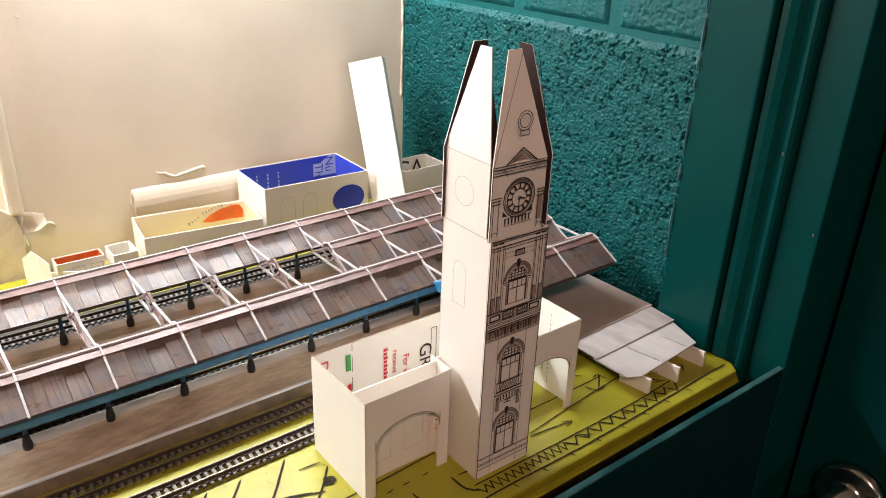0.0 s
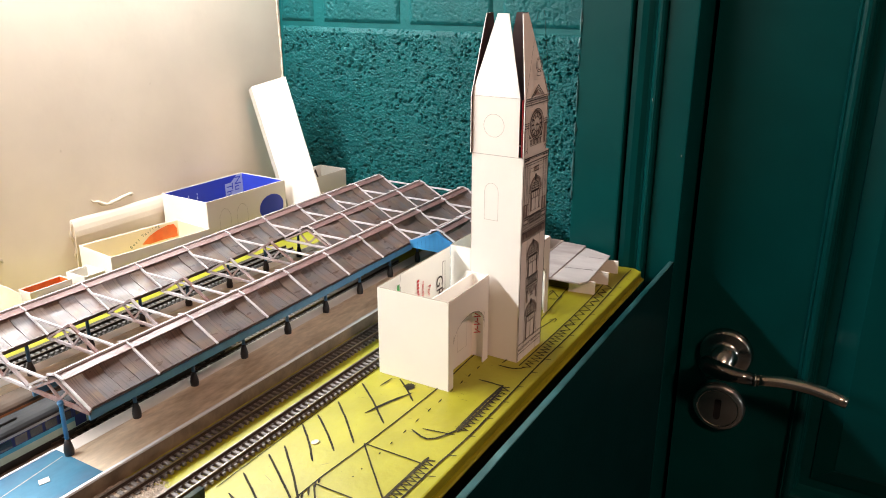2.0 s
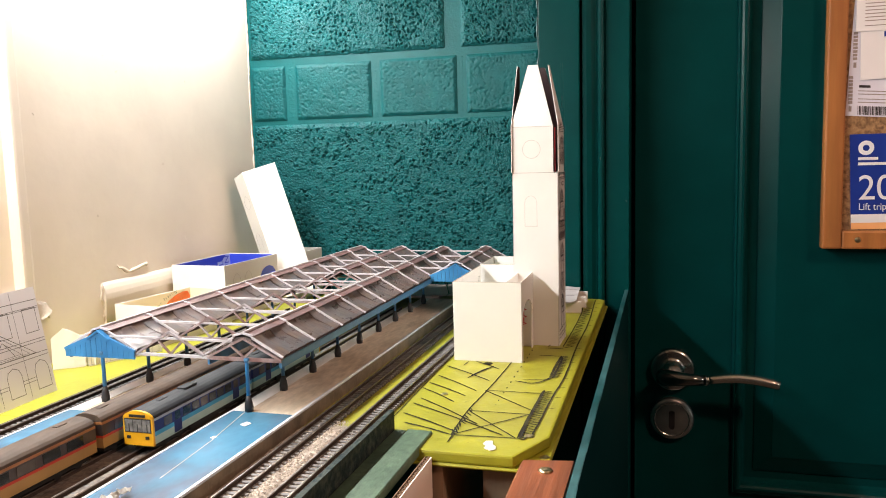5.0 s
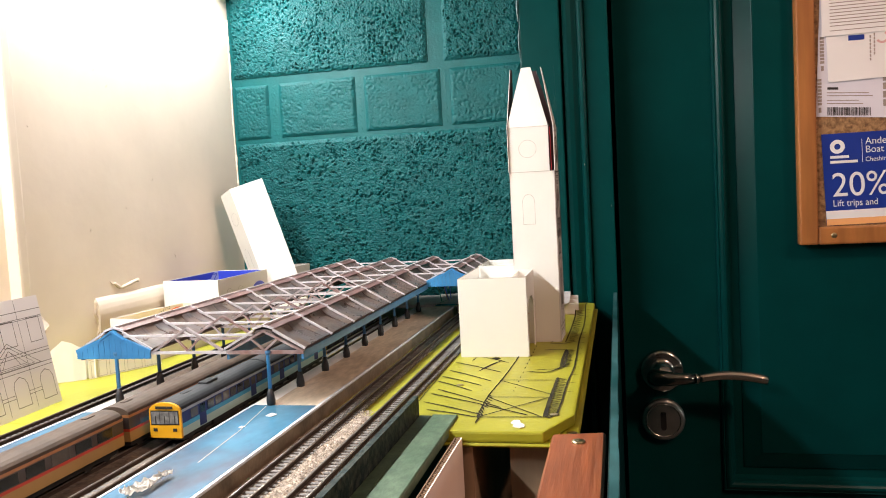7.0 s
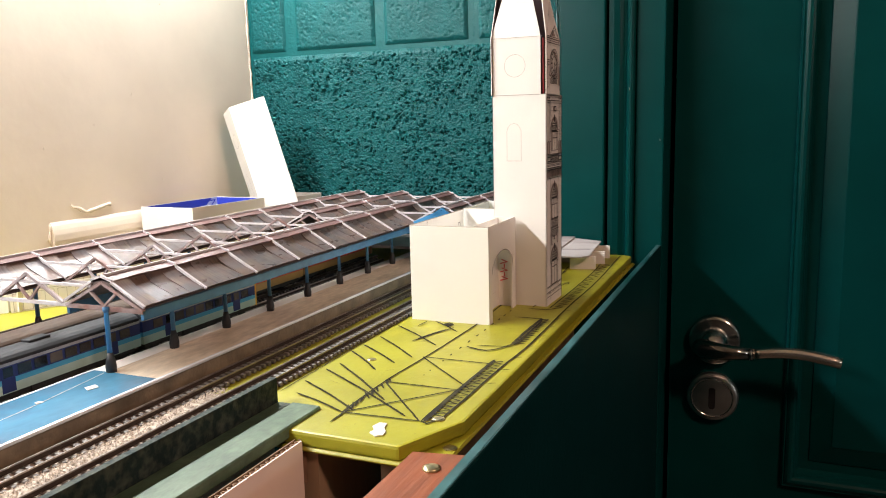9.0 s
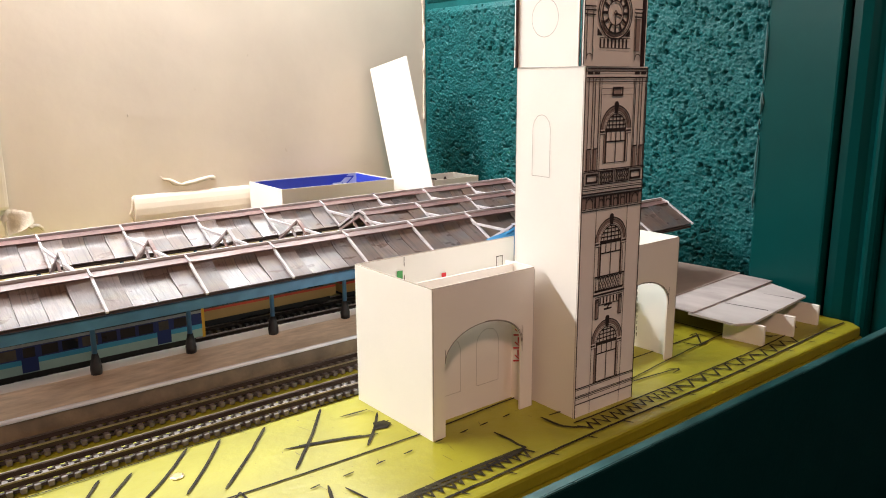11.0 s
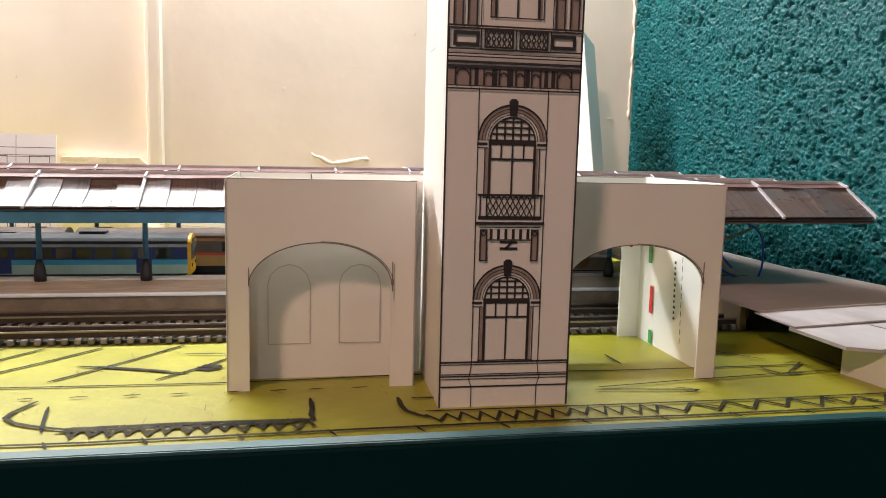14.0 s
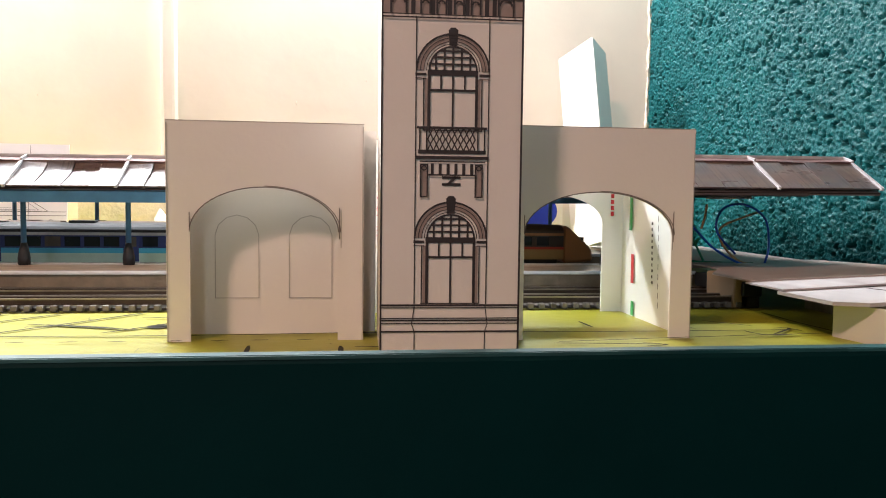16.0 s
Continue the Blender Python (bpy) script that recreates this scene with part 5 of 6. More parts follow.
for x0, x1 in ((-0.240, -0.085), (-0.080, 0.075), (0.080, 0.232)):
    c, z = rolling_stock("train_coach", "weathered tan and brown passenger coach with red stripe", x0, x1, 0.4635, "coach", "tan coaches")
    for xa, xb in ((x0 - 0.0024, x0), (x1, x1 + 0.0024)):
        part("gangway", bevelled(boxes((xa, xb, 0.459, 0.468, z[0] + 0.001, z[3] + 0.001)), 0.0004), BLACK_UNDER, c, "black gangway end")
c, z = rolling_stock("train_power_car", "tan and brown power car with a sloping nose", 0.237, 0.335, 0.4635, "coach", "tan coaches")
bm = bmesh.new()
prism(bm, [(0.335, z[0] - 0.002), (0.352, z[0] - 0.001), (0.351, z[1] - 0.001), (0.344, z[2]), (0.338, z[4] - 0.001), (0.335, z[4])], "y", 0.4635 - z[5] * 0.92, 0.4635 + z[5] * 0.92)
part("nose", bevelled(bm, 0.0012), TRAIN_ORANGE, c, "orange-brown sloping nose")
part("cab_window", boxes((0.3405, 0.3470, 0.4570, 0.4700, z[1] + 0.0012, z[2] - 0.0002)), GLASS, c, "dark cab window")
for i, (x0, x1) in enumerate(((-0.0690, 0.0325), (0.0345, 0.1365))):
    c, z = rolling_stock("railcar", "blue and pale green two-car railcar unit with a yellow end", x0, x1, 0.4395, "pacer", "blue railcars")
    s = -1 if i == 0 else 1
    xe = x0 if i == 0 else x1
    bm = boxes((min(xe, xe + s * 0.0016), max(xe, xe + s * 0.0016), 0.4395 - z[5], 0.4395 + z[5], z[0] - 0.0006, z[3]))
    pts = [(0.4395 + z[5] * math.cos(a), z[3] - 0.0002 + (z[4] - z[3]) * math.sin(a)) for a in (math.pi * k / 10 for k in range(11))]
    prism(bm, pts, "x", min(xe, xe + s * 0.0016), max(xe, xe + s * 0.0016))
    end = part("cab_end", bm, PACER_YELLOW, c, "warning yellow cab end")
    xf = xe + s * 0.0017
    lo, hi = min(xf, xf + s * 0.0003), max(xf, xf + s * 0.0003)
    for a, b in ((-0.0078, -0.0030), (-0.0026, 0.0026), (0.0030, 0.0078)):
        part("cab_window", boxes((lo, hi, 0.4395 + a, 0.4395 + b, z[1] + 0.0002, z[2] + 0.0014)), CAB_GLASS, end, "pale grey cab window")
    part("window_surround", boxes((xe + s * 0.00165 - 0.0002, xe + s * 0.00165 + 0.0002, 0.4395 - 0.0082, 0.4395 + 0.0082, z[1] - 0.0003, z[2] + 0.0019)), BLACK_UNDER, end, "black window surround")
    for a in (-0.0062, -0.0002, 0.0050):
        part("wiper", boxes((min(xf + s * 0.0003, xf + s * 0.0005), max(xf + s * 0.0003, xf + s * 0.0005), 0.4395 + a, 0.4395 + a + 0.0004, z[1] + 0.0002, z[2] - 0.0008)), BLACK_UNDER, end, "thin black wiper")
    part("destination_blind", boxes((lo, hi, 0.4395 - 0.0050, 0.4395 + 0.0050, z[3] + 0.0008, z[3] + 0.0022)), BLACK_UNDER, end, "black destination blind")
    for a in (-0.0068, 0.0048):
        part("lamp_cluster", boxes((lo, hi, 0.4395 + a, 0.4395 + a + 0.0022, z[0] + 0.0030, z[0] + 0.0046)), BLACK_UNDER, end, "black lamp cluster")
    part("roof_box", bevelled(boxes((xe - s * 0.050, xe - s * 0.038, 0.4365, 0.4425, z[4] - 0.0006, z[4] + 0.0010)) if s > 0 else boxes((xe + 0.038, xe + 0.050, 0.4365, 0.4425, z[4] - 0.0006, z[4] + 0.0010)), 0.0003), PACER_ROOF, c, "dark roof box")

# ---- the card clock tower ----
TX0, TX1, TY0, TY1 = 0.2268, 0.2644, 0.2522, 0.2902
T = 0.0008
SEC, SHO, TIP = 0.1455, 0.1830, 0.2335
tower = thing("card_tower", "white card clock tower with printed front, unfinished split spire", "model building", at=(0.245, 0.27, 0))
part("front_wall", boxes((TX0, TX1, TY0, TY0 + T, 0, SEC)), CARD, tower)
part("side_wall", boxes((TX0, TX0 + T, TY0 + T, TY1 - T, 0, SEC)), CARD, tower)
part("side_wall", boxes((TX1 - T, TX1, TY0 + T, TY1 - T, 0, SEC)), CARD, tower)
part("back_wall", boxes((TX0, TX1, TY1 - T, TY1, 0, SEC)), CARD, tower)
part("floor_card", boxes((TX0 + 0.001, TX1 - 0.001, TY0 + 0.001, TY1 - 0.001, SEC - 0.002, SEC - 0.001)), DARK_IN, tower, "dark inner card")


def spire_plate(mid, u, out, lean, name="spire_plate"):
    """Upper wall and its tapering flap: mid of the foot, direction along it, and outwards; lean turns the flap in."""
    mid, u, out = Vector(mid), Vector(u), Vector(out)
    hw = 0.0174
    up = Vector((0, 0, 1))
    def at(a, h, d):
        k = max(0.0, h - (SHO - SEC))
        return mid + u * a + up * h + out * (d - lean * k)
    pts = [(-hw, 0), (hw, 0), (hw, SHO - SEC), (0.0040, TIP - SEC), (-0.0040, TIP - SEC), (-hw, SHO - SEC)]
    for d0, d1, mat, lab in ((0.0003, 0.0008, CARD, "white card face"), (0.0, 0.0003, DARK_IN, "dark red-black inner face")):
        bm = bmesh.new()
        a = [bm.verts.new(at(p, q, d0)) for p, q in pts]
        b = [bm.verts.new(at(p, q, d1)) for p, q in pts]
        bm.faces.new((a[0], a[1], a[2], a[5]))
        bm.faces.new((a[5], a[2], a[3], a[4]))
        bm.faces.new((b[5], b[2], b[1], b[0]))
        bm.faces.new((b[4], b[3], b[2], b[5]))
        for i in range(6):
            j = (i + 1) % 6
            bm.faces.new((a[i], b[i], b[j], a[j]))
        bmesh.ops.recalc_face_normals(bm, faces=bm.faces[:])
        part(name, bm, mat, tower, lab)


cx, cy = (TX0 + TX1) / 2, (TY0 + TY1) / 2
spire_plate((cx - 0.0040, TY0 + 0.0002, SEC), (1, 0.02, 0), (-0.02, -1, 0), 0.19)
spire_plate((TX0 + 0.0006, cy + 0.0022, SEC), (0, -1, 0), (-1, 0, 0), 0.16)
spire_plate((TX1 - 0.0008, cy, SEC), (0, 1, 0), (1, 0, 0), 0.13)
spire_plate((cx - 0.003, TY1 - 0.0004, SEC), (-1, 0, 0), (0, 1, 0), 0.06)

part("red_edge", boxes((TX0 + 0.0012, TX0 + 0.0030, TY0 + 0.0022, TY0 + 0.0028, SEC, SHO - 0.001)), RED_INK, tower, "red printed inner edge")
# printed front: lines in mm from the foot's left corner
pr = Ink((TX0, TY0, 0), (1, 0, 0), (0, 0, 1), 0.00025)
sh = Ink((TX0, TY0, 0), (1, 0, 0), (0, 0, 1), 0.00015)
W = 37.6
for z, w in ((6.0, 0.45), (8.2, 0.25), (9.0, 0.4), (9.6, 0.25), (12.4, 0.25), (13.1, 0.5)):
    pr.line([(0.1, z), (W - 0.1, z)], w)
for x in (9.2, 28.2):
    pr.line([(x, 0), (x, 6), (x - (0.7 if x < 15 else -0.7), 8), (x, 13)], 0.25)
pr.line([(0.2, 0), (0.2, 145)], 0.45)
pr.line([(W - 0.25, 0), (W - 0.25, 145)], 0.55)
for x in (9.1, 28.4):
    pr.line([(x, 13), (x, 89)], 0.28)


def arched_window(c, foot, spring, r, tall):
    """A round-headed window with mouldings, transom bars and glazing."""
    for rr, w in ((r, 0.5), (r - 1.0, 0.2), (r - 1.9, 0.2), (r - 2.6, 0.2), (r - 3.3, 0.45)):
        pr.arc(c, spring, rr, 0, 180, w)
    sh.band(c, spring, r - 1.9, r - 0.3, 0, 180)
    ri = r - 3.3
    pr.rect(c - r - 0.3, spring - 1.3, c - r + 2.6, spring - 0.6)
    pr.rect(c + r - 2.6, spring - 1.3, c + r + 0.3, spring - 0.6)
    pr.line([(c - r - 0.3, spring - 2.0), (c - r + 2.6, spring - 2.0)], 0.25)
    pr.line([(c + r - 2.6, spring - 2.0), (c + r + 0.3, spring - 2.0)], 0.25)
    pr.rect(c - ri - 0.4, spring - 1.2, c + ri + 0.4, spring + 0.3)
    for k in range(-2, 3):
        x = c + k * ri * 0.36
        pr.line([(x, spring), (x, spring + math.sqrt(max(0.05, ri * ri - (x - c) ** 2)))], 0.55)
    for q in (0.28, 0.56, 0.82):
        h = ri * math.sqrt(1 - q * q)
        pr.line([(c - h, spring + ri * q), (c + h, spring + ri * q)], 0.5)
    pr.line([(c - ri, spring - 1), (c - ri, foot)], 0.75)
    pr.line([(c + ri, spring - 1), (c + ri, foot)], 0.75)
    pr.line([(c - ri - 1.4, spring - 2), (c - ri - 1.4, foot)], 0.3)
    pr.line([(c + ri + 1.4, spring - 2), (c + ri + 1.4, foot)], 0.3)
    sh.rect(c - ri - 1.1, foot, c - ri, spring - 2)
    sh.rect(c + ri, foot, c + ri + 1.1, spring - 2)
    tz = spring - 5.0
    pr.line([(c - ri, tz), (c + ri, tz)], 0.55)
    pr.line([(c, foot), (c, spring - 1)], 0.5)
    for s in (-1, 1):
        pr.line([(c + s * ri * 0.5, tz), (c + s * ri * 0.5, spring - 1)], 0.45)
    pr.line([(c - ri - 1.6, foot), (c + ri + 1.6, foot)], 0.3)
    pr.poly([(c - 1.0, spring + r - 3.0), (c + 1.0, spring + r - 3.0), (c + 1.3, spring + r + 1.0), (c + 0.6, spring + r + 1.7), (c - 0.6, spring + r + 1.7), (c - 1.3, spring + r + 1.0)])


C = 18.7
arched_window(C, 13.6, 31.0, 9.6, True)
arched_window(C + 0.1, 59.5, 75.0, 9.6, True)
arched_window(C + 0.2, 107.5, 121.0, 9.2, True)
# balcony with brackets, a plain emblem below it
pr.line([(9.4, 60.2), (28.0, 60.2)], 0.6)
pr.rect(9.8, 53.4, 27.8, 54.4)
pr.line([(9.0, 52.4), (28.6, 52.4)], 0.8)
pr.line([(10.2, 51.3), (27.6, 51.3)], 0.3)
for x in (10.2, 12.0, 25.6, 27.4):
    pr.line([(x, 54), (x, 60)], 0.4)
for i in range(8):
    x = 13.0 + i * 1.6
    pr.line([(x - 0.7, 54.4), (x + 0.7, 57.2), (x - 0.7, 60)], 0.35)
    pr.line([(x + 0.7, 54.4), (x - 0.7, 57.2), (x + 0.7, 60)], 0.35)
for x in (11.4, 26.0):
    sh.rect(x - 0.9, 42, x + 0.9, 50.5)
    pr.outline(x - 0.9, 42, x + 0.9, 50.5, 0.4)
    pr.arc(x, 49.6, 0.6, 0, 360, 0.3, 10)
pr.line([(12.4, 47.8), (25, 47.8)], 0.4)
for i in range(6):
    pr.rect(13.2 + i * 2.1, 48.0, 14.0 + i * 2.1, 50.8)
for z in (45.0, 46.8):
    pr.rect(16.2, z, 21.2, z + 0.7)
pr.poly([(17.2, 45.2), (18.2, 45.2), (20.4, 47.4), (19.4, 47.4)])
# frieze, cornices and panels
pr.line([(0.3, 88.6), (W - 0.3, 88.6)], 0.4)
pr.line([(0.3, 89.4), (W - 0.3, 89.4)], 0.3)
sh.rect(0.4, 89.6, W - 0.4, 94.4)
pr.line([(0.3, 94.4), (W - 0.3, 94.4)], 0.8)
for x, w in ((4.4, 3.2), (11.4, 1.6), (15.6, 1.6), (20.2, 1.6), (24.6, 1.6), (32.6, 3.2)):
    pr.line([(x - w / 2 - 0.4, 89.6), (x - w / 2 - 0.4, 94)], 0.5)
    pr.line([(x + w / 2 + 0.4, 89.6), (x + w / 2 + 0.4, 94)], 0.5)
    pr.arc(x, 92.2, w / 2, 0, 180, 0.45, 10)
for x in (8.2, 13.4, 17.8, 22.4, 27.6, 29.6):
    pr.rect(x - 0.55, 89.6, x + 0.55, 94.2)
for z, w in ((95.6, 0.7), (97.0, 0.35), (97.8, 0.3)):
    pr.line([(0.0, z), (W, z)], w)
pr.outline(0.5, 99, W - 0.5, 104.4, 0.4)
for x0 in (2.0, 28.8):
    pr.outline(x0, 100.2, x0 + 6.2, 103.2, 0.9)
for x0 in (10.2, 19.8):
    pr.outline(x0, 99.6, x0 + 7.6, 104, 0.55)
    for i in range(5):
        x = x0 + 0.9 + i * 1.45
        pr.line([(x - 0.5, 99.8), (x + 0.5, 101.8), (x - 0.5, 103.8)], 0.42)
        pr.line([(x + 0.5, 99.8), (x - 0.5, 101.8), (x + 0.5, 103.8)], 0.42)
for x in (9.1, 18.7, 28.4):
    pr.line([(x, 99), (x, 104.4)], 0.35)
pr.line([(0.3, 105.0), (W - 0.3, 105.0)], 0.5)
# pilasters and entablature of the upper storey
for x0 in (1.6, 5.4, 29.6, 33.6):
    pr.line([(x0, 105), (x0, 141)], 0.45)
    pr.line([(x0 + 2.4, 105), (x0 + 2.4, 141)], 0.45)
    sh.rect(x0 - 0.1, 105, x0 + 2.5, 113.5)
    pr.line([(x0 - 0.2, 113.6), (x0 + 2.6, 113.6)], 0.5)
for x in (9.0, 28.8):
    pr.line([(x, 105), (x, 141)], 0.28)
pr.outline(15.9, 134.4, 21.6, 137.2, 0.8)
sh.rect(16.2, 134.7, 21.3, 136.9)
for z in (134.6, 137.0):
    pr.line([(9, z), (15.9, z)], 0.18)
    pr.line([(21.6, z), (28.6, z)], 0.18)
for z, w in ((139.6, 0.35), (141.2, 0.6), (143.6, 0.3), (144.6, 0.7)):
    pr.line([(0.3, z), (W - 0.3, z)], w)
for x0 in (1.2, 5.0, 29.2, 33.2):
    pr.rect(x0, 142.4, x0 + 3.2, 143.4)
# clock storey and the pediment on the front flap
pr.o = pr.o + Vector((-0.0040, -0.0006, 0))
sh.o = sh.o + Vector((-0.0040, -0.0006, 0))
cz = 165.6
for r, w in ((9.8, 0.6), (8.9, 0.3), (7.6, 0.7), (4.6, 0.45)):
    pr.arc(C, cz, r, 0, 360, w, 36)
sh.band(C, cz, 7.6, 8.9, 0, 360, 36)
for i in range(12):
    a = radians(30 * i)
    pr.line([(C + 4.7 * math.cos(a), cz + 4.7 * math.sin(a)), (C + 7.5 * math.cos(a), cz + 7.5 * math.sin(a))], 1.0)
pr.line([(C, cz), (C, cz - 6.2)], 0.6)
pr.line([(C, cz), (C + 3.6, cz - 0.9)], 0.8)
pr.arc(C, cz, 0.8, 0, 360, 0.4, 10)
for i in range(8):
    pr.rect(10.5 + i * 2.2, 152.6, 11.5 + i * 2.2, 156.0)
pr.line([(10, 156.2), (28, 156.2)], 0.3)
pr.line([(10, 152.4), (28, 152.4)], 0.3)
for x0 in (2.6, 31.2):
    pr.line([(x0, 148), (x0, 166.5)], 0.4)
    pr.line([(x0 + 3.4, 148), (x0 + 3.4, 166.5)], 0.4)
    sh.rect(x0, 151.5, x0 + 3.4, 164)
    pr.arc(x0 + 1.7, 148.6, 1.7, 0, 180, 0.3, 8)
    for z in (164.6, 166.2, 167.6):
        pr.line([(x0 - 1.2, z), (x0 + 4.8, z)], 0.5)
for s in (-1, 1):
    pr.arc(C + s * 13.0, 177.0, 4.6, 90 if s > 0 else 0, 180 if s > 0 else 90, 0.3, 8)
    pr.poly([(C + s * 9.6, 157), (C + s * 6.4, 157), (C + s * 9.6, 160)])
for z, w in ((178.8, 0.5), (180.2, 0.3), (181.6, 0.6), (182.9, 0.4)):
    pr.line([(1.6, z), (W - 1.6, z)], w)
for k, w in ((0, 0.7), (1.5, 0.35), (2.5, 0.4)):
    pr.line([(C - 9.5 + k * 1.5, 183.2 + k * 0.3), (C, 190.4 - k), (C + 9.5 - k * 1.5, 183.2 + k * 0.3)], w)
sh.poly([(C - 4.5, 184), (C + 4.5, 184), (C, 187.4)])
for r, w in ((4.6, 0.45), (3.3, 0.45)):
    pr.arc(C, 203.2, r, 0, 360, w, 24)
pr.outline(C - 2.8, 196.2, C + 2.8, 198.6, 0.4)
pr.line([(1.3, 183), (14.2, 235)], 0.3)
pr.line([(W - 1.6, 183), (23.2, 235)], 0.5)
pr.line([(1.2, 146), (1.2, 183)], 0.4)
pr.line([(W - 1.5, 146), (W - 1.5, 183)], 0.5)
part("printed_front", pr.bm, INK, tower, "black printed elevation of windows, clock and balcony")
part("printed_shading", sh.bm, GREYINK, tower, "grey printed shading", kind="stuff")
# drawn outlines on the side wall
dr = Ink((TX0, TY1, 0), (0, -1, 0), (0, 0, 1), 0.0003)
dr.line([(10.2, 101), (10.2, 121), (11.0, 123.6), (13.0, 125.8), (15.3, 126.4), (17.6, 125.8), (19.6, 123.6), (20.4, 121), (20.4, 101)], 0.28, True)
dr.line([(0.3, SEC * 1000 - 0.2), (37.7, SEC * 1000 - 0.2)], 0.4)
dr.line([(0.25, 0), (0.25, 145)], 0.3)
dr.line([(37.7, 0), (37.7, 145)], 0.35)
dr.o = dr.o + Vector((-0.0005, 0, 0))
dr.arc(16.4, 164.6, 7.4, 0, 360, 0.28, 28)
dr.line([(0.8, 183), (35.4, 183)], 0.3)
part("pencil_drawing", dr.bm, PENCIL, tower, "pencilled window outlines")
tower.rotation_euler.z = radians(-1.3)

# ---- the card arcades either side ----
def arch_outline(x0, x1, a0, a1, h, spring, top):
    """Front wall outline (x, z) with an arched opening from a0 to a1."""
    n = 18
    m, r = (a0 + a1) / 2, (a1 - a0) / 2
    arc = [(m - r * math.cos(math.pi * i / n), spring + (top - spring) * math.sin(math.pi * i / n)) for i in range(n + 1)]
    return [(x0, 0), (a0, 0)] + arc + [(a1, 0), (x1, 0), (x1, h), (x0, h)]


def arcade(name, label, x0, x1, y0, y1, h, a0, a1, spring, top, back_arch, at):
    c = thing(name, label, "model building", "card arcades", at=at)
    part("front_wall", prism(bmesh.new(), arch_outline(x0, x1, a0, a1, h, spring, top), "y", y0, y0 + T), CARD, c)
    bm = bmesh.new()
    if back_arch:
        prism(bm, arch_outline(x0, x1, a0 - 0.002, a1 - 0.002, h, spring + 0.002, top), "y", y1 - T, y1)
    else:
        box(bm, x0, x1 + 0.0395, y1 - T, y1, 0, h)
    part("back_wall", bm, CARD_IN, c)
    part("side_wall", boxes((x0, x0 + T, y0 + T, y1 - T, 0, h)), CARD, c)
    part("side_wall", boxes((x1 - T, x1, y0 + T, y1 - T if back_arch else y0 + 0.0175, 0, h + 0.0005)), CARD_IN if back_arch else CARD, c)
    ink = Ink((0, y0, 0), (1, 0, 0), (0, 0, 1), 0.0003)
    m, r = (a0 + a1) * 500, (a1 - a0) * 500
    for k, sw in ((0.15, 0.30), (0.75, 0.22)):
        ink.line([(m - (r + k) * math.cos(math.pi * i / 24), spring * 1000 + ((top - spring) * 1000 + k * 0.5) * math.sin(math.pi * i / 24)) for i in range(25) if k < 0.5 or i > 11], sw)
    ink.line([(a0 * 1000 - 0.1, spring * 1000), (a0 * 1000 - 0.1, spring * 1000 + 5.5)], 0.25)
    ink.line([(a1 * 1000 + 0.4, spring * 1000 - 2), (a1 * 1000 + 0.4, spring * 1000 + 7)], 0.25)
    part("drawn_arch", ink.bm, PENCIL_DARK, c, "dark drawn line along the arch")
    part("card_edge", boxes((x0, x1, y0 + 0.0001, y0 + T - 0.0001, h, h + 0.0003), (x0, x1 if back_arch else x1 + 0.0395, y1 - T + 0.0001, y1 - 0.0001, h, h + 0.0003), (x0 + 0.0001, x0 + T - 0.0001, y0 + T, y1 - T, h, h + 0.0003)), CARD_EDGE, c, "grey cut card edges")
    return c


AL = arcade("card_arcade", "white card arcade with one arch, open top, printed inside", 0.1672, 0.2226, 0.2738, 0.3280, 0.0625, 0.1737, 0.2152, 0.0315, 0.0442, False, (0.195, 0.30, 0))
AR = arcade("card_arcade", "white card arcade open through two arches, printed inside", 0.2650, 0.3217, 0.2705, 0.3285, 0.0630, 0.2696, 0.3150, 0.0315, 0.0440, True, (0.294, 0.30, 0))
part("return_wall", boxes((0.2227, 0.2267, 0.2885, 0.2893, 0, 0.0620)), CARD, AL)
part("partition", boxes((0.1680, 0.2218, 0.2860, 0.2868, 0, 0.0623)), CARD, AL, "inner card with pencilled windows")
ink = Ink((0.1672, 0.2860, 0), (1, 0, 0), (0, 0, 1), 0.0003)
for x0 in (11.5, 33.3):
    ink.line([(x0, 11), (x0, 30), (x0 + 1.0, 33), (x0 + 3.4, 35.2), (x0 + 6.4, 36), (x0 + 9.4, 35.2), (x0 + 11.8, 33), (x0 + 12.8, 30), (x0 + 12.8, 11)], 0.22, True)
part("pencil_drawing", ink.bm, PENCIL, AL, "pencilled window outlines")
for a, x, s in ((AL, 0.1672, 1), (AL, 0.2226, -1), (AR, 0.3217, -1)):
    ink = Ink((x, 0.2738 if a is AL else 0.2705, 0), (1, 0, 0), (0, 0, 1), 0.0003)
    ink.line([(0.3 * s, 0), (0.3 * s, 62)], 0.3)
    if s < 0:
        ink.line([(-6.5, 27), (-6.5, 38)], 0.25)
    part("pencil_line", ink.bm, PENCIL, a, "drawn edge line")
# box printing on the inner faces
def inner(origin, u, v, parent, what, mat, label):
    k = Ink(origin, u, v, 0.0005)
    what(k)
    part("box_print", k.bm, mat, parent, label, kind="stuff")


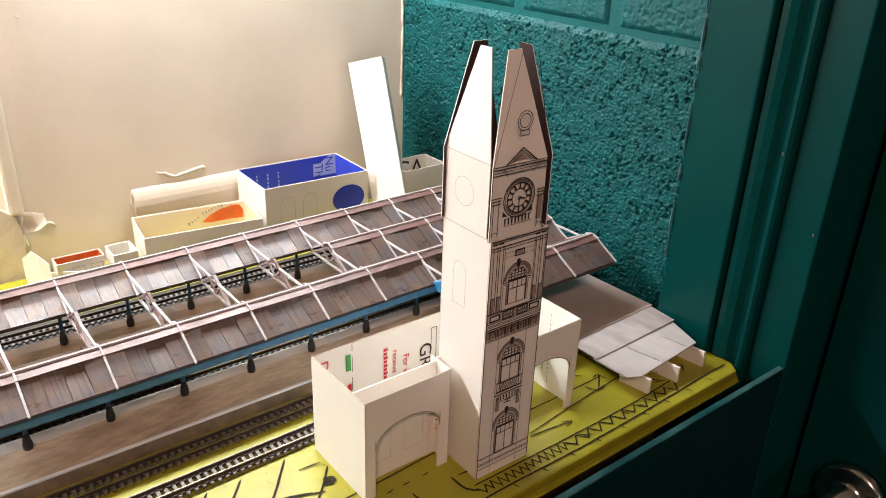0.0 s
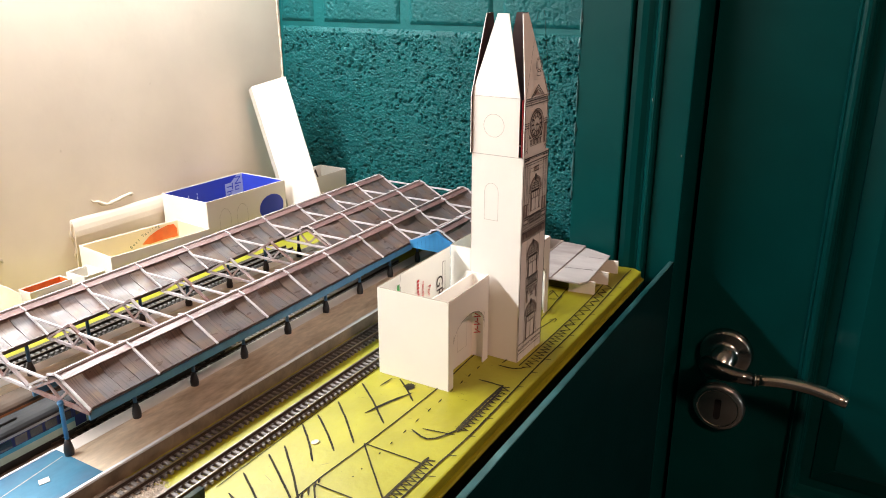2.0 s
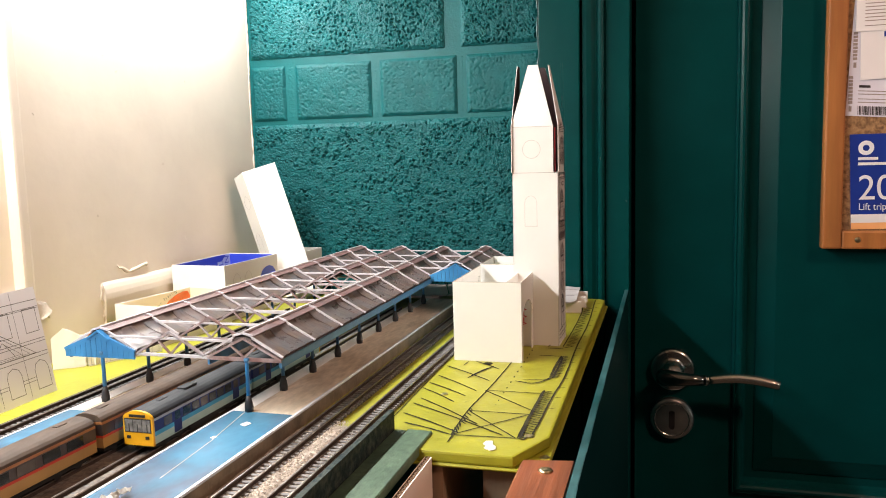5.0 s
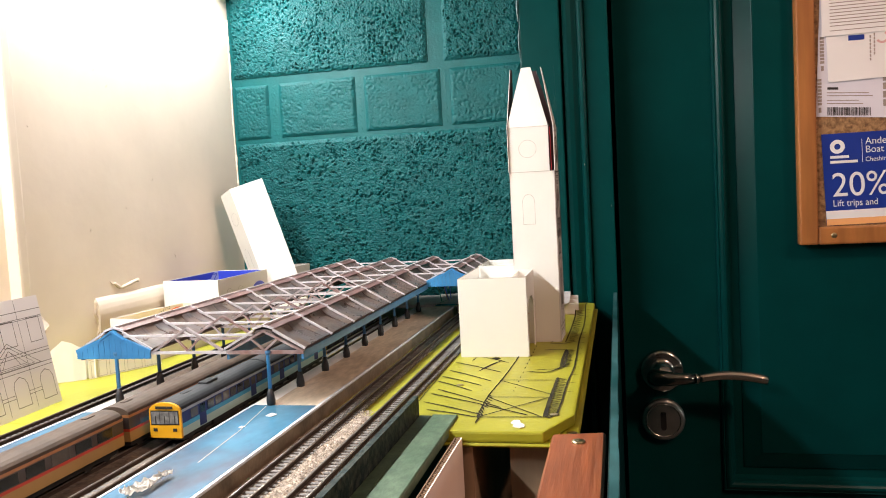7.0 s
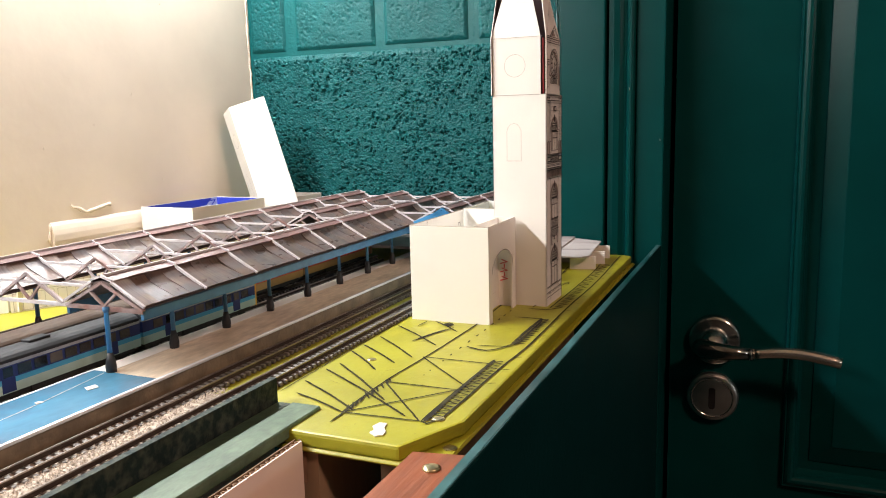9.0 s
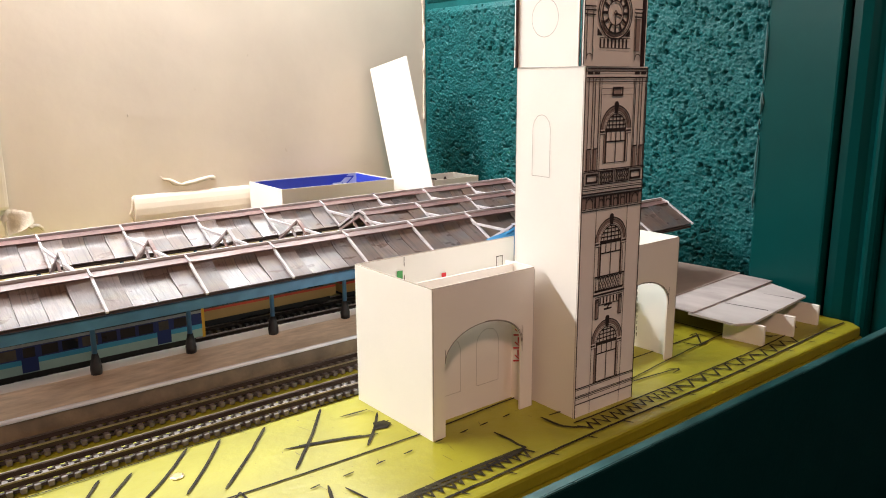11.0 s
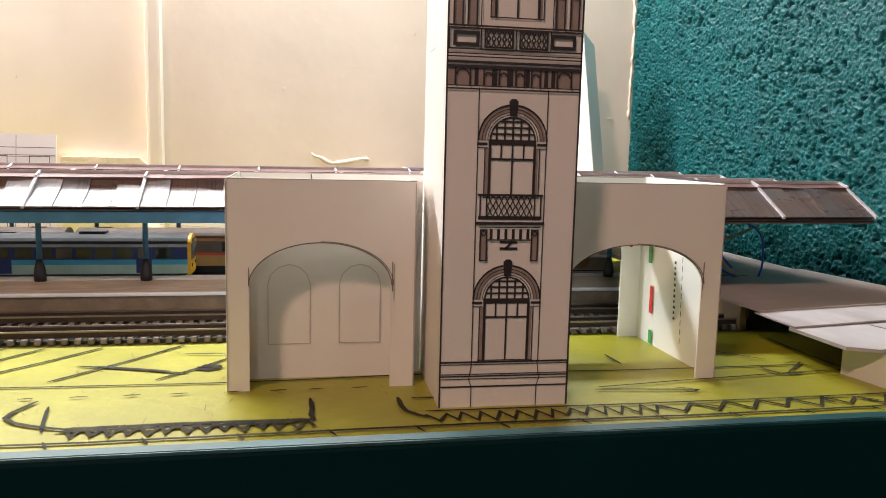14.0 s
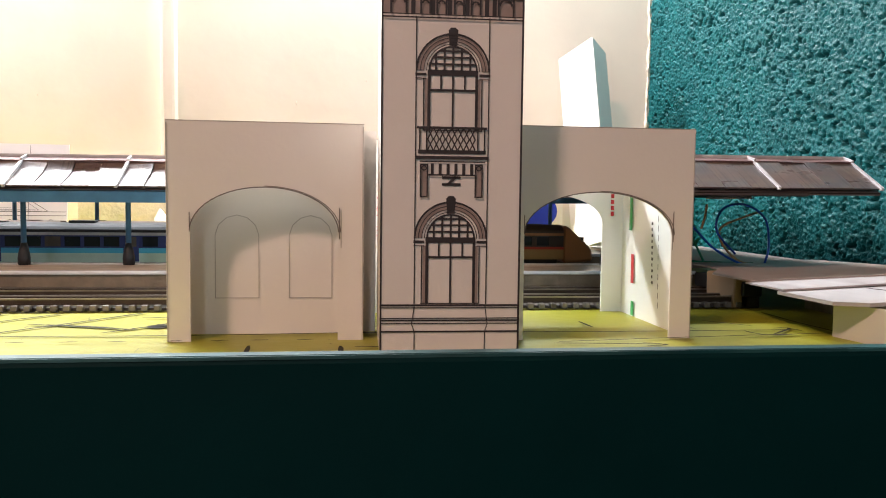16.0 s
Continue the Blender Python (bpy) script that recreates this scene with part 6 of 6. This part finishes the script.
BO = (0.1672, 0.3280 - T, 0)
inner(BO, (1, 0, 0), (0, 0, 1), AL, lambda k: k.rect(21.4, 45.2, 24.6, 56.2), GREEN_INK, "green box printing")
inner(BO, (1, 0, 0), (0, 0, 1), AL, lambda k: (k.rect(22.2, 29, 24.8, 36), [k.rect(47.2, 49.2 - i * 2.7, 50.0 - 0.4 * (i % 2), 51.2 - i * 2.7) for i in range(10)]), RED_INK, "red bars of box printing")
inner(BO, (1, 0, 0), (0, 0, 1), AL, lambda k: (k.rect(25.3, 58, 25.7, 62.4), k.rect(25.3, 44, 25.7, 54), k.rect(25.3, 31, 25.7, 40), k.outline(82.5, 32, 86.5, 54, 0.4)), INK, "black box printing")
writing("box_letters", "DR", 0.0105, plane_frame((0.1700, 0.3274 - T, 0.0578), (0, 0, -1), (1, 0, 0)), RED_INK, AL, "red printed letters")
writing("box_letters", "GRI", 0.0130, plane_frame((0.2412, 0.3274 - T, 0.0450), (0, 0, -1), (1, 0, 0)), INK, AL, "bold black printed letters")
writing("box_letters", "For in", 0.0062, plane_frame((0.2286, 0.3274 - T, 0.0425), (0, 0, -1), (1, 0, 0)), RED_INK, AL, "red printed words")
writing("box_letters", "receive a", 0.0056, plane_frame((0.2208, 0.3274 - T, 0.0482), (0, 0, -1), (1, 0, 0)), RED_INK, AL, "red printed words")
SO = (0.3217 - T, 0.3280, 0)
inner(SO, (0, -1, 0), (0, 0, 1), AR, lambda k: [k.rect(33.6 + 0.12 * (16 - i), 6 + i * 3.2, 34.0 + 0.12 * (16 - i), 8 + i * 3.2) for i in range(16)] + [k.rect(28.8 + 0.1 * (11 - i), 13.6 + i * 2.0, 30.2 - 0.4 * (i % 2) + 0.1 * (11 - i), 14.6 + i * 2.0) for i in range(11)], INK, "black bars of box printing and a dashed fold line")
inner(SO, (0, -1, 0), (0, 0, 1), AR, lambda k: k.rect(11.0, 12, 13.6, 22.5), RED_INK, "red box printing")
inner(SO, (0, -1, 0), (0, 0, 1), AR, lambda k: (k.rect(11.6, 0.4, 14.2, 5.5), k.rect(8.4, 31, 11.2, 44)), GREEN_INK, "green box printing")
inner((0.2645, 0.3285 - T, 0), (1, 0, 0), (0, 0, 1), AR, lambda k: [k.rect(51.4, 36 + 2.2 * i, 52.6, 37.6 + 2.2 * i) for i in range(5)], RED_INK, "red bars of box printing")
inner((0.2226 - T, 0.3265, 0), (0, -1, 0), (0, 0, 1), AL, lambda k: [k.line([(42 + 3 * (i % 2), 18 + 3 * i), (47 - 2 * (i % 2), 19.5 + 3 * i), (43 + 2 * (i % 2), 21 + 3 * i)], 0.8) for i in range(5)], RED_INK, "red scrawled printing")

# ---- card boxes along the cream wall ----
def card_box(label, x0, x1, y0, y1, z0, h, lining, lining_label, turn=0.0, at=None):
    c = thing("card_box", label, "model building", "card boxes by the wall", at=((x0 + x1) / 2, (y0 + y1) / 2, z0))
    cx, cy = (x0 + x1) / 2, (y0 + y1) / 2
    def rot(bm):
        bm.transform(Matrix.Translation((cx, cy, 0)) @ Matrix.Rotation(radians(turn), 4, "Z") @ Matrix.Translation((-cx, -cy, 0)))
        return bm
    z1 = z0 + h
    for b in ((x0, x1, y0, y0 + T), (x0, x1, y1 - T, y1), (x0, x0 + T, y0 + T, y1 - T), (x1 - T, x1, y0 + T, y1 - T)):
        part("wall", rot(boxes((*b, z0, z1))), CARD, c)
    for b in ((x0 + T, x1 - T, y1 - T - 0.0004, y1 - T - 0.0001), (x1 - T - 0.0004, x1 - T - 0.0001, y0 + T, y1 - T - 0.0004)):
        part("lining", rot(boxes((*b, z0, z1 - 0.0006))), lining, c, lining_label)
    return c, rot


BB, rot = card_box("open white card box lined with royal blue printing", 0.2702, 0.3742, 0.5915, 0.6540, 0, 0.0575, BLUE_INK, "royal blue printed lining", turn=-2.0)
ink = Ink((0.2702, 0.5915, 0), (1, 0, 0), (0, 0, 1), 0.0003)
for x0 in (14, 36):
    ink.line([(x0, 0), (x0, 40), (x0 + 3, 45), (x0 + 7, 47), (x0 + 11, 45), (x0 + 14, 40), (x0 + 14, 0)], 0.3)
part("pencil_drawing", rot(ink.bm), PENCIL, BB, "pencilled window outlines")
ink = Ink((0.2702, 0.5915, 0), (1, 0, 0), (0, 0, 1), 0.0004)
ink.poly([(83 + 17 * math.cos(radians(a)), 34 + 13 * math.sin(radians(a))) for a in range(0, 360, 15)])
part("blue_roundel", rot(ink.bm), BLUE_INK, BB, "round patch of blue printing")
ink = Ink((0.2702, 0.6540 - T - 0.0004, 0), (1, 0, 0), (0, 0, 1), 0.0004)
for i in range(3):
    for j in range(4):
        ink.rect(18 + 11 * i, 34 + 4.2 * j, 19.3 + 11 * i, 37 + 4.2 * j - 0.8 * (j % 2))
ink.poly([(78, 37), (103, 37), (103, 57), (95, 57), (86, 50), (78, 50)])
part("white_print", rot(ink.bm), PALE_BLUE_INK, BB, "pale bars and a pale patch of printing", kind="stuff")
for word, size, x, z in (("Nu", 0.0125, 0.3615, 0.0560), ("Th", 0.0125, 0.3500, 0.0500)):
    m = Matrix.Translation((0.3222, 0.62275, 0)) @ Matrix.Rotation(radians(-2), 4, "Z") @ Matrix.Translation((-0.3222, -0.62275, 0))
    writing("box_letters", word, size, m @ plane_frame((x, 0.6540 - T - 0.0012, z), (0, 0, -1), (1, 0, 0)), BLUE_INK, BB, "blue printed letters")
OB, rot = card_box("open white card box lined with peach and orange printing", 0.1656, 0.2644, 0.5888, 0.6392, 0, 0.0360, PEACH_INK, "peach printed lining", turn=-7)
ink = Ink((0.1656, 0.6392 - T - 0.0004, 0), (1, 0, 0), (0, 0, 1), 0.0006)
ink.poly([(58, 21.5), (66, 27.5), (76, 31.5), (86, 33.5), (93, 33.0), (96, 28), (96, 20), (88, 20.5), (76, 20.5), (66, 20)])
part("orange_print", rot(ink.bm), ORANGE_INK, OB, "orange printed swirl")
for i, ch in enumerate("BestTasting"):
    u = (i + 0.5 + (i > 3) * 0.6) / 12
    x, z = 0.0455 + 0.033 * u, 0.0190 + 0.0150 * (1 - (1 - u) ** 1.6)
    a = math.atan2(0.0240 * (1 - u) ** 0.6, 0.033)
    m = Matrix.Translation((0.2150, 0.6140, 0)) @ Matrix.Rotation(radians(-7), 4, "Z") @ Matrix.Translation((-0.2150, -0.6140, 0))
    writing("box_letters", ch, 0.0042, m @ plane_frame((0.1656 + x, 0.6392 - T - 0.0010, z), (math.cos(a), 0, math.sin(a)), (-math.sin(a), 0, math.cos(a))), GREENCARD, OB, "green printed letter")
SB, rot = card_box("small open white card box lined with orange printing", 0.0985, 0.1345, 0.6090, 0.6240, 0, 0.0240, ORANGE_INK, "orange printed lining")
ink = Ink((0.0985, 0.6090, 0), (1, 0, 0), (0, 0, 1), 0.0004)
for x0 in (11, 25):
    ink.outline(x0, 10, x0 + 9, 19, 0.4)
part("pencil_drawing", rot(ink.bm), PENCIL, SB, "pencilled windows")
WB, rot = card_box("small white card box with pencilled windows", 0.1385, 0.1580, 0.5980, 0.6215, 0, 0.0260, CARD_IN, "white lining")
ink = Ink((0.1385, 0.5980, 0), (1, 0, 0), (0, 0, 1), 0.0004)
ink.outline(8, 12, 15, 20, 0.4)
part("pencil_drawing", rot(ink.bm), PENCIL, WB, "pencilled window")
LB, rot = card_box("white card box with black lettering inside", 0.4040, 0.4540, 0.5720, 0.6080, 0, 0.0555, CARD_IN, "white printed lining")
writing("box_letters", "CA", 0.026, plane_frame((0.4160, 0.6072 - T - 0.0002, 0.0345), (1, 0, 0), (0, 0, 1)), INK, LB, "bold black printed letters")

# leaning square card tube
tube_thing = thing("card_tube", "square white card tube leaning on the wall", "model building", at=(0.392, 0.565, 0))
lean = Matrix.Translation((0.3950, 0.5522, 0.0162)) @ Matrix.Rotation(radians(-18), 4, "X")
ht = 0.1515
F_, R_, L_ = Vector((0, 0, 0)), Vector((0.0175, 0.0225, 0)), Vector((-0.0150, 0.0345, 0))
B_ = R_ + L_
for p, q in ((F_, R_), (R_, B_), (B_, L_), (L_, F_)):
    bm = bmesh.new()
    up = Vector((0, 0, ht / 2))
    bar(bm, p + up, q + up, T, ht)
    bm.transform(lean)
    part("tube_wall", bm, CARD, tube_thing)
ink = Ink(B_, (L_ - B_).normalized(), (0, 0, 1), 0.0009)
ink.arc(15, 118, 7.5, 0, 360, 0.35, 24)
ink.line([(7.5, 56), (7.5, 76), (9.5, 80), (13, 82), (16.5, 80), (18.5, 76), (18.5, 56)], 0.35)
ink.bm.transform(lean)
part("pencil_drawing", ink.bm, PENCIL, tube_thing, "pencilled window outlines")

# printed house front leaning near the wall, and card scraps
front = thing("card_facade", "white card house front with printed windows and pediment", "model building", at=(-0.03, 0.586, 0))
lean2 = Matrix.Translation((0.0335, 0.5880, 0)) @ Matrix.Rotation(radians(3.3), 4, "Z") @ Matrix.Rotation(radians(-10), 4, "X")
bm = boxes((-0.205, 0.0, 0, T, 0.0, 0.0765))
bm.transform(lean2)
part("facade_card", bm, PAPER, front)
ink = Ink((0, 0, 0), (1, 0, 0), (0, 0, 1), 0.0003)
for z, w in ((67.6, 0.42), (62.6, 0.34), (61.6, 0.3), (40.0, 0.34), (37.9, 0.34), (30.6, 0.34), (28.0, 0.34)):
    ink.line([(-204, z), (-0.6, z)], w)
for k in range(8):
    x = -10 - k * 25.2
    ink.outline(x - 6, 45.5, x + 6, 62.0, 0.42)
    ink.line([(x - 6.4, 5.6), (x - 6.4, 19.5), (x - 4.6, 23.2), (x, 25.3), (x + 4.6, 23.2), (x + 6.4, 19.5), (x + 6.4, 5.6)], 0.4, True)
    ink.line([(x - 14, 2), (x - 14, 75.5)], 0.3)
    for z in (14.6, 12.4):
        ink.line([(x - 18.6, z), (x - 6.6, z)], 0.3)
for c in (-39, -139):
    for k, w in ((0, 0.45), (2.2, 0.34), (5.0, 0.34)):
        ink.line([(c - 27 + 2.6 * k, 31.0 + 0.4 * k), (c, 48.6 - k), (c + 27 - 2.6 * k, 31.0 + 0.4 * k)], w, True)
    ink.line([(c - 8, 33.4), (c - 1, 43)], 0.34)
    ink.line([(c + 8, 33.4), (c + 1, 43)], 0.34)
ink.bm.transform(lean2)
part("printed_front", ink.bm, PENCIL_DARK, front, "grey printed elevation lines")
bm = bmesh.new()
foot = [(0.0795, 0.6340, 0.0250), (0.0850, 0.6270, 0.0325), (0.0885, 0.6215, 0.0300), (0.0945, 0.6150, 0.0235)]
for (xa, ya, ha), (xb, yb, hb) in zip(foot, foot[1:]):
    v = [bm.verts.new(q) for q in ((xa, ya, 0), (xb, yb, 0), (xb, yb, hb), (xa, ya, ha))]
    bm.faces.new(v)
bmesh.ops.remove_doubles(bm, verts=bm.verts[:], dist=1e-5)
bmesh.ops.solidify(bm, geom=bm.faces[:], thickness=0.0007)
solo("card_scrap", bm, CARD, "torn folded white card scrap standing by the wall", "scrap")
low = thing("card_facade", "low white card front with drawn doors", "model building", at=(0.125, 0.597, 0))
lean3 = Matrix.Translation((0.0945, 0.6125, 0)) @ Matrix.Rotation(radians(-27), 4, "Z")
bm = boxes((0, 0.062, 0, T, 0, 0.0175))
bm.transform(lean3)
part("facade_card", bm, CARD, low)
ink = Ink((0, 0, 0), (1, 0, 0), (0, 0, 1), 0.0003)
for k in range(4):
    ink.outline(2 + k * 15, 1, 14.4 + k * 15, 13.5, 0.35)
    ink.line([(8.2 + k * 15, 1), (8.2 + k * 15, 13.5)], 0.3)
ink.line([(0.5, 15), (61, 15)], 0.35)
ink.bm.transform(lean3)
part("pencil_drawing", ink.bm, PENCIL, low, "drawn doors")

# ---- notice board on the door ----
NB = LEAF - 0.016
board = thing("notice_board", "pine-framed cork notice board on the door", "notice board", at=(NB, -0.2, 0.25))
Y0, Y1, Z0, Z1 = -0.60, 0.0050, 0.0525, 0.48
part("cork", boxes((NB + 0.006, LEAF - 0.0015, Y0 + 0.01, Y1 - 0.01, Z0 + 0.01, Z1 - 0.01)), CORK, board, "brown cork sheet")
FW = 0.0195
for b in ((Y1 - FW, Y1, Z0, Z1), (Y0, Y0 + FW, Z0, Z1), (Y0 + FW, Y1 - FW, Z0, Z0 + FW), (Y0 + FW, Y1 - FW, Z1 - FW, Z1)):
    part("frame_bar", bevelled(boxes((NB, LEAF - 0.0012, *b)), 0.0022, 2), PINE, board)
for y in (-0.030, -0.4):
    part("screw", lathe(bmesh.new(), [(0.0032, NB + 0.0004), (0.0030, NB - 0.0004), (0.0018, NB - 0.0009)], (0, y, Z0 + 0.010), "x", 14), SCREW, board, "brass cross-head screw", smooth=True)


def sheet(name, label, corners, mat, depth):
    """A paper sheet pinned on the board: corners (y, z)."""
    c = thing(name, label, "notice", "papers on the board", at=(NB, corners[0][0], corners[0][1]))
    bm = prism(bmesh.new(), corners, "x", NB + depth, NB + depth + 0.0006)
    part("sheet", bm, mat, c)
    return c


lk = sheet("leaflet", "lilac delivery leaflets with rotated lettering and a barcode", [(-0.0150, 0.1940), (-0.170, 0.181), (-0.170, 0.36), (-0.0215, 0.330)], LILAC, 0.0052)
ink = Ink((NB + 0.0052, -0.0265, 0.1945), (0, -1, -0.075), (0, 0, 1), 0.0003)
x = 0.0
rnd = random.Random(3)
while x < 43:
    w = rnd.choice((0.4, 0.6, 1.0))
    ink.rect(x, 0, x + w, 9.0)
    x += w + rnd.choice((0.35, 0.5, 0.9))
part("print", ink.bm, INK, lk, "barcode", kind="stuff")
ink = Ink((NB + 0.0052, -0.0265, 0.1945), (0, -1, -0.075), (0, 0, 1), 0.0003)
for z, l, h in ((12.5, 36, 0.9), (16.0, 32, 0.8), (21.0, 46, 0.9), (24.2, 42, 0.9)):
    ink.rect(0, z, l, z + h)
part("print", ink.bm, GREYINK, lk, "lines of grey print", kind="stuff")
ink = Ink((NB + 0.0052, -0.0265, 0.1945), (0, -1, -0.075), (0, 0, 1), 0.0003)
ink.rect(0.6, 28.0, 11.5, 30.6)
part("print", ink.bm, INK, lk, "short bold bar of lettering")
bar_ink = Ink((NB + 0.0052, -0.0165, 0.1975), (0, -1, 0), (-0.0, 0.0, 1), 0.0003)
for z0, dy, n in ((0, 0, 8), (45, 3.2, 8)):
    for i in range(n):
        bar_ink.rect(0.6 + dy, z0 + 8.5 + i * 3.7, 4.8 + dy, z0 + 11.3 + i * 3.7)
    bar_ink.rect(1.4 + dy, z0 + 0.5, 4.2 + dy, z0 + 6.0)
for i in range(4):
    bar_ink.rect(66, 3 + i * 9, 70, 10 + i * 9)
part("brand_bars", bar_ink.bm, GREYINK, lk, "rotated bars of lettering", kind="stuff")
for lab, cs, dep in (("white letter pinned by its top", [(-0.0280, 0.2300), (-0.30, 0.236), (-0.30, 0.46), (-0.0225, 0.45)], 0.0036), ("white printed letter with terms", [(-0.0220, 0.2795), (-0.28, 0.282), (-0.28, 0.47), (-0.0215, 0.47)], 0.0024)):
    lt = sheet("letter", lab, cs, PAPER, dep)
    k = Ink((NB + dep, -0.022, cs[0][1]), (0, -1, 0), (0, 0, 1), 0.0003)
    if dep < 0.003:
        for i in range(11):
            k.rect(8, 10 + i * 3.5, 82 - (i * 7) % 11, 10.9 + i * 3.5)
        k.rect(8, 5.0, 66, 5.8)
        part("print", k.bm, GREYINK, lt, "lines of small grey print", kind="stuff")
    else:
        k.rect(26.5, 43, 42.5, 48.6)
        part("print", k.bm, POSTER, lt, "blue printed block")
        k = Ink((NB + dep, -0.022, cs[0][1]), (0, -1, 0), (0, 0, 1), 0.0003)
        k.band(60, 44, 4.2, 6.6, -150, 60, 18)
        part("print", k.bm, SWIRL_PINK, lt, "pale red printed curve")
        k = Ink((NB + dep, -0.022, cs[0][1]), (0, -1, 0), (0, 0, 1), 0.0003)
        for xx, z0, n in ((47.5, 20, 7), (51.5, 26, 6)):
            for i in range(n):
                k.rect(xx, z0 + i * 4.0, xx + 1.5, z0 + 2.9 + i * 4.0)
        part("print", k.bm, GREYINK, lt, "rotated bars of small print", kind="stuff")
ps = sheet("poster", "royal blue poster with white lettering and an orange band", [(-0.0240, 0.0730), (-0.260, 0.0770), (-0.260, 0.1750), (-0.0200, 0.1740)], POSTER, 0.0050)


def poster_text(text, size, y, z, narrow=1.0):
    writing("poster_text", text, size, plane_frame((NB + 0.0050 - 0.0004, y, z), (0, -1, 0.012), (0, 0.03, 1)) @ Matrix.Diagonal((narrow, 1, 1, 1)), POSTER_WHITE, ps, "white lettering")


poster_text("20%", 0.0375, -0.0295, 0.1050, 0.93)
poster_text("Lift trips and", 0.0104, -0.0305, 0.0940, 0.86)
poster_text("Ande", 0.0108, -0.0640, 0.1605, 0.92)
poster_text("Boat", 0.0108, -0.0640, 0.1515, 0.92)
poster_text("Cheshir", 0.0070, -0.0640, 0.1420, 0.92)
k = Ink((NB + 0.0050, 0, 0), (0, -1, 0), (0, 0, 1), 0.0003)
k.band(36.0, 159.6, 3.2, 7.6, 0, 360, 28)
k.line([(61.2, 141.5), (60.6, 166.5)], 0.5)
for z, l in ((146.8, 19), (141.4, 28)):
    k.rect(28.6, z, 28.6 + l, z + 3.0)
k.poly([(23.8, 80.2), (258, 84.5), (258, 94.0), (23.3, 89.2)])
part("white_band", k.bm, POSTER_WHITE, ps, "white roundel, rule and band")
k = Ink((NB + 0.0050, 0, 0), (0, -1, 0), (0, 0, 1), 0.0003)
k.poly([(24.0, 73.2), (258, 77.2), (258, 84.5), (23.8, 80.2)])
part("orange_band", k.bm, POSTER_ORANGE, ps, "orange band")
